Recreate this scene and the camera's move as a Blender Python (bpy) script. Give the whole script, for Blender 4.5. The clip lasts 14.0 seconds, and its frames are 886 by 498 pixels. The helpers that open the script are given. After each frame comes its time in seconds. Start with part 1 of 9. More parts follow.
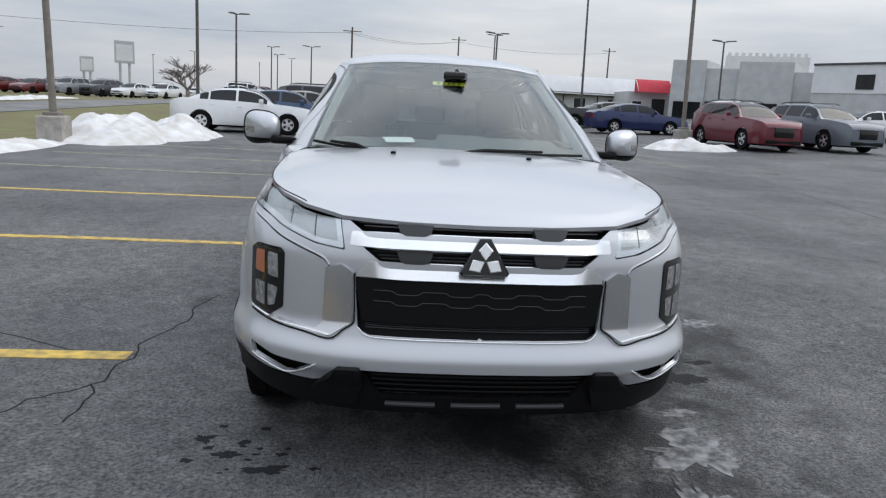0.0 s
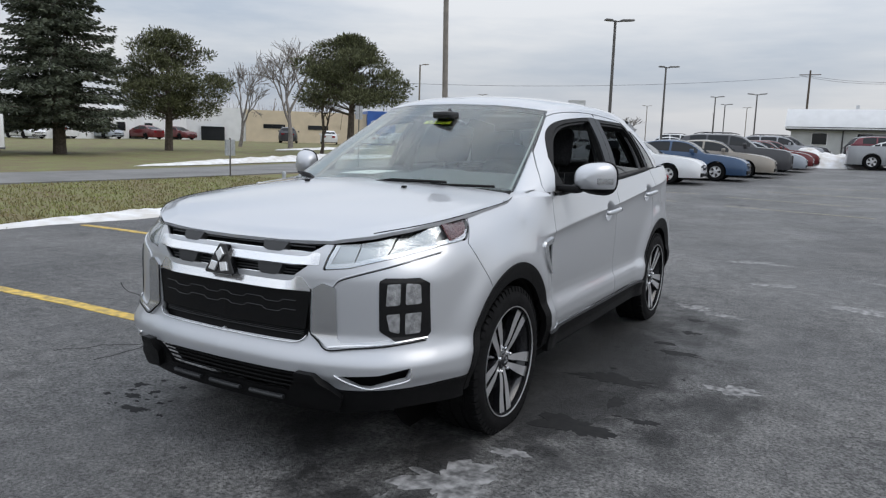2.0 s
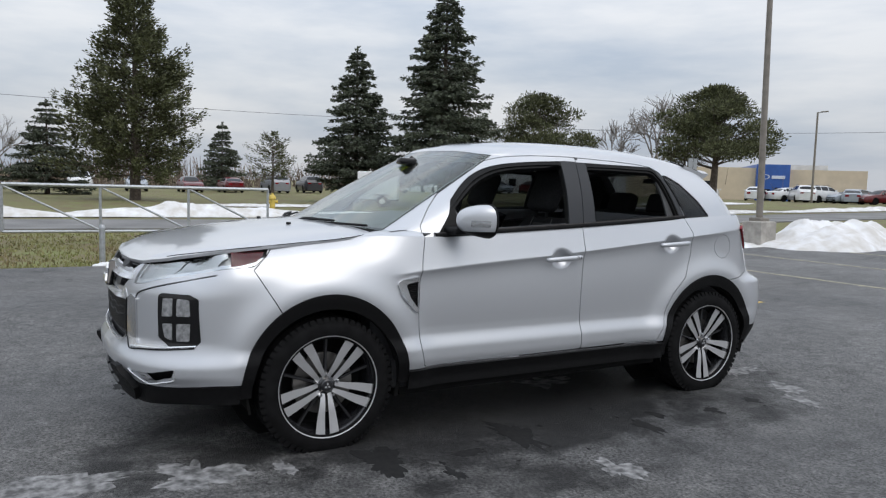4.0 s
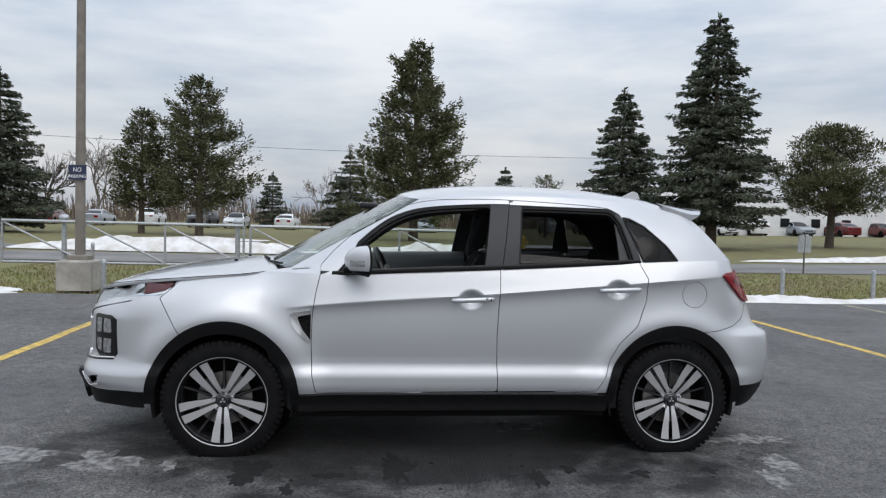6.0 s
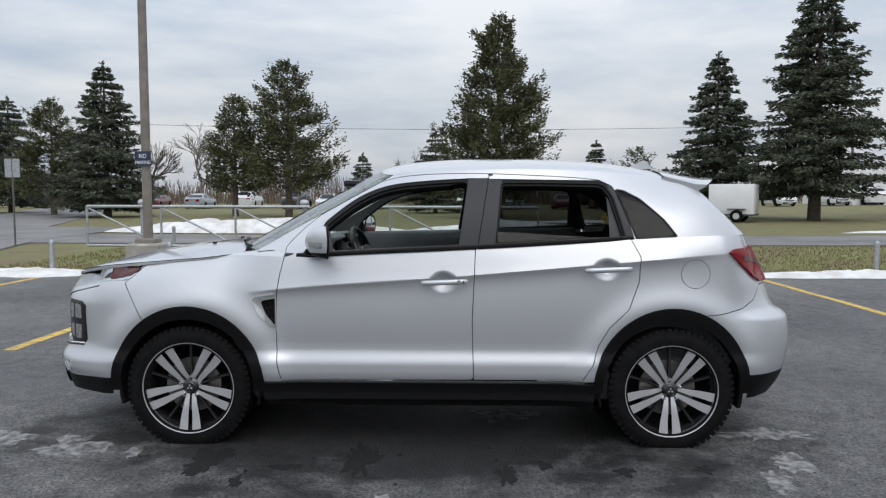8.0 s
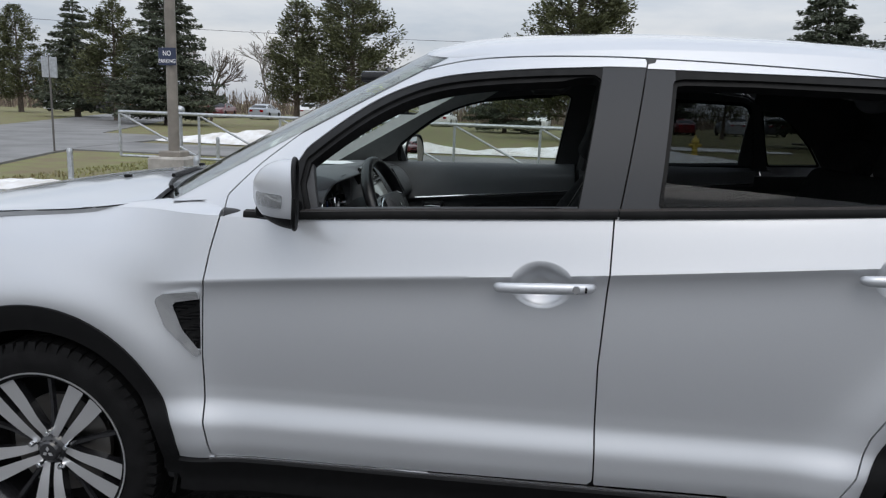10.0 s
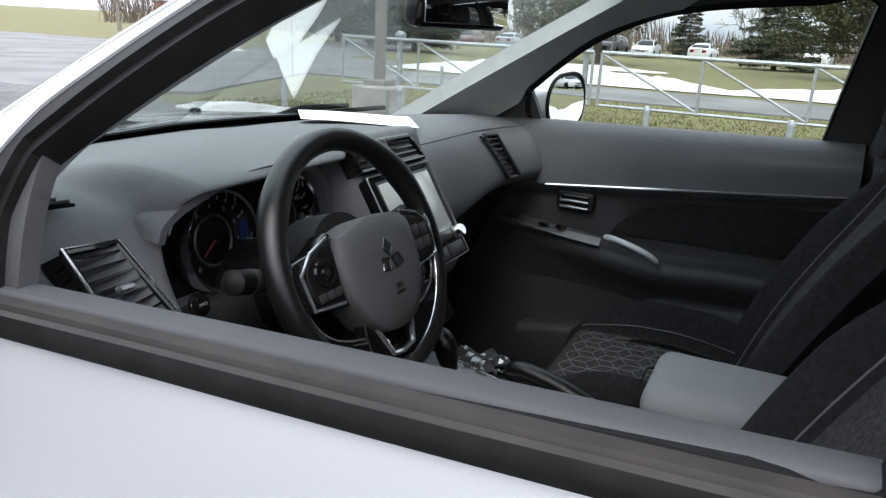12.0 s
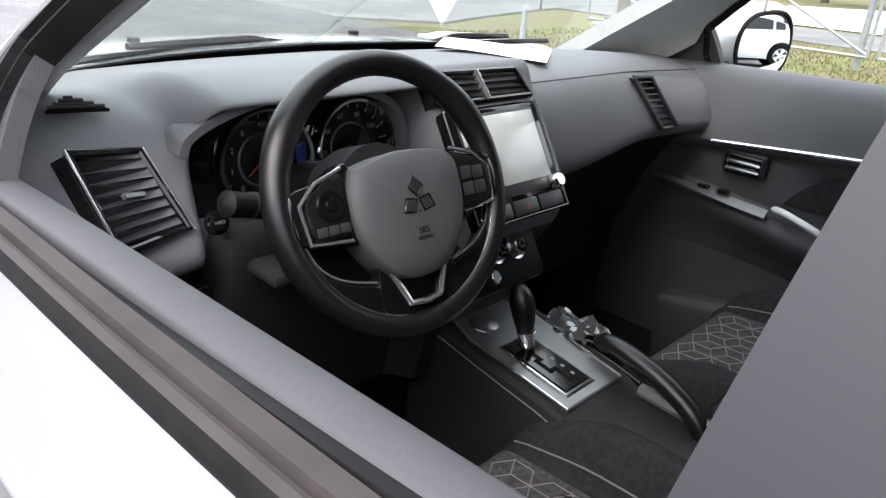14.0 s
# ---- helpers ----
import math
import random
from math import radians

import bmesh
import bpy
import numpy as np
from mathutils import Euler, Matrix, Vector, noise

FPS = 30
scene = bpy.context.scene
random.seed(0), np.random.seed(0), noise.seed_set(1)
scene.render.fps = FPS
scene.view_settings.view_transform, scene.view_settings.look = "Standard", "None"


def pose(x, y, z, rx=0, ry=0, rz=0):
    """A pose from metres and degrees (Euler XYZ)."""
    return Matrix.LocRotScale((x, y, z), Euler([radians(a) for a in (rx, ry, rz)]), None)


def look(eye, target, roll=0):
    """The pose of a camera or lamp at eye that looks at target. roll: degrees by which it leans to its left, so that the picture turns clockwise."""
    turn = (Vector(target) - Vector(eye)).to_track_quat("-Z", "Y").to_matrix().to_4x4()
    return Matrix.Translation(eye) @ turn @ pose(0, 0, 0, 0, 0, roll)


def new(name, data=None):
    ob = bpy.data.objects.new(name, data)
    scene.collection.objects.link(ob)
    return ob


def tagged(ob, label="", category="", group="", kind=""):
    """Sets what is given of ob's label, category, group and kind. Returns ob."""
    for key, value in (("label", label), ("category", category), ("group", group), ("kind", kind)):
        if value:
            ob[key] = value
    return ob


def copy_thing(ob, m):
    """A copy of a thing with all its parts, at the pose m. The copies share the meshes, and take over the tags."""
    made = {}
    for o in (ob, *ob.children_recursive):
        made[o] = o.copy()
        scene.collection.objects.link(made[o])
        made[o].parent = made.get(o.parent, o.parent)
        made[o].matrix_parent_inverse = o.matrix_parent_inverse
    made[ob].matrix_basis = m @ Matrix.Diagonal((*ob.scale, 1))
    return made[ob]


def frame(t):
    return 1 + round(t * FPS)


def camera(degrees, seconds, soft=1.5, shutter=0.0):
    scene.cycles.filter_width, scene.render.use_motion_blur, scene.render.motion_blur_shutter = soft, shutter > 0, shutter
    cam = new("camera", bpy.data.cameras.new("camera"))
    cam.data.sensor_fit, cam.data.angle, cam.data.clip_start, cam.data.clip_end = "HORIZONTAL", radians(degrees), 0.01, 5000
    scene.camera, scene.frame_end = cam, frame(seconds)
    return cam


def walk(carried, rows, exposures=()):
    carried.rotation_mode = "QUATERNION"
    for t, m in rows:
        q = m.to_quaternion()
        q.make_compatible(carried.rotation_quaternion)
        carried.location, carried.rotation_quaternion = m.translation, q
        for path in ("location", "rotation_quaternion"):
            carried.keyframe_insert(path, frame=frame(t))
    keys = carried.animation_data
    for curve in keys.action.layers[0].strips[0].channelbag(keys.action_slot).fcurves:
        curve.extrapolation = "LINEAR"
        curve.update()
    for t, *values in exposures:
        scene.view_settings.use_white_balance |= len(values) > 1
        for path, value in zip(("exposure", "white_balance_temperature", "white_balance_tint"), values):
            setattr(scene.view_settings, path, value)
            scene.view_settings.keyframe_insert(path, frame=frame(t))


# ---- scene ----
cam = camera(62.5, 14.0, soft=1.25)
PATH = [
    (0, (-0.358, -4.574, 1.315), (-0.176, -2.618, 0.937), 3.1),
    (0.5, (0.264, -4.669, 1.326), (0.14, -2.706, 0.961), 2.8),
    (1, (0.913, -4.654, 1.331), (0.484, -2.731, 0.986), 2.4),
    (1.5, (1.57, -4.558, 1.335), (0.857, -2.717, 1.014), 2.2),
    (2, (2.21, -4.325, 1.337), (1.232, -2.605, 1.045), 1.8),
    (2.5, (2.85, -4.042, 1.346), (1.638, -2.472, 1.086), 1.7),
    (3, (3.372, -3.611, 1.356), (1.956, -2.218, 1.125), 1.6),
    (3.5, (3.834, -3.16, 1.359), (2.244, -1.963, 1.155), 1.7),
    (4, (4.199, -2.601, 1.351), (2.467, -1.616, 1.175), 1.7),
    (4.2, (4.35, -2.39, 1.341), (2.57, -1.493, 1.179), 1.5),
    (6.5, (5.127, -0.218, 1.43), (3.131, -0.113, 1.349), 1.4),
    (7, (5.076, 0.014, 1.428), (3.078, 0.042, 1.34), 0.9),
    (7.5, (5.017, 0.139, 1.425), (3.021, 0.128, 1.31), 0.4),
    (7.7, (4.979, 0.16, 1.425), (2.984, 0.139, 1.294), 0.2),
    (9.8, (2.938, 0.015, 1.387), (0.975, -0.148, 1.041), 1.7),
    (10, (2.736, 0.015, 1.38), (0.782, -0.19, 1.008), 2.1),
    (10.5, (2.214, 0.029, 1.394), (0.287, -0.295, 0.965), 2.6),
    (11, (1.802, -0.009, 1.396), (-0.082, -0.477, 0.915), 3.1),
    (11.5, (1.476, 0.05, 1.388), (-0.344, -0.59, 0.86), 2.5),
    (12, (1.216, 0.087, 1.36), (-0.525, -0.711, 0.784), 3.2),
    (12.5, (1.069, 0.117, 1.353), (-0.569, -0.836, 0.714), 4.0),
    (13, (0.991, 0.175, 1.35), (-0.539, -0.918, 0.667), 4.4),
    (13.5, (0.963, 0.219, 1.349), (-0.463, -0.982, 0.622), 4.3),
    (14, (0.986, 0.24, 1.35), (-0.359, -1.027, 0.583), 4.4),
]
walk(cam, [(t, look(eye, target, roll)) for t, eye, target, roll in PATH], [(0, 0.5, 6500, 10), (9.8, 0.5, 6500, 10), (10.5, 0.6, 6500, 10), (11, 0.75, 6500, 10), (11.5, 1.15, 6450, 11), (12, 1.75, 6500, 12), (13, 2.5, 6750, 16), (14, 2.55, 6850, 18)])

# ---- sky and sun: high overcast ----
world = bpy.data.worlds.new("overcast")
scene.world = world
world.use_nodes = True
_wn, _wl = world.node_tree.nodes, world.node_tree.links
_bg = _wn["Background"]
_sky = _wn.new("ShaderNodeTexSky")
_sky.sky_type, _sky.sun_disc, _sky.sun_elevation, _sky.sun_rotation = "NISHITA", False, radians(50), radians(77)
_sky.air_density, _sky.dust_density = 1.5, 3.0
_co = _wn.new("ShaderNodeTexCoord")
_map = _wn.new("ShaderNodeMapping")
_map.inputs["Scale"].default_value = (1.0, 1.6, 7.0)
_map.inputs["Rotation"].default_value = (0, radians(4), radians(25))
_wl.new(_co.outputs["Generated"], _map.inputs["Vector"])
_cl = _wn.new("ShaderNodeTexNoise")
_cl.inputs["Scale"].default_value, _cl.inputs["Detail"].default_value, _cl.inputs["Roughness"].default_value = 1.7, 6, 0.55
_wl.new(_map.outputs["Vector"], _cl.inputs["Vector"])
_ramp = _wn.new("ShaderNodeValToRGB")
_ramp.color_ramp.elements[0].position, _ramp.color_ramp.elements[0].color = 0.34, (0.49, 0.56, 0.67, 1)
_ramp.color_ramp.elements[1].position, _ramp.color_ramp.elements[1].color = 0.62, (0.80, 0.82, 0.86, 1)
_wl.new(_cl.outputs["Fac"], _ramp.inputs["Fac"])
_dim = _wn.new("ShaderNodeVectorMath")
_dim.operation = "SCALE"
_dim.inputs["Scale"].default_value = 0.12
_wl.new(_sky.outputs["Color"], _dim.inputs[0])
_mix = _wn.new("ShaderNodeMix")
_mix.data_type = "RGBA"
_mix.inputs["Factor"].default_value = 0.88
_wl.new(_dim.outputs["Vector"], _mix.inputs["A"])
_wl.new(_ramp.outputs["Color"], _mix.inputs["B"])
# an overcast sky is brighter overhead than at the horizon
_sep = _wn.new("ShaderNodeSeparateXYZ")
_wl.new(_co.outputs["Generated"], _sep.inputs[0])
_up = _wn.new("ShaderNodeMapRange")
_up.inputs["From Min"].default_value, _up.inputs["From Max"].default_value = 0.0, 1.0
_up.inputs["To Min"].default_value, _up.inputs["To Max"].default_value = 0.66, 1.62
_wl.new(_sep.outputs["Z"], _up.inputs["Value"])
_top = _wn.new("ShaderNodeVectorMath")
_top.operation = "SCALE"
_wl.new(_mix.outputs["Result"], _top.inputs[0])
_wl.new(_up.outputs["Result"], _top.inputs["Scale"])
_wl.new(_top.outputs["Vector"], _bg.inputs["Color"])
_bg.inputs["Strength"].default_value = 0.90
_sun = new("sun", bpy.data.lights.new("sun", "SUN"))
_sun.data.energy, _sun.data.angle, _sun.data.color = 0.55, radians(40), (1.0, 0.97, 0.93)
_sun.matrix_world = look((0, 0, 11), (-9, -2, 0))

# ---- materials ----
def mat(name, color, rough=0.5, metal=0.0, coat=0.0, var=0.0, scale=8.0, bump=0.0, bscale=60.0, detail=4, var2=None, spec=None, islands=0.0):
    """A surface with its colour, two scales of variation and a fine relief."""
    m = bpy.data.materials.new(name)
    m.use_nodes = True
    n, l = m.node_tree.nodes, m.node_tree.links
    b = n["Principled BSDF"]
    b.inputs["Roughness"].default_value, b.inputs["Metallic"].default_value, b.inputs["Coat Weight"].default_value = rough, metal, coat
    b.inputs["Coat Roughness"].default_value = 0.06
    if spec is not None:
        b.inputs["Specular IOR Level"].default_value = spec
    c = (*color, 1)
    b.inputs["Base Color"].default_value = c
    co = n.new("ShaderNodeTexCoord")
    if var or islands:
        t = n.new("ShaderNodeTexNoise")
        t.inputs["Scale"].default_value, t.inputs["Detail"].default_value = scale, detail
        l.new(co.outputs["Object"], t.inputs["Vector"])
        r = n.new("ShaderNodeValToRGB")
        lo = var2 or tuple(max(0, v * (1 - var)) for v in color)
        hi = tuple(min(1, v * (1 + var)) for v in color)
        r.color_ramp.elements[0].position, r.color_ramp.elements[1].position = 0.35, 0.68
        r.color_ramp.elements[0].color, r.color_ramp.elements[1].color = (*lo, 1), (*hi, 1)
        l.new(t.outputs["Fac"], r.inputs["Fac"])
        out = r.outputs["Color"]
        if islands:
            g = n.new("ShaderNodeNewGeometry")
            mr = n.new("ShaderNodeMapRange")
            mr.inputs["To Min"].default_value, mr.inputs["To Max"].default_value = 1 - islands, 1 + islands
            l.new(g.outputs["Random Per Island"], mr.inputs["Value"])
            h = n.new("ShaderNodeHueSaturation")
            l.new(mr.outputs["Result"], h.inputs["Value"])
            l.new(out, h.inputs["Color"])
            out = h.outputs["Color"]
        l.new(out, b.inputs["Base Color"])
    if bump:
        t2 = n.new("ShaderNodeTexNoise")
        t2.inputs["Scale"].default_value, t2.inputs["Detail"].default_value = bscale, 3
        l.new(co.outputs["Object"], t2.inputs["Vector"])
        bu = n.new("ShaderNodeBump")
        bu.inputs["Strength"].default_value, bu.inputs["Distance"].default_value = bump, 0.01
        l.new(t2.outputs["Fac"], bu.inputs["Height"])
        l.new(bu.outputs["Normal"], b.inputs["Normal"])
    return m


def glass(name, tint=(0.9, 0.95, 0.93), mixf=0.12, rough=0.0):
    """A thin pane: mostly clear, with a Fresnel gloss."""
    m = bpy.data.materials.new(name)
    m.use_nodes = True
    n, l = m.node_tree.nodes, m.node_tree.links
    n.remove(n["Principled BSDF"])
    tr, gl, mx, fr = n.new("ShaderNodeBsdfTransparent"), n.new("ShaderNodeBsdfGlossy"), n.new("ShaderNodeMixShader"), n.new("ShaderNodeLayerWeight")
    tr.inputs["Color"].default_value = (*tint, 1)
    gl.inputs["Roughness"].default_value = rough
    fr.inputs["Blend"].default_value = 0.5
    pw = n.new("ShaderNodeMath")
    pw.operation = "POWER"
    pw.inputs[1].default_value = 4.0
    l.new(fr.outputs["Facing"], pw.inputs[0])
    ad = n.new("ShaderNodeMath")
    ad.operation, ad.use_clamp = "ADD", True
    ad.inputs[1].default_value = mixf
    l.new(pw.outputs[0], ad.inputs[0])
    l.new(ad.outputs[0], mx.inputs["Fac"])
    l.new(tr.outputs[0], mx.inputs[1])
    l.new(gl.outputs[0], mx.inputs[2])
    l.new(mx.outputs[0], n["Material Output"].inputs["Surface"])
    return m


def glow(name, color, strength):
    m = bpy.data.materials.new(name)
    m.use_nodes = True
    b = m.node_tree.nodes["Principled BSDF"]
    b.inputs["Base Color"].default_value = (*color, 1)
    b.inputs["Emission Color"].default_value = (*color, 1)
    b.inputs["Emission Strength"].default_value = strength
    return m


def asphalt(name="asphalt", tone=1.0, damp_shade=False):
    """Old wet-dry asphalt: fine stones, dark damp patches that shine, pale dried salt; optionally drips and painted
    shade round the car.
    """
    m = mat(name, (0.06, 0.06, 0.062), rough=0.6)
    n, l = m.node_tree.nodes, m.node_tree.links
    b = n["Principled BSDF"]
    co = n["Texture Coordinate"]

    def noise_(scale, detail=5, rough=0.55, stretch=None):
        t = n.new("ShaderNodeTexNoise")
        t.inputs["Scale"].default_value, t.inputs["Detail"].default_value, t.inputs["Roughness"].default_value = scale, detail, rough
        if stretch:
            mp = n.new("ShaderNodeMapping")
            mp.inputs["Scale"].default_value = stretch
            l.new(co.outputs["Object"], mp.inputs["Vector"])
            l.new(mp.outputs["Vector"], t.inputs["Vector"])
        else:
            l.new(co.outputs["Object"], t.inputs["Vector"])
        return t.outputs["Fac"]

    def ramp_(src, a, ca, bb, cb):
        r = n.new("ShaderNodeValToRGB")
        r.color_ramp.elements[0].position, r.color_ramp.elements[0].color = a, (*ca, 1)
        r.color_ramp.elements[1].position, r.color_ramp.elements[1].color = bb, (*cb, 1)
        l.new(src, r.inputs["Fac"])
        return r.outputs["Color"]

    def mix_(kind, f, a, c):
        x = n.new("ShaderNodeMix")
        x.data_type, x.blend_type = "RGBA", kind
        for key, v in (("Factor", f), ("A", a), ("B", c)):
            if isinstance(v, (int, float)):
                x.inputs[key].default_value = v
            else:
                l.new(v, x.inputs[key])
        return x.outputs["Result"]

    grain = mix_("MULTIPLY", 1.0, ramp_(noise_(58, 4, 0.8), 0.36, (0.021, 0.0215, 0.022), 0.66, (0.228, 0.227, 0.225)), ramp_(noise_(9, 4, 0.6), 0.35, (0.72, 0.72, 0.73), 0.65, (1.2, 1.2, 1.19)))
    wide = ramp_(noise_(0.35, 6, 0.6), 0.35, (0.72 * tone, 0.73 * tone, 0.75 * tone), 0.65, (1.25 * tone, 1.24 * tone, 1.22 * tone))
    col = mix_("MULTIPLY", 1.0, grain, wide)
    flecks = ramp_(noise_(30, 6, 0.8), 0.63, (0, 0, 0), 0.70, (1, 1, 1))
    pale = n.new("ShaderNodeRGB")
    pale.outputs[0].default_value = (0.27, 0.27, 0.265, 1)
    fl = n.new("ShaderNodeMath")
    fl.operation = "MULTIPLY"
    fl.inputs[1].default_value = 0.55
    l.new(flecks, fl.inputs[0])
    col = mix_("MIX", fl.outputs[0], col, pale.outputs[0])
    if damp_shade:
        # drips and melt water round the parked car, with its shade put into the colour: irregular dark patches that
        # thin out over a few metres
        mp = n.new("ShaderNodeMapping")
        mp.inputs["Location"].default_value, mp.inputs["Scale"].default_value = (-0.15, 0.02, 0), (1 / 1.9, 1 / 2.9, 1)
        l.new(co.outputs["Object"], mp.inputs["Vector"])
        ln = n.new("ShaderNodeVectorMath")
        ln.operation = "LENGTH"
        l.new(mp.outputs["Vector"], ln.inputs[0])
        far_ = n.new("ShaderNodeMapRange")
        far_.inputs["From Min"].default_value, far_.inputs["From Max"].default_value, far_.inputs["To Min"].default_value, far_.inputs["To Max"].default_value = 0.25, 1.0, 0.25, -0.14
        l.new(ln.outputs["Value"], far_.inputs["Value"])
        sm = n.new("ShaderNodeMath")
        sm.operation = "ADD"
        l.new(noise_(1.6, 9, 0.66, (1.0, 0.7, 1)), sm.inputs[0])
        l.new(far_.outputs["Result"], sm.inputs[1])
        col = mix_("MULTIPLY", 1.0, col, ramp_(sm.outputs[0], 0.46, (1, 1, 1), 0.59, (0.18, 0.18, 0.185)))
    l.new(col, b.inputs["Base Color"])
    wet = ramp_(noise_(0.55, 7, 0.65, (1, 0.8, 1)), 0.38, (0.46, 0.46, 0.46), 0.66, (0.70, 0.70, 0.70))
    l.new(wet, b.inputs["Roughness"])
    bu = n.new("ShaderNodeBump")
    b.inputs["Specular IOR Level"].default_value = 0.35
    bu.inputs["Strength"].default_value, bu.inputs["Distance"].default_value = 0.9, 0.016
    l.new(noise_(95, 3, 0.7), bu.inputs["Height"])
    l.new(bu.outputs["Normal"], b.inputs["Normal"])
    return m


ASPHALT = asphalt(damp_shade=True)
ROAD = mat("road asphalt", (0.165, 0.163, 0.16), rough=0.7, var=0.25, scale=0.6, bump=0.3, bscale=80)
GRASS = mat("winter grass", (0.118, 0.130, 0.043), rough=0.9, var=0.35, scale=1.1, detail=8, var2=(0.145, 0.112, 0.060), bump=0.8, bscale=50)
SNOW = mat("old snow", (0.70, 0.71, 0.73), rough=0.75, var=0.08, scale=2.5, var2=(0.55, 0.53, 0.50), detail=9, bump=0.6, bscale=22)
YELLOW = mat("road paint yellow", (0.62, 0.42, 0.07), rough=0.6, var=0.18, scale=14, detail=8, var2=(0.30, 0.22, 0.07))
PALELINE = mat("worn line paint", (0.36, 0.33, 0.22), rough=0.65, var=0.2, scale=12, detail=8, var2=(0.13, 0.125, 0.11))
CONCRETE = mat("concrete", (0.36, 0.34, 0.31), rough=0.85, var=0.22, scale=5, detail=8, bump=0.4, bscale=70)
GALV = mat("galvanised steel", (0.42, 0.44, 0.46), rough=0.45, metal=0.7, var=0.15, scale=20)
POLE = mat("weathered brown pole", (0.20, 0.18, 0.155), rough=0.6, var=0.15, scale=6)
DARKPOLE = mat("dark bronze pole", (0.10, 0.095, 0.09), rough=0.5, var=0.15, scale=6)
BARK = mat("bark", (0.10, 0.08, 0.065), rough=0.95, var=0.35, scale=9, bump=0.8, bscale=30)
GREYBARK = mat("grey bark", (0.20, 0.18, 0.165), rough=0.95, var=0.3, scale=9, bump=0.6, bscale=30)
NEEDLE = mat("dark needles", (0.074, 0.088, 0.058), rough=0.85, var=0.4, scale=3, islands=0.45)
PINE = mat("pine needles", (0.088, 0.096, 0.044), rough=0.85, var=0.4, scale=3, islands=0.45)
WHITEWALL = mat("white metal siding", (0.72, 0.73, 0.74), rough=0.6, var=0.05, scale=1.2)
GREYWALL = mat("grey block wall", (0.50, 0.51, 0.515), rough=0.8, var=0.08, scale=1.5)
TANWALL = mat("tan wall", (0.58, 0.49, 0.36), rough=0.8, var=0.06, scale=1.0)
BRICKWALL = mat("red brick wall", (0.30, 0.13, 0.09), rough=0.85, var=0.2, scale=2.5)
BLUEWALL = mat("blue cladding", (0.03, 0.10, 0.36), rough=0.45, var=0.08, scale=2)
REDCLOTH = mat("red awning cloth", (0.50, 0.03, 0.05), rough=0.7, var=0.1, scale=3)
DARKGLASS = mat("dark window glass", (0.012, 0.014, 0.016), rough=0.08, spec=0.35)
ROOFDARK = mat("roof edge", (0.06, 0.06, 0.065), rough=0.6)

PAINT = mat("silver metallic paint", (0.52, 0.535, 0.56), rough=0.38, metal=0.55, coat=1.0, var=0.015, scale=500)
BLACKPL = mat("black grained plastic", (0.006, 0.006, 0.0064), spec=0.15, rough=0.5, var=0.15, scale=40, bump=0.15, bscale=900)
GLOSSBLACK = mat("gloss black plastic", (0.005, 0.005, 0.0055), rough=0.10, spec=0.4, coat=0.2)
PILLAR = mat("satin black film", (0.022, 0.024, 0.028), rough=0.48, spec=0.35)
GREYPL = mat("dark grey plastic", (0.028, 0.029, 0.031), rough=0.45)
CHROME = mat("chrome", (0.78, 0.79, 0.80), rough=0.08, metal=1.0)
SATIN = mat("satin silver trim", (0.62, 0.63, 0.65), rough=0.22, metal=0.9)
SMOKE = mat("smoked chrome", (0.66, 0.665, 0.675), rough=0.20, metal=1.0)
RUBBER = mat("tyre rubber", (0.007, 0.007, 0.0074), rough=0.8, spec=0.12, var=0.3, scale=18, bump=0.2, bscale=200)
SEAL = mat("rubber seal", (0.009, 0.009, 0.0092), rough=0.55, spec=0.14, var=0.25, scale=30)
OLDRUBBER = mat("dusty weathered rubber", (0.014, 0.0128, 0.0122), spec=0.3, rough=0.6, var=0.35, scale=22, detail=7, var2=(0.032, 0.027, 0.025))
ALLOY = mat("machined alloy", (0.64, 0.64, 0.65), rough=0.34, metal=0.75)
BARSILVER = mat("satin silver plating", (0.82, 0.83, 0.84), rough=0.22, metal=0.8)
FOGLENS = mat("ribbed clear lens", (0.36, 0.363, 0.37), rough=0.18, metal=0.6, var=0.35, scale=45, bump=0.5, bscale=160)
ALLOYDARK = mat("black painted alloy", (0.015, 0.015, 0.017), rough=0.22, coat=0.5)
DISC = mat("brake disc", (0.25, 0.24, 0.23), rough=0.4, metal=0.9)
WELL = mat("wheel well liner", (0.006, 0.006, 0.006), spec=0.2, rough=0.95)
CLEAR = glass("clear lens", (0.97, 0.98, 0.98), 0.0)
SCREEN_GLASS = glass("windscreen glass", (0.87, 0.92, 0.90), 0.055)
TINT = glass("privacy glass", (0.30, 0.315, 0.32), 0.02)
SIDE_GLASS = glass("side glass", (0.82, 0.85, 0.83), 0.0)
LAMPSILVER = mat("lamp reflector", (0.46, 0.47, 0.48), rough=0.26, metal=1.0, bump=0.3, bscale=90)
LAMPGREY = mat("lamp housing", (0.34, 0.345, 0.35), rough=0.35, metal=0.6, var=0.2, scale=60)
REDLENS = mat("red lamp lens", (0.20, 0.003, 0.008), rough=0.12, spec=0.35)
AMBER = mat("amber lens", (0.42, 0.13, 0.05), rough=0.15, coat=1.0)
REDCHIP = mat("red reflector", (0.07, 0.004, 0.006), rough=0.2, coat=0.2)
STICKER = mat("yellow sticker", (0.75, 0.80, 0.05), rough=0.5)
INK = mat("dark ink", (0.10, 0.11, 0.05), rough=0.6)
MIRROR = mat("mirror", (0.85, 0.87, 0.88), rough=0.01, metal=1.0)

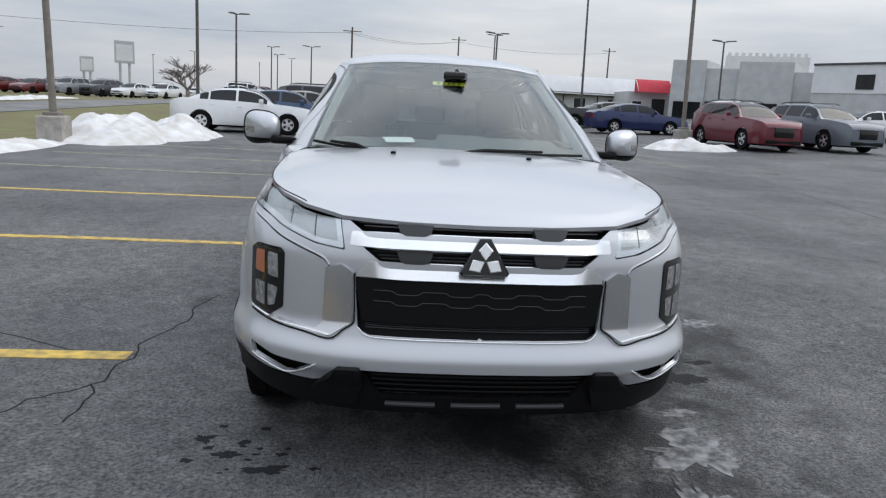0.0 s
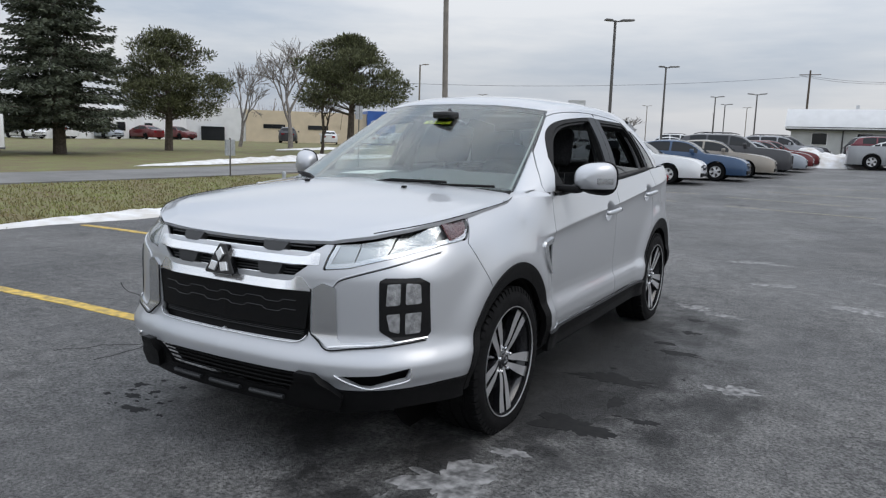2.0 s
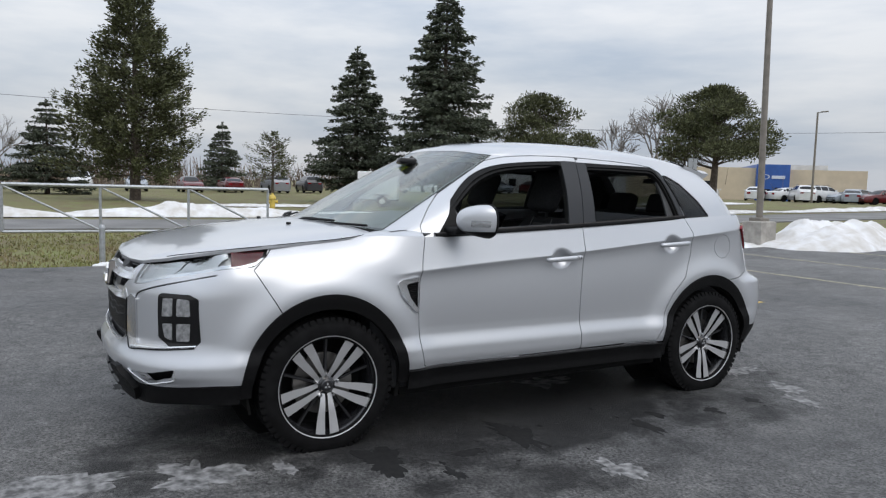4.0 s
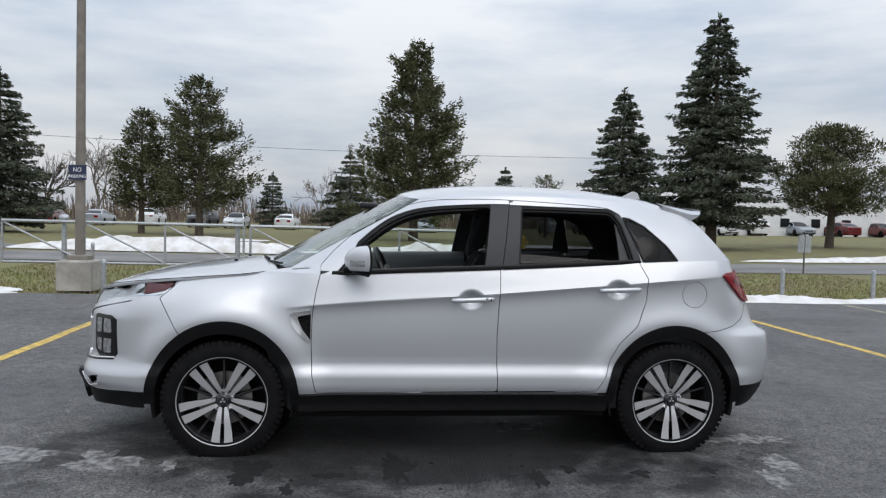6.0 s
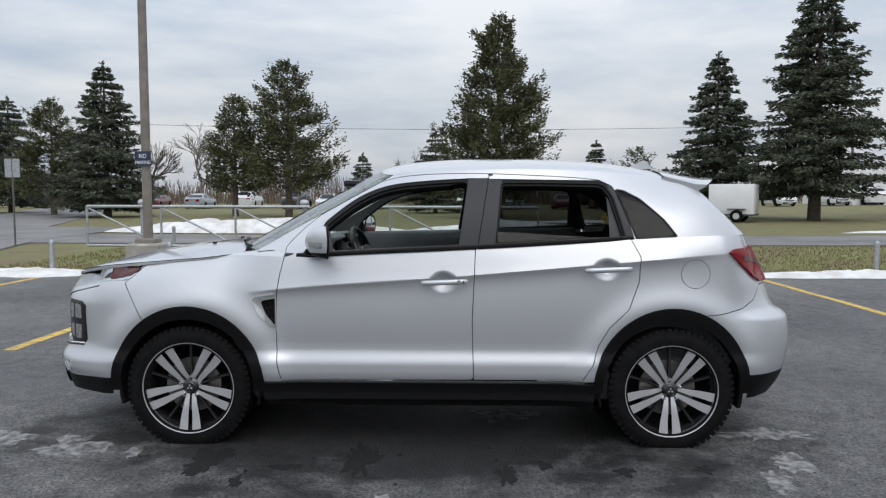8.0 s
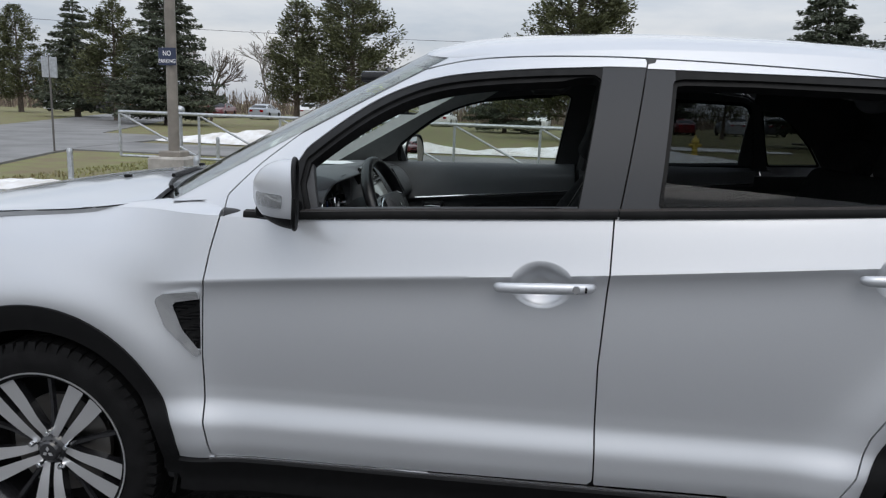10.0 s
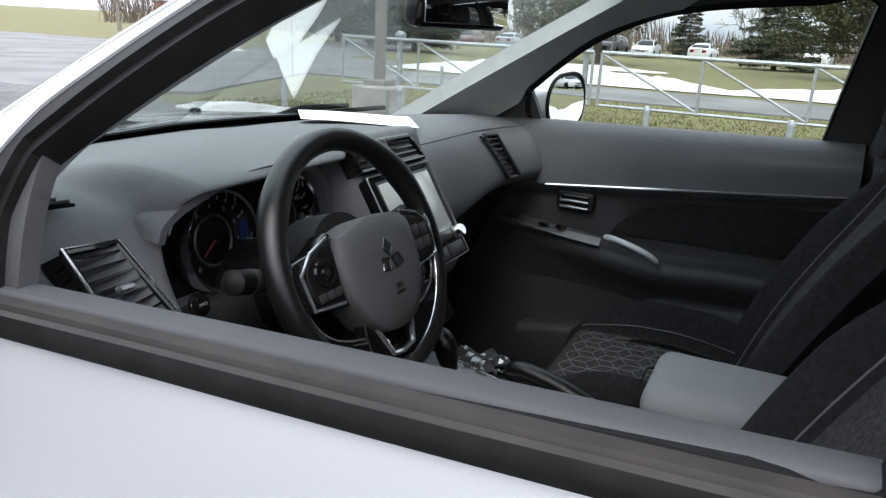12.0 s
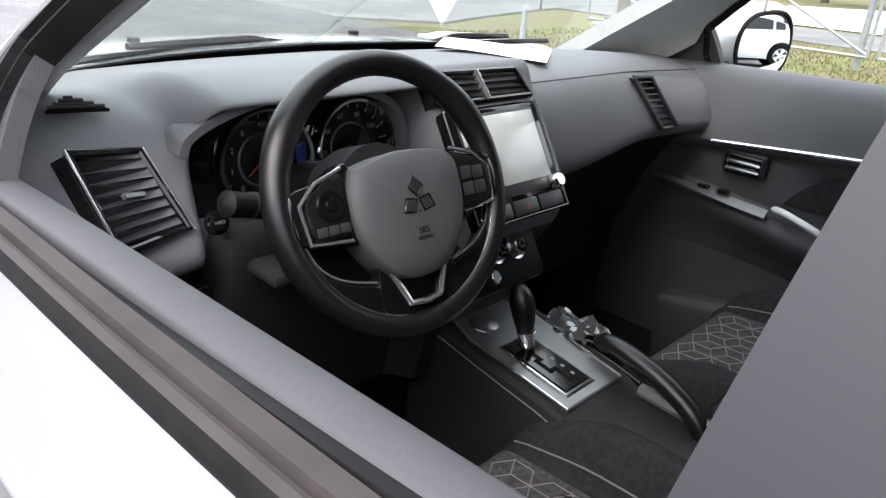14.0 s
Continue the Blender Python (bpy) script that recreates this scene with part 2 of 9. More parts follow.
DASH = mat("soft grained dash plastic", (0.128, 0.132, 0.139), spec=0.4, rough=0.55, var=0.06, scale=6, bump=0.35, bscale=650)
DASH2 = mat("dark trim plastic", (0.052, 0.0535, 0.0565), spec=0.4, rough=0.46, var=0.08, scale=8, bump=0.3, bscale=700)
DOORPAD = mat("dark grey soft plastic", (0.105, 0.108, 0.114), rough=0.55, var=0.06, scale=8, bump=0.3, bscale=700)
# door pad plastic again, its colour dimmed against the skylight on the driver's side
DOORPAD_DIM = mat("dark grey soft plastic dimmed at the open window", (0.058, 0.060, 0.064), spec=0.25, rough=0.55, var=0.06, scale=8, bump=0.10, bscale=700)
AIRBAG = mat("dark grey airbag plastic", (0.066, 0.067, 0.070), spec=0.4, rough=0.5, var=0.05, scale=9, bump=0.25, bscale=800)
CARPET = mat("dark carpet", (0.018, 0.018, 0.019), spec=0.05, rough=0.98, var=0.3, scale=60, bump=0.6, bscale=400)
CLOTH = mat("black seat cloth", (0.028, 0.028, 0.030), spec=0.08, rough=0.95, var=0.2, scale=90, bump=0.4, bscale=700)
CLOTH2 = mat("dark brown patterned cloth", (0.068, 0.067, 0.067), spec=0.08, rough=0.95, var=0.3, scale=120, bump=0.5, bscale=600)
STITCH = mat("grey stitching", (0.17, 0.17, 0.17), rough=0.8)
LEATHER = mat("black grained leather", (0.0065, 0.0065, 0.007), spec=0.5, rough=0.30, var=0.1, scale=20, bump=0.12, bscale=900)
GREYLEATHER = mat("grey grained armrest", (0.30, 0.31, 0.325), rough=0.6, var=0.05, scale=10, bump=0.4, bscale=600)
HEADLINER = mat("grey headliner cloth", (0.60, 0.61, 0.61), rough=0.95, var=0.05, scale=60)
PILLARTRIM = mat("grey pillar trim", (0.36, 0.376, 0.37), rough=0.8, var=0.04, scale=30)
HANDLE = mat("satin silver handle", (0.80, 0.81, 0.82), rough=0.38, metal=0.35)
# darker than the dash trim: shade low in the cabin is in this tone
LOWTRIM = mat("black lower trim plastic with shade in its tone", (0.020, 0.0205, 0.022), spec=0.25, rough=0.6, var=0.1, scale=9, bump=0.3, bscale=600)
METALTRIM = mat("brushed metal trim", (0.24, 0.24, 0.245), rough=0.35, metal=0.85, var=0.06, scale=60)
DISPLAY = mat("switched off display", (0.52, 0.54, 0.52), rough=0.25, coat=0.6)
PAPER = mat("white paper", (0.85, 0.86, 0.86), rough=0.8)
DIALWHITE = mat("dial print", (0.20, 0.20, 0.21), rough=0.5)
DIALRED = mat("red pointer", (0.12, 0.008, 0.008), rough=0.4)

# ---- building helpers ----
def pchip(xs, ys):
    """A smooth curve through few points that never overshoots."""
    xs, ys = np.array(xs, float), np.array(ys, float)
    h, d = np.diff(xs), np.diff(ys) / np.diff(xs)
    m = np.zeros(len(xs))
    for i in range(1, len(xs) - 1):
        if d[i - 1] * d[i] > 0:
            w1, w2 = 2 * h[i] + h[i - 1], h[i] + 2 * h[i - 1]
            m[i] = (w1 + w2) / (w1 / d[i - 1] + w2 / d[i])
    m[0], m[-1] = d[0], d[-1]

    def f(x):
        x = np.clip(np.asarray(x, float), xs[0], xs[-1])
        i = np.clip(np.searchsorted(xs, x) - 1, 0, len(xs) - 2)
        t = (x - xs[i]) / h[i]
        return ((2 * t**3 - 3 * t**2 + 1) * ys[i] + (t**3 - 2 * t**2 + t) * h[i] * m[i] + (3 * t**2 - 2 * t**3) * ys[i + 1] + (t**3 - t**2) * h[i] * m[i + 1])
    return f


def spline(pts):
    """A Catmull-Rom curve through points, by their index."""
    p = np.array(pts, float)
    q = np.vstack([2 * p[0] - p[1], p, 2 * p[-1] - p[-2]])

    def f(u):
        u = np.clip(np.asarray(u, float), 0, len(p) - 1)
        i = np.minimum(u.astype(int), len(p) - 2)
        t = (u - i)[..., None]
        a, b, c, d = q[i], q[i + 1], q[i + 2], q[i + 3]
        return 0.5 * (2 * b + (c - a) * t + (2 * a - 5 * b + 4 * c - d) * t**2 + (3 * b - a - 3 * c + d) * t**3)
    return f


def smooth(a, b, x):
    t = np.clip((np.asarray(x, float) - a) / (b - a), 0, 1)
    return t * t * (3 - 2 * t)


def poly_dist(poly, a, b):
    """Signed distance to a polygon, positive inside."""
    p = np.array(poly, float)
    q = np.roll(p, -1, axis=0)
    a, b = np.asarray(a, float), np.asarray(b, float)
    best, inside = np.full(a.shape, 1e9), np.zeros(a.shape, bool)
    for (x0, y0), (x1, y1) in zip(p, q):
        dx, dy = x1 - x0, y1 - y0
        t = np.clip(((a - x0) * dx + (b - y0) * dy) / (dx * dx + dy * dy + 1e-12), 0, 1)
        best = np.minimum(best, np.hypot(a - x0 - t * dx, b - y0 - t * dy))
        cross = (y0 > b) != (y1 > b)
        xi = x0 + (b - y0) * dx / (dy if abs(dy) > 1e-12 else 1e-12)
        inside ^= cross & (a < xi)
    return np.where(inside, best, -best)


def grid(pts):
    """Vertices and quads of an (n, m, k) array of points."""
    n, m = pts.shape[:2]
    i = np.arange(n * m).reshape(n, m)
    f = np.stack([i[:-1, :-1], i[1:, :-1], i[1:, 1:], i[:-1, 1:]], -1).reshape(-1, 4)
    return pts.reshape(-1, pts.shape[2]), [tuple(q) for q in f.tolist()]


def clip(V, F, phi):
    """Keeps the part of a mesh where phi >= 0, cut clean along phi = 0."""
    ins = phi >= 0
    out, extra, seen = [], [], {}
    base = len(V)
    for f in F:
        k = [ins[i] for i in f]
        if all(k):
            out.append(f)
        elif any(k):
            g = []
            for a, b in zip(f, f[1:] + f[:1]):
                if ins[a]:
                    g.append(a)
                if ins[a] != ins[b]:
                    e = (a, b) if a < b else (b, a)
                    if e not in seen:
                        t = phi[e[0]] / (phi[e[0]] - phi[e[1]])
                        seen[e] = base + len(extra)
                        extra.append(V[e[0]] + (V[e[1]] - V[e[0]]) * t)
                    g.append(seen[e])
            if len(g) > 2:
                out.append(tuple(g))
    V2 = np.vstack([V, np.array(extra)]) if extra else V
    used = np.unique(np.fromiter((i for f in out for i in f), int)) if out else np.zeros(0, int)
    remap = np.full(len(V2), -1)
    remap[used] = np.arange(len(used))
    return V2[used], [tuple(remap[i] for i in f) for f in out]


def normals(V, F):
    n = np.zeros((len(V), 3))
    for f in F:
        a = np.cross(V[f[1], :3] - V[f[0], :3], V[f[2], :3] - V[f[0], :3])
        if len(f) > 3:
            a = a + np.cross(V[f[2], :3] - V[f[0], :3], V[f[3], :3] - V[f[0], :3])
        for i in f:
            n[i] += a
    return n / np.maximum(np.linalg.norm(n, axis=1, keepdims=True), 1e-12)


def shell(V, F, out=0.0, thick=0.004):
    """A skin laid out by so much along its normals, with a thickness inward and a rim."""
    if not F:
        return V[:, :3], F
    N = normals(V, F)
    P = V[:, :3] + N * out
    Q = P - N * thick
    k = len(P)
    edges = {}
    for f in F:
        for a, b in zip(f, f[1:] + f[:1]):
            if (b, a) in edges:
                del edges[(b, a)]
            else:
                edges[(a, b)] = 1
    G = list(F) + [tuple(i + k for i in reversed(f)) for f in F]
    G += [(b, a, a + k, b + k) for a, b in edges]
    return np.vstack([P, Q]), G


def flip(V, F):
    W = np.array(V, float).copy()
    W[:, 0] *= -1
    return W, [tuple(reversed(f)) for f in F]


def join(*pairs):
    vs, fs, k = [], [], 0
    for V, F in pairs:
        vs.append(np.asarray(V)[:, :3])
        fs += [tuple(i + k for i in f) for f in F]
        k += len(V)
    return np.vstack(vs), fs


def mesh(name, V, F, material, parent=None, label="", sharp=35, flat=False):
    me = bpy.data.meshes.new(name)
    me.from_pydata([tuple(v) for v in np.asarray(V)[:, :3].tolist()], [], [tuple(int(i) for i in f) for f in F])
    me.materials.append(material)
    if not flat:
        me.shade_smooth()
        me.set_sharp_from_angle(angle=radians(sharp))
    ob = new(name, me)
    if parent is not None:
        ob.parent = parent
    if label:
        ob["label"] = label
    return ob


def part(name, bm, material, parent=None, label="", sharp=35):
    """Links a bmesh as one mesh object under a thing or a part."""
    me = bpy.data.meshes.new(name)
    bm.to_mesh(me)
    bm.free()
    me.materials.append(material)
    me.shade_smooth()
    me.set_sharp_from_angle(angle=radians(sharp))
    ob = new(name, me)
    if parent is not None:
        ob.parent = parent
    if label:
        ob["label"] = label
    return ob


def base(name, m=None, label="", category="", group="", kind=""):
    e = new(name)
    e.empty_display_size = 0.1
    if m is not None:
        e.matrix_basis = m
    return tagged(e, label, category, group, kind)


def box(bm, x0, x1, y0, y1, z0, z1, bevel=0.0, m=None, seg=2):
    r = bmesh.ops.create_cube(bm, size=1)
    vs = r["verts"]
    bmesh.ops.scale(bm, vec=(x1 - x0, y1 - y0, z1 - z0), verts=vs)
    bmesh.ops.translate(bm, vec=((x0 + x1) / 2, (y0 + y1) / 2, (z0 + z1) / 2), verts=vs)
    if bevel:
        es = list({e for v in vs for e in v.link_edges})
        r = bmesh.ops.bevel(bm, geom=es, offset=bevel, segments=seg, affect="EDGES", profile=0.5)
        vs = list({v for f in r["faces"] for v in f.verts} | {v for v in vs if v.is_valid})
    if m is not None:
        bmesh.ops.transform(bm, matrix=m, verts=vs)
    return vs


def tube_vf(path, radii, seg=8, cap=True):
    """A round bar along a path, with a radius at each point."""
    p = np.array(path, float)
    r = np.broadcast_to(np.asarray(radii, float), (len(p),))
    V, F = [], []
    ref = np.array([0.0, 0.0, 1.0])
    for i in range(len(p)):
        d = p[min(i + 1, len(p) - 1)] - p[max(i - 1, 0)]
        d = d / (np.linalg.norm(d) + 1e-12)
        if i == 0:
            a = np.cross(d, ref if abs(d @ ref) < 0.9 else np.array([1.0, 0, 0]))
        else:
            a = a - d * (a @ d)
        a = a / (np.linalg.norm(a) + 1e-12)
        b = np.cross(d, a)
        for k in range(seg):
            t = 2 * math.pi * k / seg
            V.append(p[i] + r[i] * (math.cos(t) * a + math.sin(t) * b))
    for i in range(len(p) - 1):
        for k in range(seg):
            k2 = (k + 1) % seg
            F.append((i * seg + k, i * seg + k2, (i + 1) * seg + k2, (i + 1) * seg + k))
    if cap:
        F.append(tuple(reversed(range(seg))))
        F.append(tuple(range((len(p) - 1) * seg, len(p) * seg)))
    return np.array(V), F


def lathe_vf(profile, seg=48, axis="z"):
    """A body of revolution from (radius, height) pairs."""
    V, F = [], []
    n = len(profile)
    for k in range(seg):
        t = 2 * math.pi * k / seg
        for r, h in profile:
            V.append((r * math.cos(t), r * math.sin(t), h))
    for k in range(seg):
        k2 = (k + 1) % seg
        for i in range(n - 1):
            F.append((k * n + i, k2 * n + i, k2 * n + i + 1, k * n + i + 1))
    V = np.array(V)
    if axis == "x":
        V = V[:, [2, 0, 1]]
    elif axis == "y":
        V = V[:, [1, 2, 0]]
    return V, F


def prism_vf(poly, h, bevel=0.0):
    """A flat polygon in x, y raised to a height, its upper edge eased."""
    p = np.array(poly, float)
    n = len(p)
    if bevel:
        c = p.mean(0)
        s = p + (c - p) / np.linalg.norm(c - p, axis=1, keepdims=True) * bevel * 1.3
        V = [(*q, 0) for q in p] + [(*q, h - bevel) for q in p] + [(*q, h) for q in s]
        F = [tuple(reversed(range(n)))]
        for a in range(n):
            b = (a + 1) % n
            F += [(a, b, n + b, n + a), (n + a, n + b, 2 * n + b, 2 * n + a)]
        F.append(tuple(range(2 * n, 3 * n)))
    else:
        V = [(*q, 0) for q in p] + [(*q, h) for q in p]
        F = [tuple(reversed(range(n)))] + [(a, (a + 1) % n, n + (a + 1) % n, n + a) for a in range(n)] + [tuple(range(n, 2 * n))]
    return np.array(V, float), F


def moved(V, m):
    V = np.asarray(V, float)[:, :3]
    a = np.array(m)
    return V @ a[:3, :3].T + a[:3, 3]

# ---- ground: flat round the car, rising gently to the far side of the lot ----
def soft(v, w=3.0):
    return w * np.log1p(np.exp(np.minimum(np.asarray(v, float) / w, 60)))


def G_(x, y):
    k = 1 / (1 + np.exp((np.hypot(x, y) - 160) / 20))
    west = 0.02 * soft(np.minimum(y, 120) - 48) / (1 + np.exp((x + 19) / 3))
    return (0.028 * soft(np.minimum(x, 60) - 4) + 0.02 * soft(np.minimum(y, 120) - 14) - west) * k


def gz(x, y):
    return float(G_(np.array(float(x)), np.array(float(y))))


def lay(name, poly, lift, material, kind="structure", step=2.0, label="", category="", wave=0.0, parent=None):
    """A sheet that follows the ground inside a polygon."""
    p = np.array(poly)
    x0, y0 = p.min(0)
    x1, y1 = p.max(0)
    gx, gy = np.meshgrid(np.linspace(x0 - 0.01, x1 + 0.01, max(3, int((x1 - x0) / step) + 2)), np.linspace(y0 - 0.01, y1 + 0.01, max(3, int((y1 - y0) / step) + 2)), indexing="ij")
    V, F = grid(np.stack([gx, gy, G_(gx, gy) + lift], -1))
    V, F = clip(V, F, poly_dist(poly, V[:, 0], V[:, 1]) + (0.0 if not wave else wave * np.array([noise.noise(Vector((a * 1.3, b * 1.3, 3.1))) + 0.5 * noise.noise(Vector((a * 4.1, b * 4.1, 7.7))) for a, b in V[:, :2]])))
    # the sheet has its own depth, so that its edge stands on the ground below
    if normals(V, F)[:, 2].mean() < 0:
        F = [tuple(reversed(f)) for f in F]
    return tagged(mesh(name, *shell(V, F, 0.0, 0.08), material, parent), label, category, kind=kind)


lin = np.concatenate([-np.geomspace(1500, 40, 24), np.linspace(-36, 36, 19), np.geomspace(40, 1500, 24)])
gx, gy = np.meshgrid(lin, lin, indexing="ij")
ground = tagged(mesh("ground", *grid(np.stack([gx, gy, G_(gx, gy) - 0.06], -1)), GRASS), "winter grass and bare earth reaching the horizon", "ground", kind="structure")
lay("pavement", [(-7.6, -45), (80, -45), (80, 66), (-9, 66), (-9, 34), (-7.6, 30)], 0.0, ASPHALT, label="dark damp asphalt parking lot with dried salt stains and shade coloured in round the car", category="pavement")
lay("road", [(-21.0, -90), (-16.6, -90), (-16.2, 0), (-15.8, 20), (-15.0, 60), (-12, 130), (-17, 130), (-19.5, 60), (-20.3, 20)], -0.02, ROAD, label="grey asphalt side road", category="road")
lay("driveway", [(-26, -40), (-7.7, -40), (-7.7, -9.2), (-10.5, -10.5), (-16.4, -12.5), (-26, -13.5)], -0.012, ROAD, label="asphalt driveway joining the side road", category="road")
lay("field_road", [(-70, -34), (-21, -15.5), (-21, -21), (-70, -42)], -0.03, ROAD, label="grey asphalt road crossing the field", category="road")


def ribbon(name, pts, width, lift, material, label, category, kind="structure", thick=0.006, group=""):
    """A painted stripe as a thin slab."""
    p = np.array(pts, float)
    d = np.gradient(p, axis=0)
    d /= np.linalg.norm(d, axis=1, keepdims=True)
    n = np.stack([-d[:, 1], d[:, 0]], -1) * width / 2
    rows = [np.column_stack([p + s * n, G_((p + s * n)[:, 0], (p + s * n)[:, 1]) + h]) for s, h in ((-1, -0.002), (-1, lift), (1, lift), (1, -0.002))]
    V, F = grid(np.stack(rows, 1))
    return tagged(mesh(name, V, F, material, None, sharp=20), label, category, group, kind)


for y_, xa, xb, m_ in ((-3.86, -7.4, -1.55, YELLOW), (-6.9, -8.6, -4.6, YELLOW), (-0.96, -7.4, -1.57, YELLOW), (2.08, -7.3, -1.55, YELLOW), (5.25, -7.3, -1.6, YELLOW), (8.3, -7.4, -1.6, PALELINE),
                       (11.1, -7.0, -1.7, PALELINE), (14.1, -6.6, -1.7, PALELINE), (17.1, -6.6, -1.7, PALELINE)):
    ribbon("parking_line", [(xa + (xb - xa) * k / 8, y_ + 0.012 * math.sin(k * 2.3)) for k in range(9)], 0.115, 0.004, m_,
           "worn yellow parking line painted on asphalt" if m_ is YELLOW else "faded pale parking line painted on asphalt", "parking line", group="parking lines")
for k in range(7):
    ya = 13.5 + 2.9 * k
    ribbon("parking_line", [(7.5 - 0.12 * j + k * 0.4, ya + j * 0.55) for j in range(8)], 0.10, 0.004, PALELINE, "faded pale parking line painted on asphalt", "parking line", group="parking lines")
for k, (xa, ya, xb, yb) in enumerate(((-1.0, 16.5, 2.0, 15.6), (-0.5, 19.5, 3.0, 18.8), (0, 22.5, 4.0, 22.0), (-0.5, 13.6, 2.5, 12.6))):
    ribbon("parking_line", [(xa + (xb - xa) * j / 6, ya + (yb - ya) * j / 6) for j in range(7)], 0.10, 0.004, PALELINE, "faded pale parking line painted on asphalt", "parking line", group="parking lines")

# cracks in the asphalt
CRACK = mat("crack", (0.008, 0.008, 0.008), rough=0.95)
rng = random.Random(4)
for (xa, ya), (xb, yb), nn in (((-1.37, 0.25), (-1.56, -0.95), 16), ((-1.56, -0.95), (-1.62, -1.35), 8), ((-1.62, -1.35), (-1.95, -1.75), 10), ((-1.62, -1.35), (-1.55, -1.75), 8),
                               ((6.5, 4.0), (9.0, 16.0), 30), ((5.2, 9.0), (8.4, 8.2), 16), ((-3.4, -0.2), (-1.6, -0.95), 14), ((2.4, 6.0), (5.5, 7.2), 18)):
    pts, off = [], 0.0
    for k in range(nn + 1):
        off = off * 0.7 + rng.uniform(-0.03, 0.03)
        a = k / nn
        dx, dy = xb - xa, yb - ya
        L = math.hypot(dx, dy)
        pts.append((xa + dx * a - dy / L * off, ya + dy * a + dx / L * off))
    ribbon("crack", pts, 0.009 if nn < 20 else 0.013, 0.0015, CRACK, "thin dark crack running through the asphalt", "crack")

# dried salt stains and damp oil patches on the asphalt
SALT = mat("dried salt", (0.205, 0.205, 0.205), rough=0.85, var=0.5, scale=22, detail=9, var2=(0.070, 0.070, 0.071))
OIL = mat("damp oil stain", (0.010, 0.010, 0.0105), rough=0.70, spec=0.15, var=0.4, scale=30, var2=(0.022, 0.022, 0.022))


def blot(cx, cy, rx, ry, material, seed, label, category, arms=0.35, lift=0.0):
    pts = []
    for k in range(64):
        t = 2 * math.pi * k / 64
        q = Vector((math.cos(t), math.sin(t), seed * 1.7))
        r = 1 + arms * (1.3 * noise.noise(q * 1.1) + 0.8 * noise.noise(q * 2.7) + 0.55 * noise.noise(q * 6.5) + 0.35 * noise.noise(q * 14))
        pts.append((cx + rx * max(r, 0.25) * math.cos(t), cy + ry * max(r, 0.25) * math.sin(t)))
    V = np.array([(cx, cy, gz(cx, cy) + 0.0022 + lift)] + [(x, y, gz(x, y) + 0.0014 + lift) for x, y in pts] + [(x, y, gz(x, y) - 0.002) for x, y in pts])
    F = [(0, 1 + k, 1 + (k + 1) % 64) for k in range(64)] + [(1 + k, 65 + k, 65 + (k + 1) % 64, 1 + (k + 1) % 64) for k in range(64)]
    tagged(mesh("stain", V, F, material, None), label, category, kind="structure")


for i, (cx, cy, rx, ry) in enumerate(((0.93, -1.97, 0.17, 0.16), (1.02, -1.6, 0.10, 0.05), (0.62, 1.95, 0.10, 0.20), (1.08, 1.9, 0.16, 0.07), (0.28, 0.47, 0.10, 0.16), (1.35, 1.72, 0.12, 0.06), (1.7, -0.2, 0.13, 0.09), (2.3, 2.6, 0.3, 0.12),
                                      (1.6, 3.4, 0.22, 0.10), (2.9, 4.2, 0.30, 0.16), (1.2, 4.9, 0.25, 0.10), (0.8, -2.45, 0.10, 0.25))):
    blot(cx, cy, rx, ry, SALT, 10 + i, "pale dried salt stain on asphalt", "stain", 0.7)
for i, (cx, cy, rx, ry) in enumerate(((-0.9, -2.02, 0.03, 0.025), (-0.72, -2.13, 0.07, 0.03), (-0.99, -1.88, 0.035, 0.03), (1.15, -1.15, 0.16, 0.10), (1.12, -0.35, 0.22, 0.08), (1.3, 0.4, 0.12, 0.05), (1.25, 1.0, 0.06, 0.05), (-0.55, -2.12, 0.02, 0.012), (1.42, -0.92, 0.07, 0.04), (1.22, -0.70, 0.04, 0.08), (1.16, 0.62, 0.07, 0.03), (1.20, 1.42, 0.05, 0.06))):
    blot(cx, cy, rx, ry, OIL, 40 + i, "dark damp oil stain on asphalt", "stain", 0.6)
# drips scattered beside the larger spots
drip = random.Random(5)
for i in range(26):
    cx, cy = (drip.gauss(-0.86, 0.13), drip.gauss(-1.97, 0.08)) if i < 16 else (drip.gauss(1.22, 0.10), drip.uniform(-1.0, 1.5))
    rx = drip.uniform(0.008, 0.024)
    blot(cx, cy, rx, rx * drip.uniform(0.5, 0.9), OIL, 70 + i, "small dark oil drip on asphalt", "stain", 0.5)

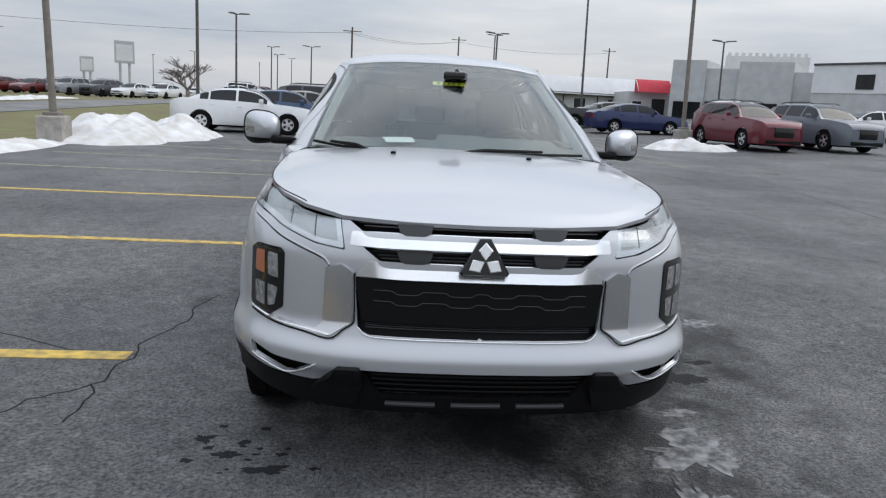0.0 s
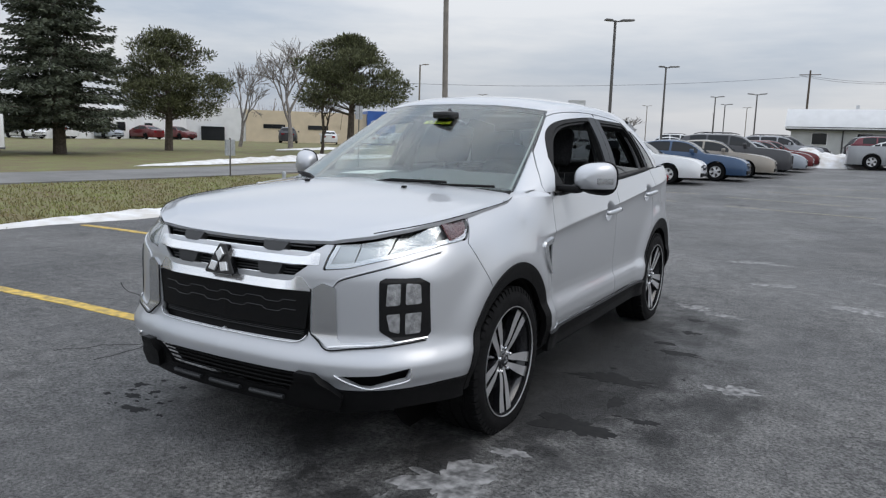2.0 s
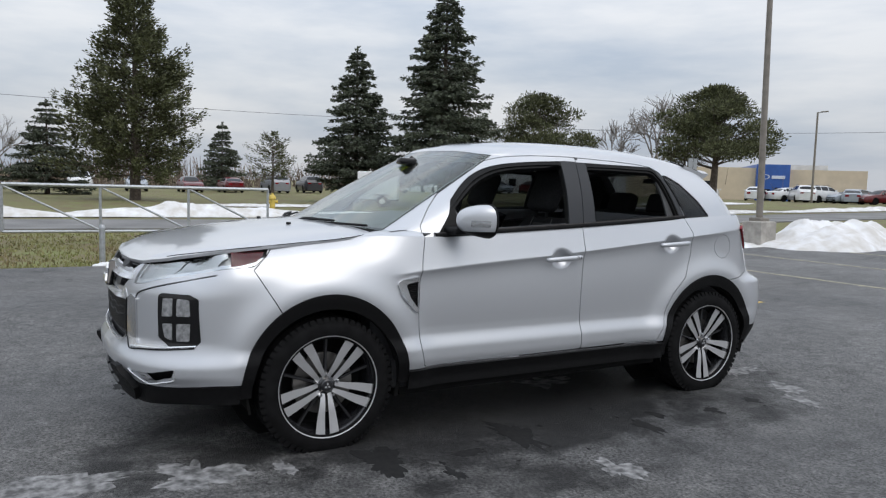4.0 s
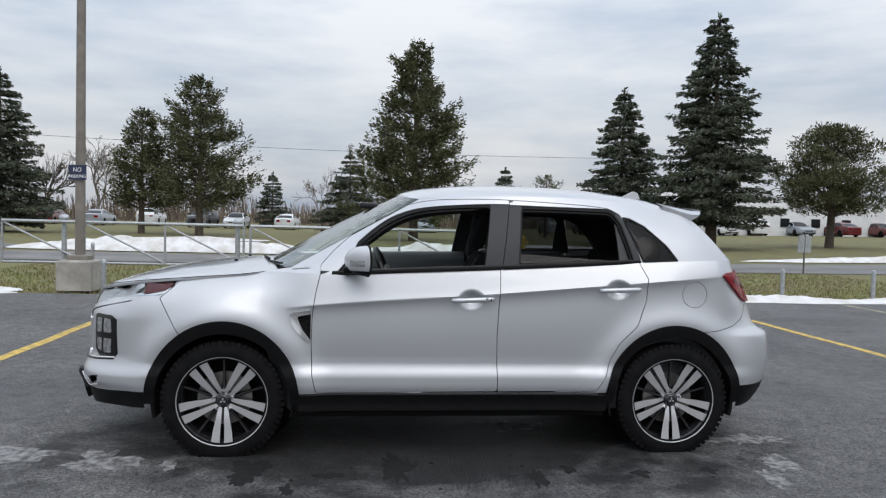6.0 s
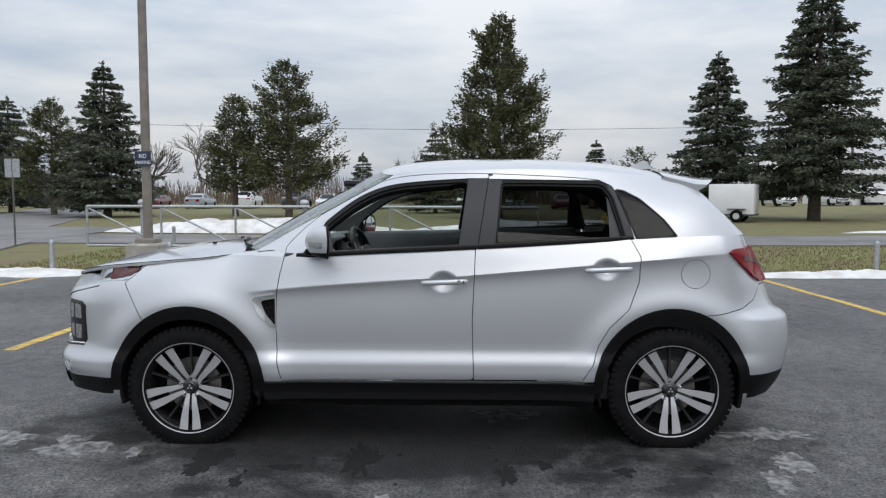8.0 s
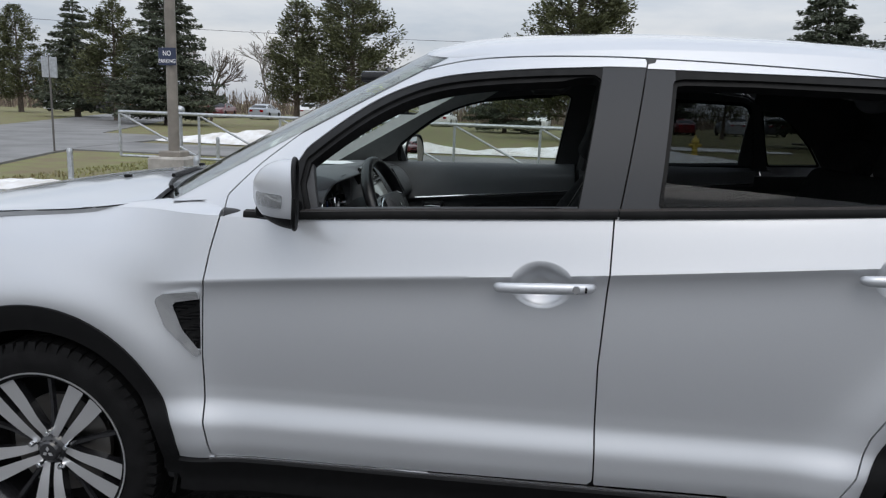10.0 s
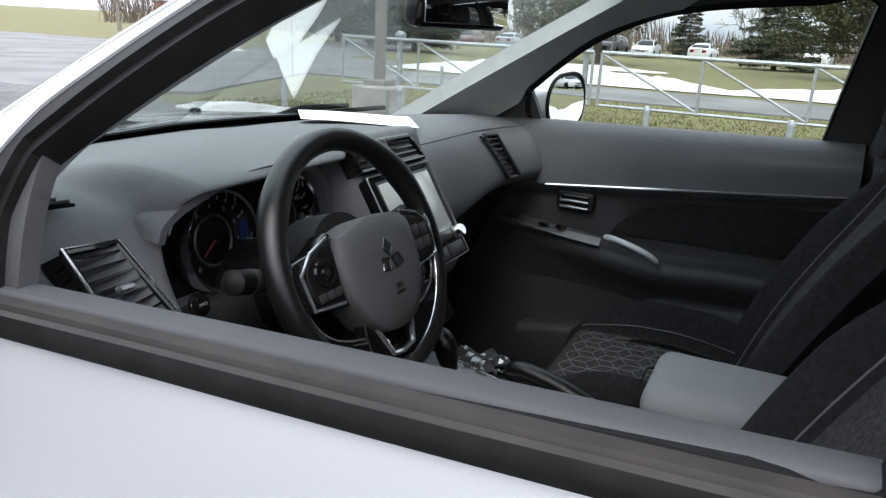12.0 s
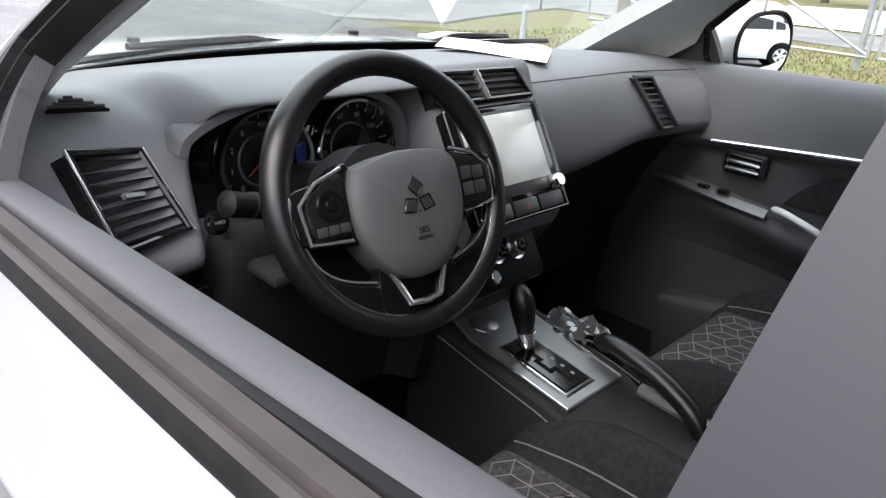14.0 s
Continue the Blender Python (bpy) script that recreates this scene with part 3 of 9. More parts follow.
# ---- snow banks ----
def snow_bank(cx, cy, rx, ry, h, seed, rot=0.0, label="dirty melting snow heap beside the lot"):
    n, m = 64, 20
    V, F = [], []
    for i in range(m + 1):
        q = i / m
        for k in range(n):
            t = 2 * math.pi * k / n
            w = 1 + 0.28 * noise.noise(Vector((math.cos(t) * 1.7 + seed, math.sin(t) * 1.7, seed * 1.3))) + 0.10 * noise.noise(Vector((math.cos(t) * 5 + seed, math.sin(t) * 5, 2.0)))
            x, y = rx * w * q * math.cos(t), ry * w * q * math.sin(t)
            X, Y = cx + x * math.cos(rot) - y * math.sin(rot), cy + x * math.sin(rot) + y * math.cos(rot)
            z = h * (1 - q**1.6) * (0.75 + 0.45 * noise.noise(Vector((X * 0.9, Y * 0.9, seed))) + 0.22 * noise.noise(Vector((X * 2.7, Y * 2.7, seed)))) + 0.05 * (1 - q) * noise.noise(Vector((X * 8, Y * 8, seed)))
            V.append((X, Y, gz(X, Y) + max(z, -0.01) - (0.03 if i == m else 0)))
    for i in range(m):
        for k in range(n):
            F.append((i * n + k, (i + 1) * n + k, (i + 1) * n + (k + 1) % n, i * n + (k + 1) % n))
    return tagged(mesh("snow_bank", np.array(V), F, SNOW, None, sharp=80), label, "snow", "snow banks")


snow_bank(-7.3, 15.8, 1.5, 2.6, 0.95, 1.0)
snow_bank(-6.5, 17.8, 1.4, 2.4, 0.65, 2.0)
snow_bank(-8.1, 11.4, 0.6, 2.6, 0.20, 3.0)
snow_bank(-8.0, 7.2, 0.5, 2.4, 0.13, 4.0)
snow_bank(-7.9, 3.2, 0.45, 1.9, 0.10, 5.0, label="thin strip of melting snow along the lot edge")
snow_bank(-7.9, -1.2, 0.35, 0.6, 0.05, 6.0, label="small patch of melting snow on the lot edge")
snow_bank(-7.9, -7.6, 0.7, 1.3, 0.10, 7.0, label="small patch of melting snow on the lot edge")
snow_bank(10.4, 20.6, 1.6, 0.9, 0.55, 8.0, label="small clean snow heap at a lamp post")
snow_bank(-0.6, 41.5, 5.2, 2.0, 1.05, 9.0)
snow_bank(-22.5, -7.0, 1.0, 5.5, 0.65, 10.0, label="long ploughed snow ridge beside the road")
snow_bank(-22.6, 2.5, 0.8, 5.0, 0.45, 11.0, label="long ploughed snow ridge beside the road")
snow_bank(-22.3, 24.0, 0.8, 9.0, 0.28, 12.0, label="long ploughed snow ridge beside the road")
snow_bank(-21.8, 42.0, 0.7, 8.0, 0.25, 13.0, label="long ploughed snow ridge beside the road")
snow_bank(-24.0, -25.0, 2.0, 3.4, 0.7, 14.0, label="heap of old snow at the road fork")
snow_bank(-33.0, 8.0, 0.9, 4.5, 0.10, 15.0, label="thin snow patch on the grass")
snow_bank(-34.0, -9.0, 1.4, 3.5, 0.12, 16.0, label="thin snow patch on the grass")
snow_bank(-33.0, 40.0, 1.2, 6.0, 0.12, 17.0, label="thin snow patch on the grass")

# ---- poles, lamps, signs, fence ----
def lamp_post(x, y, h, heads, m_, base_h=0.0, r=0.075, turn=0.0, lean=0.0):
    e = base("lamp_post", pose(x, y, gz(x, y), 0, lean, turn), "tall brown steel lamp post on a concrete footing" if base_h else "tall dark steel lamp post with twin heads", "lamp post", "lamp posts")
    mesh("pole", *tube_vf([(0, 0, base_h), (0, 0, h)], [r, r * 0.72], 14), m_, e)
    if base_h:
        V, F = prism_vf([(-0.29, -0.29), (0.29, -0.29), (0.29, 0.29), (-0.29, 0.29)], base_h, 0.03)
        mesh("footing", V, F, CONCRETE, e, "weathered concrete footing")
        V, F = prism_vf([(-0.17, -0.17), (0.17, -0.17), (0.17, 0.17), (-0.17, 0.17)], 0.09, 0.02)
        mesh("base_cover", moved(V, pose(0, 0, base_h)), F, m_, e)
    for s in heads:
        arm = mesh("arm", *tube_vf([(0, 0, h - 0.06), (s * 0.30, 0, h - 0.02)], 0.035, 8), m_, e)
        V, F = prism_vf([(s * 0.28, -0.14), (s * 0.62, -0.17), (s * 0.98, -0.12), (s * 0.98, 0.12), (s * 0.62, 0.17), (s * 0.28, 0.14)][::1 if s > 0 else -1], 0.09, 0.03)
        mesh("lamp_head", moved(V, pose(0, 0, h - 0.05, 0, -s * 4, 0)), F, m_, e)
    return e


lamp_post(-8.3, -5.45, 9.0, (), POLE, 0.52, 0.085)
lamp_post(-8.05, 13.65, 8.2, (), POLE, 0.62, 0.085, lean=-1.2)
lamp_post(-9.2, 32.3, 7.15, (1, -0.55), DARKPOLE, 0, 0.09, 40)
lamp_post(-10.6, 49.2, 6.3, (1, -0.55), DARKPOLE, 0, 0.085, 40)
lamp_post(-13.6, 86.5, 6.1, (1, -0.55), DARKPOLE, 0, 0.09, 10)
lamp_post(-15.3, 104.0, 6.1, (1, -0.55), DARKPOLE, 0, 0.09, 10)
lamp_post(-8.3, 80.0, 5.95, (1, -1), DARKPOLE, 0, 0.09, 5)
lamp_post(8.6, 55.0, 6.4, (1, -1), DARKPOLE, 0, 0.09, 15)
lamp_post(11.9, 24.6, 8.6, (), POLE, 0.55, 0.09, lean=-1.5)
lamp_post(25.0, 49.8, 6.0, (1, -1), DARKPOLE, 0, 0.08, 10, lean=-1.5)
lamp_post(22.0, 26.1, 6.0, (1, -0.6), DARKPOLE, 0, 0.08, 20, lean=-1.5)
lamp_post(14.1, 48.5, 9.6, (1, -1), DARKPOLE, 0, 0.09, 10, lean=-1.2)
lamp_post(13.5, 89.4, 8.9, (1, -1), DARKPOLE, 0, 0.11, 0)
lamp_post(-38, 60.5, 8.3, (0.9,), POLE, 0, 0.11, 30)
for k, (x, y) in enumerate(((-60, 118), (-38, 150), (-75, 140), (-30, 180), (-52, 170), (-20, 160))):
    lamp_post(x, y, 9.5, (1, -1), POLE, 0, 0.10, 30 * k)


def utility_pole(x, y, h):
    e = base("utility_pole", pose(x, y, gz(x, y)), "wooden utility pole with cross arm", "utility pole", "utility poles")
    mesh("pole", *tube_vf([(0, 0, 0), (0, 0, h)], [0.16, 0.11], 10), BARK, e)
    mesh("cross_arm", *tube_vf([(-1.2, 0, h - 0.5), (1.2, 0, h - 0.5)], 0.06, 6), BARK, e)
    return e


for x, y, h in ((-4.5, 95, 9.5), (12, 120, 11), (-55, -60, 9), (-70, 40, 9), (40, 128, 11)):
    utility_pole(x, y, h)


def wire(a, b, sag):
    pts = [(a[0] + (b[0] - a[0]) * k / 20, a[1] + (b[1] - a[1]) * k / 20, a[2] + (b[2] - a[2]) * k / 20 - sag * (1 - (2 * k / 20 - 1) ** 2)) for k in range(21)]
    return tagged(mesh("overhead_wire", *tube_vf(pts, 0.018, 5), ROOFDARK, None), "thin black overhead power line", "wire", "overhead wires")


wire((-4.5, 95, 10.4), (12, 120, 12.2), 0.7)
wire((-5.3, 95, 10.4), (11, 120, 12.2), 0.9)
wire((12, 120, 12.2), (40, 128, 12.6), 0.8)
wire((-55, -60, 8.5), (-70, 40, 8.6), 1.2)
wire((-70, 40, 8.6), (-4.5, 95, 10.4), 2.0)

# no-parking sign on its lamp post
SIGNBLUE = mat("dark blue sign", (0.02, 0.03, 0.07), rough=0.4)
SIGNWHITE = mat("white sign lettering", (0.8, 0.8, 0.8), rough=0.5)
sign = base("parking_sign", pose(-8.195, -5.46, 2.04, 90, 0, 72), "small dark no-parking sign fixed to a lamp post", "sign")
V, F = prism_vf([(-0.175, -0.13), (0.175, -0.13), (0.175, 0.13), (-0.175, 0.13)], 0.006, 0.001)
mesh("plate", moved(V, pose(0, 0, 0.0)), F, SIGNBLUE, sign)
for txt, yy in (("NO", 0.012), ("PARKING", -0.095)):
    cu = bpy.data.curves.new("lettering", "FONT")
    cu.body, cu.size, cu.align_x, cu.extrude = txt, 0.105 if txt == "NO" else 0.082, "CENTER", 0.001
    t_ = new("lettering", cu)
    dg = bpy.context.evaluated_depsgraph_get()
    me = bpy.data.meshes.new_from_object(t_.evaluated_get(dg))
    bpy.data.objects.remove(t_)
    me.materials.clear()
    me.materials.append(SIGNWHITE)
    o_ = new("lettering", me)
    o_.parent = sign
    o_.matrix_basis = pose(0, yy, 0.009)


# barrier gates of steel pipe, standing open along the verge
def pipe(name, a, b, r, parent, m_=GALV):
    return mesh(name, *tube_vf([a, b], r, 10), m_, parent)


def gate(y0, y1, x, hinge_y, group="barrier gates"):
    e = base("barrier_gate", pose(x, 0, gz(x, y0)), "galvanised steel pipe barrier gate with diagonal braces", "gate", group)
    pipe("top_rail", (0, y0, 1.12), (0, y1, 1.12), 0.036, e)
    pipe("bottom_rail", (0, y0, 0.22), (0, y1, 0.22), 0.028, e)
    pipe("middle_rail", (0, y0, 0.66), (0, y1, 0.66), 0.026, e) if x > -11.4 else None
    n = max(2, int(round((y1 - y0) / 1.9)))
    for k in range(n + 1):
        yk = y0 + (y1 - y0) * k / n
        pipe("upright", (0, yk, 0.22), (0, yk, 1.12), 0.027, e)
        if k < n:
            yk2 = y0 + (y1 - y0) * (k + 1) / n
            pipe("brace", (0, yk, 1.10), (0, yk2, 0.24), 0.022, e)
    h = base("gate_post", pose(x - 0.02, hinge_y, gz(x, hinge_y)), "thick galvanised gate post with round hinge cap", "gate post", "gate posts")
    mesh("post", *tube_vf([(-0.09, 0, 0), (-0.09, 0, 1.18)], 0.055, 12), GALV, h)
    V, F = lathe_vf([(0.0, -0.11), (0.06, -0.09), (0.085, -0.04), (0.085, 0.04), (0.06, 0.09), (0.0, 0.11)], 14, "y")
    mesh("hinge_cap", moved(V, pose(-0.09, 0, 1.20)), F, GALV, h)
    return e


gate(-8.35, -3.2, -11.8, -7.1)
gate(-3.05, 2.0, -11.8, -3.35)
for x, y in ((-8.35, 0.1), (-8.5, -1.6), (-8.6, -7.4), (-8.0, -4.95), (-8.9, 8.0), (-8.9, 10.0), (-8.9, 11.8), (-14.5, -7.4)):
    e = base("bollard", pose(x, y, gz(x, y) - 0.05), "short galvanised steel pipe bollard in the verge", "bollard", "bollards")
    mesh("post", *tube_vf([(0, 0, 0), (0, 0, 0.55)], 0.045, 10), GALV, e)
    V, F = lathe_vf([(0.0, 0.05), (0.03, 0.045), (0.05, 0.0), (0.05, -0.02)], 12)
    mesh("cap", moved(V, pose(0, 0, 0.56)), F, GALV, e)
for x, y, h in ((-14.4, 18.2, 2.5), (-15.2, 12.5, 1.2), (-15.0, -12.0, 2.4)):
    e = base("sign_post", pose(x, y, gz(x, y)), "thin steel sign post with a small plate seen edge on", "sign post", "sign posts")
    pipe("post", (0, 0, 0), (0, 0, h), 0.025, e, DARKPOLE)
    V, F = prism_vf([(-0.02, -0.2), (0.02, -0.2), (0.02, 0.2), (-0.02, 0.2)], 0.5)
    mesh("plate", moved(V, pose(0, 0, h - 0.55)), F, GALV, e)

# yellow hydrant
HYD = mat("faded yellow paint", (0.62, 0.46, 0.10), rough=0.55, var=0.2, scale=10)
e = base("fire_hydrant", pose(-28.1, 6.9, gz(-28, 7) - 0.06), "faded yellow fire hydrant standing in the grass", "hydrant")
mesh("barrel", *lathe_vf([(0, 0), (0.17, 0), (0.17, 0.05), (0.12, 0.07), (0.12, 0.52), (0.16, 0.54), (0.16, 0.60), (0.12, 0.68), (0.05, 0.74), (0.04, 0.80), (0, 0.81)], 20), HYD, e)
for s in (-1, 1):
    V, F = lathe_vf([(0, 0), (0.06, 0), (0.06, 0.1), (0.075, 0.1), (0.075, 0.14), (0, 0.14)], 14, "y")
    mesh("outlet", moved(V, pose(0, s * 0.1 if s > 0 else -0.24, 0.42)), F, HYD, e)


# ---- trees ----
def blades(pts, dirs, length, width, rs):
    """Needle sprays: slim four-cornered blades that start at points and run along directions."""
    p, d = np.array(pts), np.array(dirs)
    d = d / np.maximum(np.linalg.norm(d, axis=1, keepdims=True), 1e-9)
    n = len(p)
    b = np.cross(d, rs.normal(size=(n, 3)))
    b = b / np.maximum(np.linalg.norm(b, axis=1, keepdims=True), 1e-9)
    s = length * rs.uniform(0.6, 1.3, (n, 1))
    w = b * width * rs.uniform(0.7, 1.2, (n, 1))
    quad = np.stack([p, p + d * s * 0.45 - w, p + d * s, p + d * s * 0.45 + w], 1).reshape(-1, 3)
    return quad, [(4 * i, 4 * i + 1, 4 * i + 2, 4 * i + 3) for i in range(n)]


def spruce(x, y, h, r, seed, bare=0.06, leafmat=None, dense=1.0, open_=0.0, group="conifers", label="tall dark spruce with drooping branches"):
    """Whorls of flat boughs: each a limb with side sprays that narrow towards its tip and hang a little."""
    rr, rs = random.Random(seed), np.random.RandomState(seed)
    e = base("spruce", pose(x, y, gz(x, y) - 0.06, 0, 0, rr.uniform(0, 360)), label, "tree", group)
    parts = [tube_vf([(0, 0, 0), (0.03, 0.02, h * 0.4), (0, 0, h * 0.995)], [0.022 * h + 0.05, 0.014 * h, 0.02], 9)]
    P, D = [], []
    levels = int(h * (3.3 if not open_ else 3.1))
    for lv in range(levels):
        q = bare + (0.985 - bare) * (lv + rr.uniform(0.2, 0.8)) / levels
        z0 = q * h
        shape = (1 - q) ** (0.80 if not open_ else 0.68) * min(1, 0.62 + (q - bare) * 4)
        for k in range(8 if not open_ else 7):
            t = rr.uniform(0, 6.283)
            L = 1.16 * r * shape * rr.uniform(0.68, 1.10) * (1 - open_ * 0.75 * rr.random()) + 0.16
            if open_:
                L *= 1.05 + 0.55 * noise.noise(Vector((math.cos(t) * 0.9, math.sin(t) * 0.9, z0 * 0.55 + seed * 3.7)))
            drop = rr.uniform(0.10, 0.32) if not open_ else rr.uniform(-0.45, 0.25)
            tip = rr.uniform(0.06, 0.20)
            c, sn = math.cos(t), math.sin(t)
            line = lambda f: z0 - drop * L * f + tip * L * f * f
            parts.append(tube_vf([(0, 0, z0), (c * L * 0.5, sn * L * 0.5, line(0.5)), (c * L, sn * L, line(1.0))], [0.010 + 0.010 * L, 0.007 + 0.006 * L, 0.004], 4, False))
            n = int((20 + 56 * L * L ** 0.35) * dense * (1.0 if not open_ else 0.85))
            f = rs.uniform(0.10, 1.0, n) ** (0.8 if not open_ else 0.5)
            side = rs.choice([-1.0, 1.0], n)
            w = (0.36 if not open_ else 0.26) * L * (1.02 - f) ** 0.75 + 0.05
            off = side * w * rs.uniform(0, 1, n) ** 0.7
            if open_:
                # tufts gather at the ends of side twigs
                f = np.round(f * 7) / 7 + rs.normal(0, 0.035, n)
                off = np.round(off / (0.22 * L + 0.05)) * (0.22 * L + 0.05) + rs.normal(0, 0.10, n)
            px, py = c * L * f - sn * off, sn * L * f + c * off
            pz = z0 - drop * L * f + tip * L * f * f - 0.10 * np.abs(off) + rs.normal(0, (0.035 + 0.012 * L) * (1 if not open_ else 2.6), n)
            P.append(np.column_stack([px, py, pz]))
            hang = rs.uniform(-0.75, 0.10, n) if not open_ else rs.uniform(-0.15, 0.95, n)
            D.append(np.column_stack([c * 0.8 - sn * side * 0.75 + rs.normal(0, 0.25, n), sn * 0.8 + c * side * 0.75 + rs.normal(0, 0.25, n), hang]))
    # a leader of upright sprays
    n = 60
    f = rs.uniform(0.93, 1.0, n)
    P.append(np.column_stack([rs.normal(0, 0.04, n), rs.normal(0, 0.04, n), f * h]))
    D.append(np.column_stack([rs.normal(0, 0.6, n), rs.normal(0, 0.6, n), rs.uniform(0.4, 1.2, n)]))
    mesh("trunk", *join(*parts), BARK, e)
    mesh("crown", *blades(np.vstack(P), np.vstack(D), 0.18 + 0.004 * h, 0.034 + 0.0008 * h, rs), leafmat or NEEDLE, e, flat=True)
    return e


def round_pine(x, y, h, r, seed, label="broad dark pine with a rounded uneven crown", n=15, low=0.40):
    rr, rs = random.Random(seed), np.random.RandomState(seed)
    e = base("pine", pose(x, y, gz(x, y) - 0.06, 0, 0, rr.uniform(0, 360)), label, "tree", "conifers")
    parts = [tube_vf([(0, 0, 0), (0.08, 0.05, h * 0.45), (0, 0, h * 0.85)], [0.05 + 0.028 * h, 0.03 + 0.018 * h, 0.04], 10)]
    P, D = [], []
    for k in range(n * 5):
        t = k * 2.399 + rr.uniform(-0.3, 0.3)
        q = rr.uniform(low, 0.95)
        rad = r * math.sin(math.pi * min(1, (q - low + 0.16) / (1.10 - low))) ** 0.7 * rr.uniform(0.30, 0.95)
        c = np.array((math.cos(t) * rad, math.sin(t) * rad, q * h))
        parts.append(tube_vf([(0, 0, q * h * 0.78), tuple(c * np.array([0.5, 0.5, 0.88])), tuple(c)], [0.05, 0.03, 0.015], 5, False))
        s = r * rr.uniform(0.20, 0.30)
        m = 420
        v = rs.normal(size=(m, 3))
        v /= np.linalg.norm(v, axis=1, keepdims=True)
        P.append(c + v * s * rs.uniform(0.25, 0.85, (m, 1)) * np.array([1.25, 1.25, 0.55]))
        D.append(v + np.array([0, 0, 0.55]) + rs.normal(0, 0.3, (m, 3)))
    mesh("trunk", *join(*parts), BARK, e)
    mesh("crown", *blades(np.vstack(P), np.vstack(D), 0.20, 0.034, rs), PINE, e, flat=True)
    return e


def bare_tree(x, y, h, r, seed, label="leafless deciduous tree with fine grey twigs", m_=None, group="bare trees", twig=1.0):
    rr = random.Random(seed)
    e = base("bare_tree", pose(x, y, gz(x, y) - 0.06), label, "tree", group)
    limbs, twigs = [], []

    def grow(p, d, L, w, lev):
        n = 3 if lev < 4 else 2
        path, q = [p], Vector(p)
        dd = Vector(d)
        for _ in range(n):
            dd = (dd + Vector((rr.gauss(0, 0.12), rr.gauss(0, 0.12), rr.gauss(0.04, 0.08)))).normalized()
            q = q + dd * L / n
            path.append(tuple(q))
        (limbs if lev < 2 else twigs).append(tube_vf(path, [w * (1 - 0.16 * i) for i in range(n + 1)], 7 if lev < 1 else (5 if lev < 3 else 3), False))
        if lev >= 6:
            return
        for k in range(3 if lev < 5 else 2):
            ax = Vector((rr.gauss(0, 1), rr.gauss(0, 1), rr.gauss(0, 0.5))).normalized()
            sp = rr.uniform(0.35, 0.85) if lev > 0 else rr.uniform(0.40, 0.65)
            grow(tuple(q) if k < 2 else path[-2], (dd + ax * sp + Vector((q.x - 0, q.y - 0, 0)) * 0.05).normalized(), L * rr.uniform(0.62, 0.84), w * (0.60 if lev < 3 else 0.72), lev + 1)

    grow((0, 0, 0), (rr.gauss(0, 0.05), rr.gauss(0, 0.05), 1), h * 0.27, 0.018 * h + 0.06, 0)
    V, F = join(*limbs)
    V2, F2 = join(*twigs)
    top = max(V2[:, 2].max(), 0.1)
    wide = max(np.abs(V2[:, :2]).max(), 0.1)
    k = np.array([r / wide, r / wide, h / top])
    mesh("trunk", V * k, F, m_ or GREYBARK, e)
    tagged(mesh("twig_crown", V2 * k, F2, m_ or GREYBARK, e), kind="stuff")
    return e


spruce(-40.1, -21.5, 9.4, 3.4, 11)
spruce(-43.6, -26.8, 7.6, 2.9, 12, 0.1, PINE, 0.9, 0.3, label="dark pine with open branches")
spruce(-41.8, -10.6, 9.8, 3.7, 13, 0.16, PINE, 0.85, 0.45, label="dark pine with open irregular branches")
spruce(-43.0, -14.4, 7.8, 2.6, 14, 0.18, PINE, 0.9, 0.4, label="dark pine with open irregular branches")
spruce(-74.3, -10.0, 5.8, 2.0, 15)
spruce(-40.8, 2.7, 12.3, 3.9, 16, 0.10, PINE, 1.1, 0.35, label="tall dark pine with open layered branches")
spruce(-73.4, 14.9, 7.0, 2.6, 17)
spruce(-55.0, 14.8, 5.2, 2.9, 18, 0.25, PINE, 0.35, 0.6, label="small thin pine with sparse tufts")
spruce(-40.1, 15.9, 9.9, 3.3, 19, 0.10)
spruce(-34.5, 19.2, 13.2, 3.9, 20, 0.11)
spruce(-52.0, -1.5, 6.2, 2.9, 21)
spruce(-49.0, -33.0, 8.5, 3.2, 22, 0.1)
spruce(-58.0, -44.0, 9.0, 3.4, 23, 0.12, PINE, 0.9, 0.35, label="dark pine with open irregular branches")
round_pine(-36.2, 27.6, 7.6, 3.6, 31, low=0.30)
round_pine(-25.6, 32.5, 7.3, 3.5, 32, low=0.42)
bare_tree(-40.5, 38.0, 7.6, 2.9, 41)
bare_tree(-36.4, 39.2, 8.8, 3.9, 42)
bare_tree(-27.6, 32.2, 5.6, 2.0, 43, "small leafless tree with dense brown twigs", BARK)
bare_tree(-84.0, -31.0, 10.0, 3.8, 44)
bare_tree(-89.0, -6.0, 7.6, 3.8, 45)
bare_tree(-80.0, -38.0, 9.0, 3.5, 46)
bare_tree(-14.9, 53.6, 3.4, 2.4, 47, "small leafless tree with spreading twigs")
bare_tree(-40.0, -46.5, 6.5, 3.0, 48)
bare_tree(-52.0, -24.0, 5.5, 3.0, 49, "small leafless tree with dense brown twigs", BARK)
bare_tree(-90.0, 6.0, 8.0, 4.0, 50)
bare_tree(-62.0, -14.5, 6.5, 2.8, 51)

# far brushwood along the horizon
BRUSH = mat("brushwood", (0.16, 0.125, 0.10), rough=0.95, var=0.3, scale=0.3, islands=0.3)
rs = np.random.RandomState(8)
bv, bf = [], []
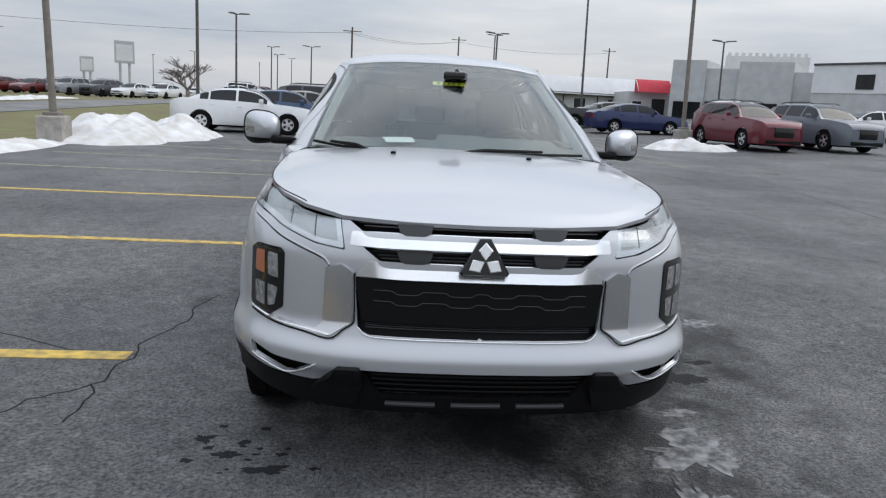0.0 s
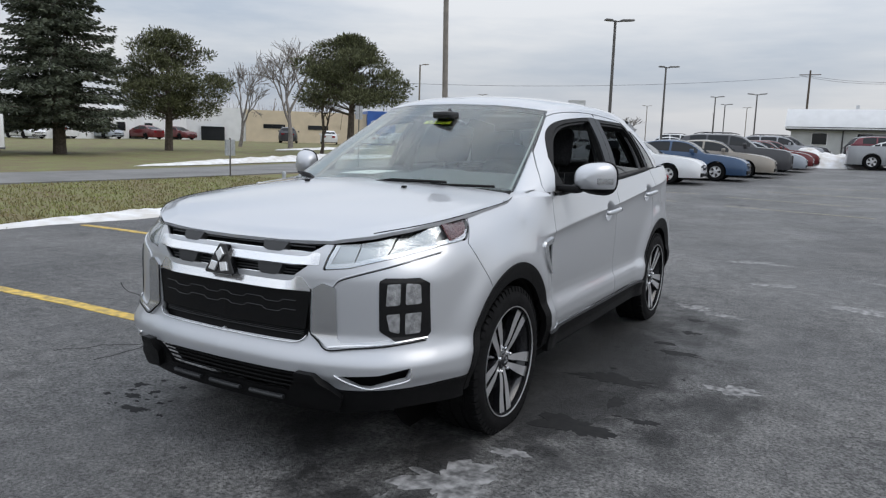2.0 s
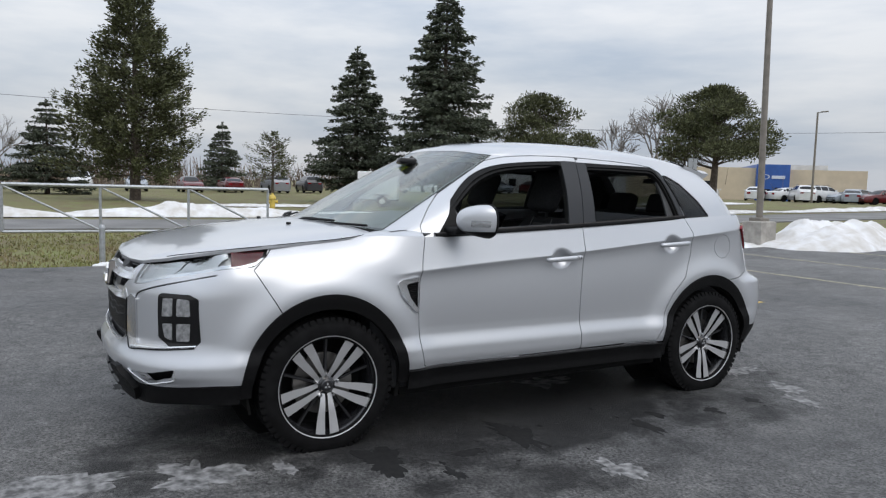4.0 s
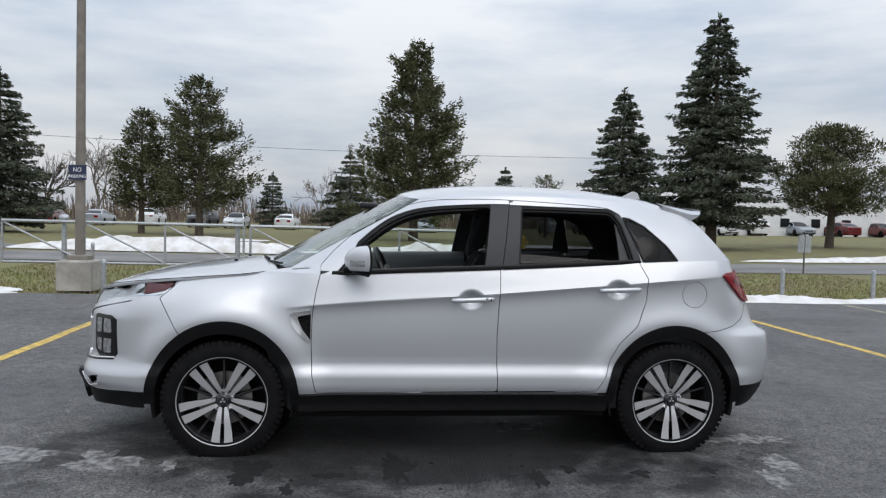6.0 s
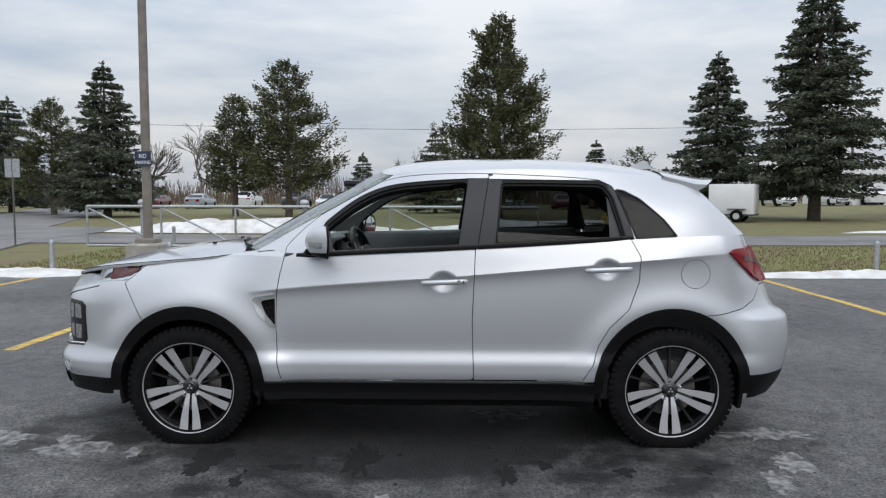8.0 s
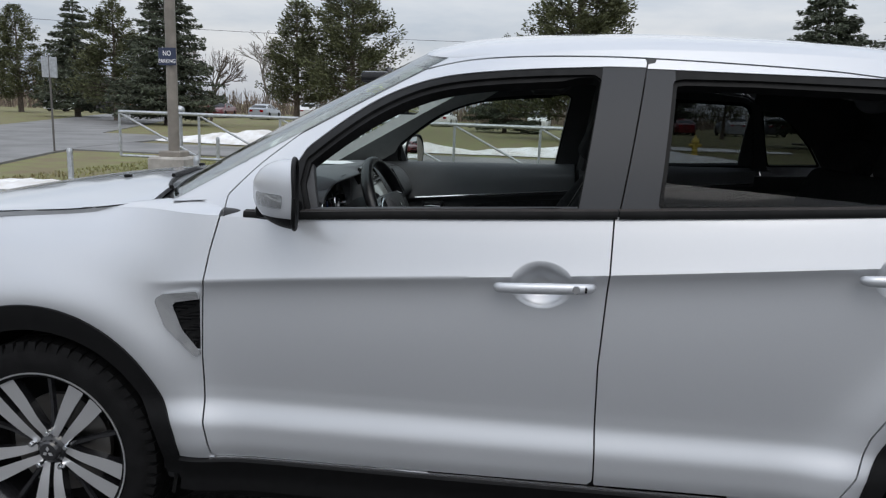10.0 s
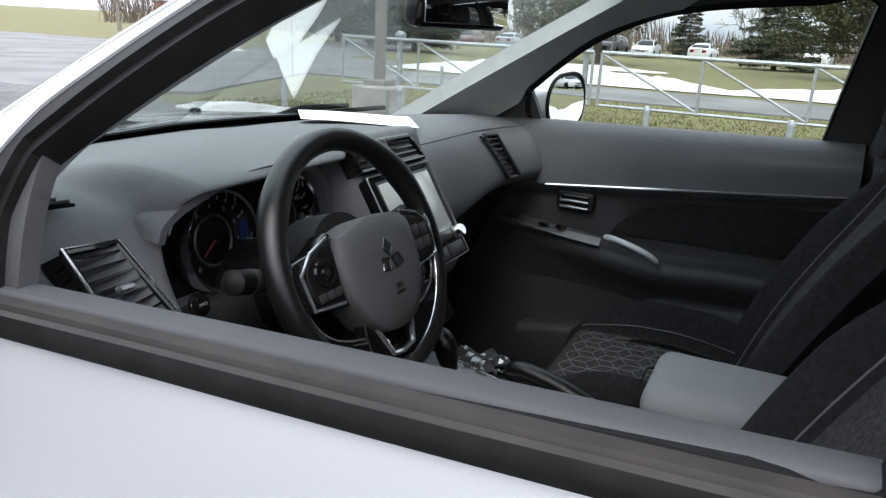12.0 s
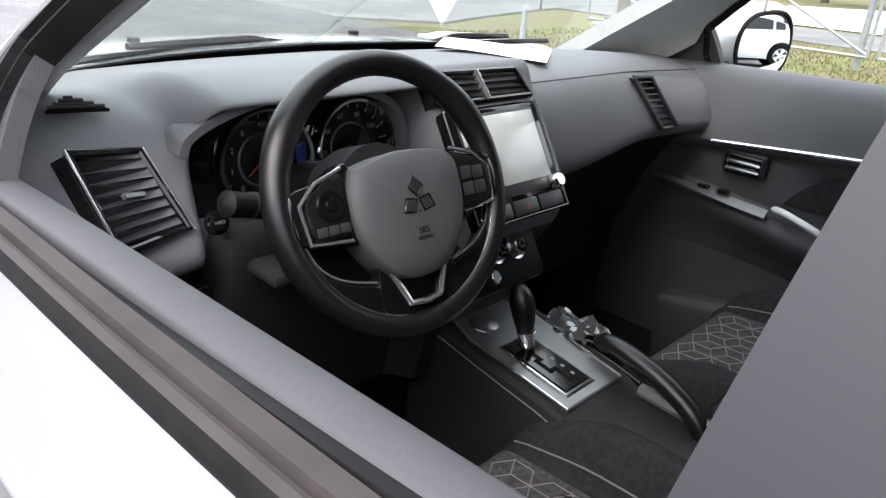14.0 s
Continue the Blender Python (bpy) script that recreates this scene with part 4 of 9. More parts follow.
for k in range(5200):
    a = rs.uniform(-0.85, 1.05)
    d = rs.uniform(96, 125)
    x, y = -d * math.cos(a), d * math.sin(a) * 0.95 - 8
    h = rs.uniform(1.2, 4.6) * (0.75 + 0.5 * math.sin(a * 9) ** 2)
    z = gz(x, y) - 0.1
    lx, ly, w = rs.normal(0, 0.6), rs.normal(0, 0.9), rs.uniform(0.03, 0.10)
    i = len(bv)
    bv += [(x, y - w, z), (x, y + w, z), (x + lx, y + ly + w * 0.3, z + h), (x + lx + 0.05, y + ly - w * 0.3, z + h * 0.97), (x + 0.05, y, z)]
    bf += [(i, i + 1, i + 2, i + 3), (i + 4, i, i + 3), (i + 1, i + 4, i + 2)]
tagged(mesh("brushwood", np.array(bv), bf, BRUSH, None, flat=True), "bare brown brushwood along the far field edge", "brush", kind="stuff")

# short winter grass on the near verge
GRASSB = mat("grass blades", (0.150, 0.168, 0.052), rough=0.9, var=0.35, scale=1.2, var2=(0.175, 0.138, 0.070), islands=0.3)
gv, gf = [], []
for k in range(26000):
    x, y = -7.75 - rs.uniform(0, 1) ** 1.4 * 8.2, rs.uniform(-9.0, 13.5)
    h = rs.uniform(0.02, 0.06)
    t = rs.uniform(0, 6.28)
    w = rs.uniform(0.008, 0.02)
    lx, ly = rs.normal(0, 0.02, 2)
    z = gz(x, y) - 0.06
    i = len(gv)
    gv += [(x - w * math.cos(t), y - w * math.sin(t), z), (x + w * math.cos(t), y + w * math.sin(t), z), (x + lx, y + ly, z + h + 0.01)]
    gf.append((i, i + 1, i + 2))
tagged(mesh("grass", np.array(gv), gf, GRASSB, None, flat=True), "short dull winter grass on the verge", "grass", kind="stuff")

# ---- buildings ----
def wall_box(name, parent, x0, x1, y0, y1, z0, z1, m_, bevel=0.0):
    bm = bmesh.new()
    box(bm, x0, x1, y0, y1, z0, z1)
    return part(name, bm, m_, parent)


def window(parent, x, y, z, w, h, axis="y", m_=None):
    """A framed pane set into a wall that faces -y (axis y) or +x (axis x)."""
    f = wall_box("window", parent, *((x - w / 2 - 0.06, x + w / 2 + 0.06, y - 0.05, y + 0.05) if axis == "y" else (x - 0.05, x + 0.05, y - w / 2 - 0.06, y + w / 2 + 0.06)), z - 0.06, z + h + 0.06, WHITEWALL)
    wall_box("pane", f, *((x - w / 2, x + w / 2, y - 0.07, y) if axis == "y" else (x, x + 0.07, y - w / 2, y + w / 2)), z, z + h, m_ or DARKGLASS)
    return f


# long low building with a pale roof and a red awning
b = base("low_building", pose(0, 72, 1.35), "long low grey building with pale metal roof", "building")
wall_box("wall", b, -4, 26, -1, 9, -1.5, 2.05, GREYWALL)
wall_box("roof_overhang", b, -4.4, 26, -1.6, 9.3, 2.0, 2.30, ROOFDARK)
wall_box("fascia", b, -4.5, 26, -1.75, 9.4, 2.12, 2.24, WHITEWALL)
V, F = grid(np.stack(np.broadcast_arrays(*np.meshgrid(np.linspace(-4.5, 26, 20), np.array([-1.75, -1.74, -0.4, 3.8]), indexing="ij"), np.array([[2.30, 2.35, 3.95, 4.05]])), -1).astype(float))
mesh("roof", V, F, WHITEWALL, b)
wall_box("rear_wall", b, -4.4, 26, 3.8, 9, 2.0, 4.0, WHITEWALL)
for k in range(8):
    window(b, -1.6 + 3.6 * k, -1.0, 0.75, 1.2, 1.0)
    wall_box("pilaster", b, 0.2 + 3.6 * k, 0.32 + 3.6 * k, -1.08, -0.99, -1.4, 2.0, ROOFDARK)
for k in range(5):
    wall_box("roof_vent", b, 1 + 5 * k, 1.3 + 5 * k, 3.0, 3.3, 3.6, 4.5, GREYWALL)
aw = base("awning_entrance", pose(25.6, 66.0, 1.7), "grey entrance block under a red cloth awning", "building")
wall_box("wall", aw, -2.2, 2.2, 0, 6, -1.5, 2.2, GREYWALL)
wall_box("doorway", aw, 0.2, 1.5, -0.04, 0.1, -1.5, 1.6, DARKGLASS)
window(aw, -1.3, 0.0, 0.3, 0.9, 1.0)
V, F = grid(np.stack(np.meshgrid(np.linspace(-1.6, 1.7, 10), np.linspace(0, 1, 6), indexing="ij") + [np.zeros((10, 6))], -1).astype(float))
V[:, 2] = 3.35 - 0.25 * V[:, 1] - 0.95 * V[:, 1] ** 2
V[:, 1] = -1.2 * V[:, 1]
mesh("awning", *shell(V, F, 0, 0.04), REDCLOTH, aw, "red cloth awning")
for s in (-1.6, 1.7):
    Vs = np.array([(s, 0, 3.35), (s, -1.2, 2.15), (s, 0, 2.15)])
    mesh("awning_side", *shell(np.hstack([Vs, Vs]), [(0, 1, 2)], 0, 0.04), REDCLOTH, aw)
gb = base("grey_block_building", pose(0, 0, 1.5), "flat-roofed grey block building with stepped parapets", "building")
R_ = pose(30.6, 59.0, 0, 0, 0, -36)
for nm, x0, x1, z1, dy in (("parapet", -5.6, -2.6, 5.3, 0), ("wall", -2.6, 0.2, 4.6, 0.3), ("parapet", 0.2, 4.6, 5.2, -0.1), ("wall", 4.6, 7.2, 4.4, 0.3)):
    bm = bmesh.new()
    box(bm, x0, x1, dy, dy + 9, -1.5, z1, 0, R_)
    part(nm, bm, GREYWALL, gb)
for x0, x1, z0, z1 in ((-5.2, -2.8, -1, 1.6), (-2.4, 0.0, -1, 1.7), (5.4, 6.8, 0.3, 1.7), (1.0, 3.6, -1, 1.7)):
    bm = bmesh.new()
    box(bm, x0, x1, -0.14, 0.32, z0, z1, 0, R_)
    part("glazing", bm, DARKGLASS, gb)
wb = base("warehouse", pose(0, 0, 1.5), "large warehouse with white upper and grey lower wall", "building")
R_ = pose(37.2, 46.5, 0, 0, 0, -64)
for nm, z0, z1, m_, dy in (("lower_wall", -1.5, 2.6, GREYWALL, 0.06), ("upper_wall", 2.6, 4.75, WHITEWALL, 0.0), ("roof_edge", 4.75, 4.9, ROOFDARK, -0.1)):
    bm = bmesh.new()
    box(bm, -7.2, 9, dy, 18, z0, z1, 0, R_)
    part(nm, bm, m_, wb)
for x0, x1, z0, z1 in ((-3.6, -2.2, 2.9, 4.0), (-6.6, -5.4, -1, 1.2)):
    bm = bmesh.new()
    box(bm, x0, x1, -0.06, 0.3, z0, z1, 0, R_)
    part("glazing", bm, DARKGLASS, wb)
for x_ in (-0.3, 4.0):
    bm = bmesh.new()
    box(bm, x_, x_ + 0.14, -0.08, 0.1, -1.5, 4.7, 0, R_)
    part("downpipe", bm, WHITEWALL, wb)
sb = base("white_hall", pose(0, 0, 2.2), "large white hall with crenellated roof edge", "building")
R_ = pose(44, 79.2, 0, 0, 0, -27)
bm = bmesh.new()
box(bm, -4.6, 4.4, 0, 12, -2.5, 7.0, 0, R_)
part("wall", bm, WHITEWALL, sb)
for k in range(12):
    bm = bmesh.new()
    box(bm, -4.4 + 0.74 * k, -4.0 + 0.74 * k, 0, 0.4, 7.0, 7.35, 0, R_)
    part("parapet_block", bm, WHITEWALL, sb)

# dealership across the road: white and tan halls with a blue entrance tower
db = base("showroom", pose(0, 0, 0.3), "pale and tan showroom with a blue entrance tower", "building")
R_ = pose(-60.0, 61.1, 0, 0, 0, 46)
for nm, x0, x1, y0, z1, m_ in (("white_wall", -17, -2.0, 0, 4.1, WHITEWALL), ("tan_wall", -2.0, 12.3, -0.3, 4.0, TANWALL), ("blue_tower", 12.3, 15.8, -0.9, 4.4, BLUEWALL), ("tan_wall", 15.8, 24, 0.4, 3.9, TANWALL), ("roof_plant", 15, 21, 5, 4.6, GREYWALL)):
    bm = bmesh.new()
    box(bm, x0, x1, y0, y0 + 14, -2.0, z1, 0, R_)
    part(nm, bm, m_, db)
for x0, x1, z0, z1 in ((-7, -4.4, -0.5, 1.9), (0, 2.5, 1.9, 2.4), (5.2, 7.6, 1.9, 2.4), (12.8, 13.8, -1.5, 1.6), (14.3, 15.3, -1.5, 1.8), (17, 18, -0.2, 0.5), (18.6, 19.6, -0.2, 0.5), (20.2, 21.2, -0.2, 0.5)):
    bm = bmesh.new()
    box(bm, x0, x1, -1.0 if x0 > 12 and x0 < 15.5 else -0.36 if x0 < 12 else 0.34, 0.5, z0, z1, 0, R_)
    part("glazing", bm, DARKGLASS, db)
LOGO = mat("pale logo", (0.6, 0.65, 0.75), rough=0.4)
V, F = lathe_vf([(0.28, 0), (0.36, 0), (0.36, 0.05), (0.28, 0.05), (0.28, 0)], 24, "y")
mesh("sign_ring", moved(V * np.array([1.35, 1, 0.8]), np.array(R_ @ pose(13.2, -0.97, 3.0))), F, LOGO, db)
bm = bmesh.new()
box(bm, 13.9, 15.3, -0.97, -0.9, 2.8, 3.15, 0, R_)
part("sign_bar", bm, LOGO, db)
hb = base("white_hall", pose(-66, 44, 0), "white flat-roofed hall behind the trees", "building")
wall_box("wall", hb, -10, 0, -6, 12, -1, 3.7, WHITEWALL)
for k in range(4):
    window(hb, 0.0, -4.5 + 3.4 * k, 1.4, 1.0, 0.9, "x")
bb = base("brick_building", pose(-98, -98, 0, 0, 0, 44), "low red brick building beyond the field", "building")
wall_box("wall", bb, -18, 18, -3, 9, -1, 2.9, BRICKWALL)
wall_box("roof_edge", bb, -18.2, 18.2, -3.2, 9.2, 2.9, 3.15, ROOFDARK)
for k in range(6):
    window(bb, -14 + 5.2 * k, -3.0, 0.8, 1.6, 1.1)
# tall roadside signs far off
for x, y, h, w in ((-31.8, 90.3, 6.9, 1.5), (-39.3, 98.3, 5.2, 1.1)):
    e = base("roadside_sign", pose(x, y, gz(x, y) - 0.3, 0, 0, 20), "tall roadside sign on twin grey posts", "sign", "roadside signs")
    for s in (-0.35, 0.35):
        pipe("post", (s * w, 0, 0), (s * w, 0, h * 0.72), 0.16, e, GREYWALL)
    wall_box("panel", e, -w * 0.75, w * 0.75, -0.3, 0.3, h * 0.62, h, GREYWALL)
    wall_box("face", e, -w * 0.62, w * 0.62, -0.33, -0.29, h * 0.66, h * 0.94, WHITEWALL)

# white box trailer by the spruces
tr = base("cargo_trailer", pose(-33.6, 14.6, gz(-33, 15) - 0.05, 0, 0, 60), "white enclosed cargo trailer parked on the grass", "trailer")
bm = bmesh.new()
box(bm, -1.1, 1.1, -0.85, 0.85, 0.40, 1.95, 0.05)
part("body", bm, WHITEWALL, tr)
bm = bmesh.new()
box(bm, -1.12, 1.12, -0.87, 0.87, 0.34, 0.42)
part("frame", bm, ROOFDARK, tr)
for s in (-1, 1):
    V, F = lathe_vf([(0, -0.09), (0.2, -0.09), (0.31, -0.07), (0.32, 0.0), (0.31, 0.07), (0.2, 0.09), (0, 0.09)], 22, "y")
    mesh("wheel", moved(V, pose(0.3, s * 0.93, 0.32)), F, RUBBER, tr)
    V, F = lathe_vf([(0, -0.1), (0.16, -0.1), (0.17, 0.0), (0.16, 0.1), (0, 0.1)], 18, "y")
    mesh("rim", moved(V, pose(0.3, s * 0.94, 0.32)), F, ALLOY, tr)
    bm = bmesh.new()
    box(bm, -0.15, 0.75, s * 0.93 - 0.12, s * 0.93 + 0.12, 0.66, 0.70, 0.01)
    part("mudguard", bm, ROOFDARK, tr)
pipe("drawbar", (-1.1, 0, 0.4), (-2.0, 0, 0.4), 0.05, tr, ROOFDARK)

# ---- other parked vehicles ----
SHAPES = {
    # kind: length, half width, wheelbase, wheel radius, belt-line points, roof-line points, cabin narrowing
    "sedan": (4.85, 0.91, 2.82, 0.335, ([-2.42, -2.3, -1.9, -0.95, 0.6, 1.6, 2.2, 2.4], [0.62, 0.74, 0.86, 0.95, 1.0, 1.03, 1.03, 0.92]), ([-1.0, -0.25, 0.25, 0.75, 1.25, 1.9], [0.95, 1.40, 1.46, 1.44, 1.32, 1.03])),
    "suv": (4.9, 0.95, 2.85, 0.37, ([-2.45, -2.35, -2.0, -1.0, 0.6, 1.8, 2.3, 2.42], [0.80, 0.98, 1.06, 1.14, 1.18, 1.22, 1.22, 1.0]), ([-1.05, -0.35, 0.2, 1.2, 1.95, 2.28], [1.14, 1.62, 1.71, 1.71, 1.60, 1.22])),
    "pickup": (5.7, 0.98, 3.5, 0.39, ([-2.85, -2.75, -2.4, -1.35, 0.8, 1.0, 2.7, 2.84], [0.85, 1.02, 1.10, 1.15, 1.18, 1.18, 1.18, 1.16]), ([-1.4, -0.75, -0.3, 0.6, 0.85, 1.0], [1.15, 1.68, 1.80, 1.80, 1.72, 1.18])),
}


def wheel_parts(parent, x, y, r, s):
    w = mesh("wheel", *[q for q in (lambda V, F: (moved(V, pose(x, y, r)), F))(*lathe_vf([(r * 0.6, -0.1), (r * 0.93, -0.1), (r, -0.07), (r, 0.07), (r * 0.93, 0.1), (r * 0.6, 0.1), (r * 0.6, -0.1)], 24, "x"))], RUBBER, parent)
    V, F = lathe_vf([(0, 0.075), (r * 0.12, 0.085), (r * 0.2, 0.07), (r * 0.55, 0.08), (r * 0.64, 0.085), (r * 0.64, 0.0), (0, 0.0)], 20, "x")
    if s < 0:
        V, F = flip(V, F)
    # five spokes: cut slots between them
    ph = np.arctan2(V[:, 2], V[:, 1])
    mesh("rim", moved(V, pose(x, y, r)), F, ALLOY, w)
    for k in range(5):
        t = 2 * math.pi * (k + 0.5) / 5
        V, F = prism_vf([(r * 0.22, -r * 0.06), (r * 0.52, -r * 0.15), (r * 0.52, r * 0.15), (r * 0.22, r * 0.06)], 0.006)
        V = moved(V, pose(0, 0, 0, math.degrees(t), 0, 0) @ pose(0, 0, 0, 90, 0, 90))
        V[:, 0] = np.where(V[:, 0] > 0.003, 0.094, 0.072)
        if s < 0:
            V, F = flip(V, F)
        mesh("rim_slot", moved(V, pose(x, y, r)), F, ALLOYDARK, w)


def build_vehicle(kind, color, label, group="parked cars", full=True):
    """A vehicle that looks to -y, standing at the origin."""
    L, W, wb, r, belt, roof = SHAPES[kind]
    beltf, rooff = pchip(*belt), pchip(*roof)
    m_ = mat(kind + " paint", color, rough=0.35, metal=0.15, coat=0.7, spec=0.3, var=0.04, scale=3)
    e = base("pickup_truck" if kind == "pickup" else "suv" if kind == "suv" else "sedan", None, label, "car", group)
    ny, nv = (64, 16) if full else (34, 9)
    y, v = np.meshgrid(np.linspace(-L / 2, L / 2, ny), np.linspace(0, 1, nv), indexing="ij")
    endf = np.clip((L / 2 - np.abs(y)) / 0.42, 0, 1)
    w = W * (0.74 + 0.26 * endf**0.5) - 0.02 * (y / L) ** 2
    zb = beltf(y)
    z = 0.24 + v * (zb - 0.24)
    q = (z - 0.24) / np.maximum(zb - 0.24, 0.1)
    x = w * (0.955 + 0.05 * np.sin(np.pi * np.clip(q, 0, 1) ** 0.8) - 0.045 * q**3)
    V, F = grid(np.stack([x, y, z], -1))
    x_body, y_body, z_body = x, y, z
    arch = lambda V: np.minimum(np.hypot(V[:, 1] - wb / 2, V[:, 2] - r), np.hypot(V[:, 1] + wb / 2, V[:, 2] - r)) - r * 1.12
    F = [tuple(reversed(f)) for f in F]
    Va, Fa = clip(V, F, arch(V))
    a = shell(Va, Fa, 0, 0.02)
    # ends and top deck
    xs = np.linspace(-1, 1, 25)
    yy = np.linspace(-L / 2, L / 2, ny)
    wt = (W * (0.74 + 0.26 * np.clip((L / 2 - np.abs(yy)) / 0.42, 0, 1) ** 0.5) - 0.02 * (yy / L) ** 2) * 0.91
    D = np.stack([xs[None, :] * wt[:, None], np.repeat(yy[:, None], 25, 1), beltf(yy)[:, None] + 0.035 * (1 - xs[None, :] ** 2)], -1)
    if kind == "pickup":
        bed = (yy > 1.12) & (yy < 2.72)
        D[np.ix_(bed, np.abs(xs) < 0.9)] -= np.array([0, 0, 0.45])
    d = grid(D)
    ends = []
    for ys_ in (-L / 2, L / 2):
        w0 = W * 0.74
        zz = np.linspace(0.24, float(beltf(ys_)), 12)
        qq = (zz - 0.24) / max(float(beltf(ys_)) - 0.24, 0.1)
        hw = w0 * (0.955 + 0.05 * np.sin(np.pi * qq**0.8) - 0.045 * qq**3)
        E = np.stack([xs[None, :] * hw[:, None], np.sign(ys_) * (L / 2 + 0.06 * (1 - xs[None, :] ** 2) + 0 * hw[:, None]), np.repeat(zz[:, None], 25, 1)], -1)
        ends.append(grid(E))
    body = mesh("body", *join(a, flip(*a), d, *ends), m_, e)
    # cabin
    y0, y1 = roof[0][0], roof[0][-1]
    y, v = np.meshgrid(np.linspace(y0, y1, 56 if full else 30), np.linspace(0, 1, 14 if full else 9), indexing="ij")
    zb, zr = beltf(y) - 0.01, np.maximum(rooff(y), beltf(y))
    k = np.clip(v / 0.72, 0, 1)
    rise = zr - zb
    cw = W * 0.90
    xx = np.where(v < 0.72, cw - 0.26 * k**1.1 * np.minimum(rise / 0.5, 1.3), (cw - 0.26 * np.minimum(rise / 0.5, 1.3)) * (1 - ((v - 0.72) / 0.28) ** 1.0))
    zz = np.where(v < 0.72, zb + rise * 0.93 * k**0.95, zb + rise * (0.93 + 0.07 * np.sin(np.pi / 2 * np.clip((v - 0.72) / 0.28, 0, 1))))
    V, F = grid(np.stack([xx, y, zz, v, rise], -1))
    if normals(V[:, :3], F)[:, 0].mean() < 0:
        F = [tuple(reversed(f)) for f in F]
    cabin_ = mesh("cabin", *join(shell(V, F, 0, 0.02), flip(*shell(V, F, 0, 0.02))), m_, e)
    gl = DARKGLASS
    spans = {"sedan": ((-0.72, 0.22), (0.30, 1.12), (1.18, 1.45)), "suv": ((-0.80, 0.05), (0.13, 0.98), (1.06, 1.75)), "pickup": ((-1.05, -0.15), (-0.07, 0.62))}[kind]
    for ya, yb in spans:
        P_, Q_ = clip(V, F, np.minimum.reduce([V[:, 3] - 0.07, 0.64 - V[:, 3], (V[:, 1] - ya) * 0.5, (yb - V[:, 1]) * 0.5, (V[:, 4] - 0.12)]))
        if Q_:
            for s in (0, 1):
                q_ = shell(P_, Q_, 0.006, 0.01)
                mesh("side_window", *(flip(*q_) if s else q_), gl, cabin_)
    # windscreen and rear window over the sloping ends
    for nm, ya, yb in (("windscreen", y0 + 0.06, roof[0][1] + 0.28), ("rear_window", roof[0][-2] + 0.02, y1 - 0.05)):
        P_, Q_ = clip(V, F, np.minimum.reduce([V[:, 3] - 0.74, (V[:, 1] - ya), (yb - V[:, 1])]))
        if Q_:
            q_ = shell(P_, Q_, 0.006, 0.01)
            mesh(nm, *join(q_, flip(*q_)), gl, cabin_)
    bm = bmesh.new()
    box(bm, -W * 0.8, W * 0.8, -L / 2 + 0.3, L / 2 - 0.3, 0.18, 0.5)
    part("underbody", bm, WELL, e)
    for yw in (-wb / 2, wb / 2):
        for s in (-1, 1):
            if full:
                wheel_parts(e, s * (W - 0.11), yw, r, s)
            else:
                mesh("wheel", *(lambda V, F: (moved(V, pose(s * (W - 0.11), yw, r)), F))(*lathe_vf([(0, -0.1), (r * 0.93, -0.1), (r, -0.06), (r, 0.06), (r * 0.93, 0.1), (0, 0.1)], 18, "x")), RUBBER, e)
    # lamps wrap from the ends round the corners
    side_vf = grid(np.stack([x_body, y_body, z_body], -1))
    side_vf = (side_vf[0], [tuple(reversed(f)) for f in side_vf[1]])
    zf, zr_ = float(beltf(-L / 2 + 0.15)) - 0.05, float(beltf(L / 2 - 0.1)) - 0.08
    for nm, ys_, zt, dz, reach, m2 in (("headlamp", -1, zf, 0.13, 0.50, LAMPSILVER), ("tail_lamp", 1, zr_, 0.20, 0.36, REDLENS)):
        Vs, Fs = side_vf
        into = L / 2 - ys_ * Vs[:, 1]
        a1 = shell(*clip(Vs, Fs, np.minimum.reduce([zt + 0.10 * into - Vs[:, 2], Vs[:, 2] - zt + dz - 0.22 * into, reach - into])), 0.006, 0.014)
        Ve, Fe = ends[0 if ys_ < 0 else 1]
        Fe = Fe if normals(Ve, Fe)[:, 1].mean() * ys_ > 0 else [tuple(reversed(f)) for f in Fe]
        a2 = shell(*clip(Ve, Fe, np.minimum.reduce([zt - Ve[:, 2], Ve[:, 2] - zt + dz, Ve[:, 0] - W * 0.36])), 0.008, 0.014)
        lamp_ = join(a1, a2) if len(a1[1]) and len(a2[1]) else a1
        mesh(nm, *lamp_, m2, body)
        mesh(nm, *flip(*lamp_), m2, body)
    if full:
        # door joints, handles and dark lower cladding
        Vs, Fs = side_vf
        low_ = clip(Vs, Fs, 0.37 - Vs[:, 2])
        low_ = clip(*low_, arch(low_[0]) - 0.005)
        for q_ in (shell(*low_, 0.012, 0.02), flip(*shell(*low_, 0.012, 0.02))):
            mesh("sill_cladding", *q_, BLACKPL, body)
        for yj in (spans[0][0] - 0.12, spans[0][1] + 0.04, spans[1][1] + 0.10):
            J = clip(Vs, Fs, np.minimum(0.006 - np.abs(Vs[:, 1] - yj), Vs[:, 2] - 0.38))
            J = clip(*J, arch(J[0]))
            if J[1]:
                for q_ in (shell(*J, 0.002, 0.004), flip(*shell(*J, 0.002, 0.004))):
                    mesh("door_joint", *q_, BLACKPL, body)
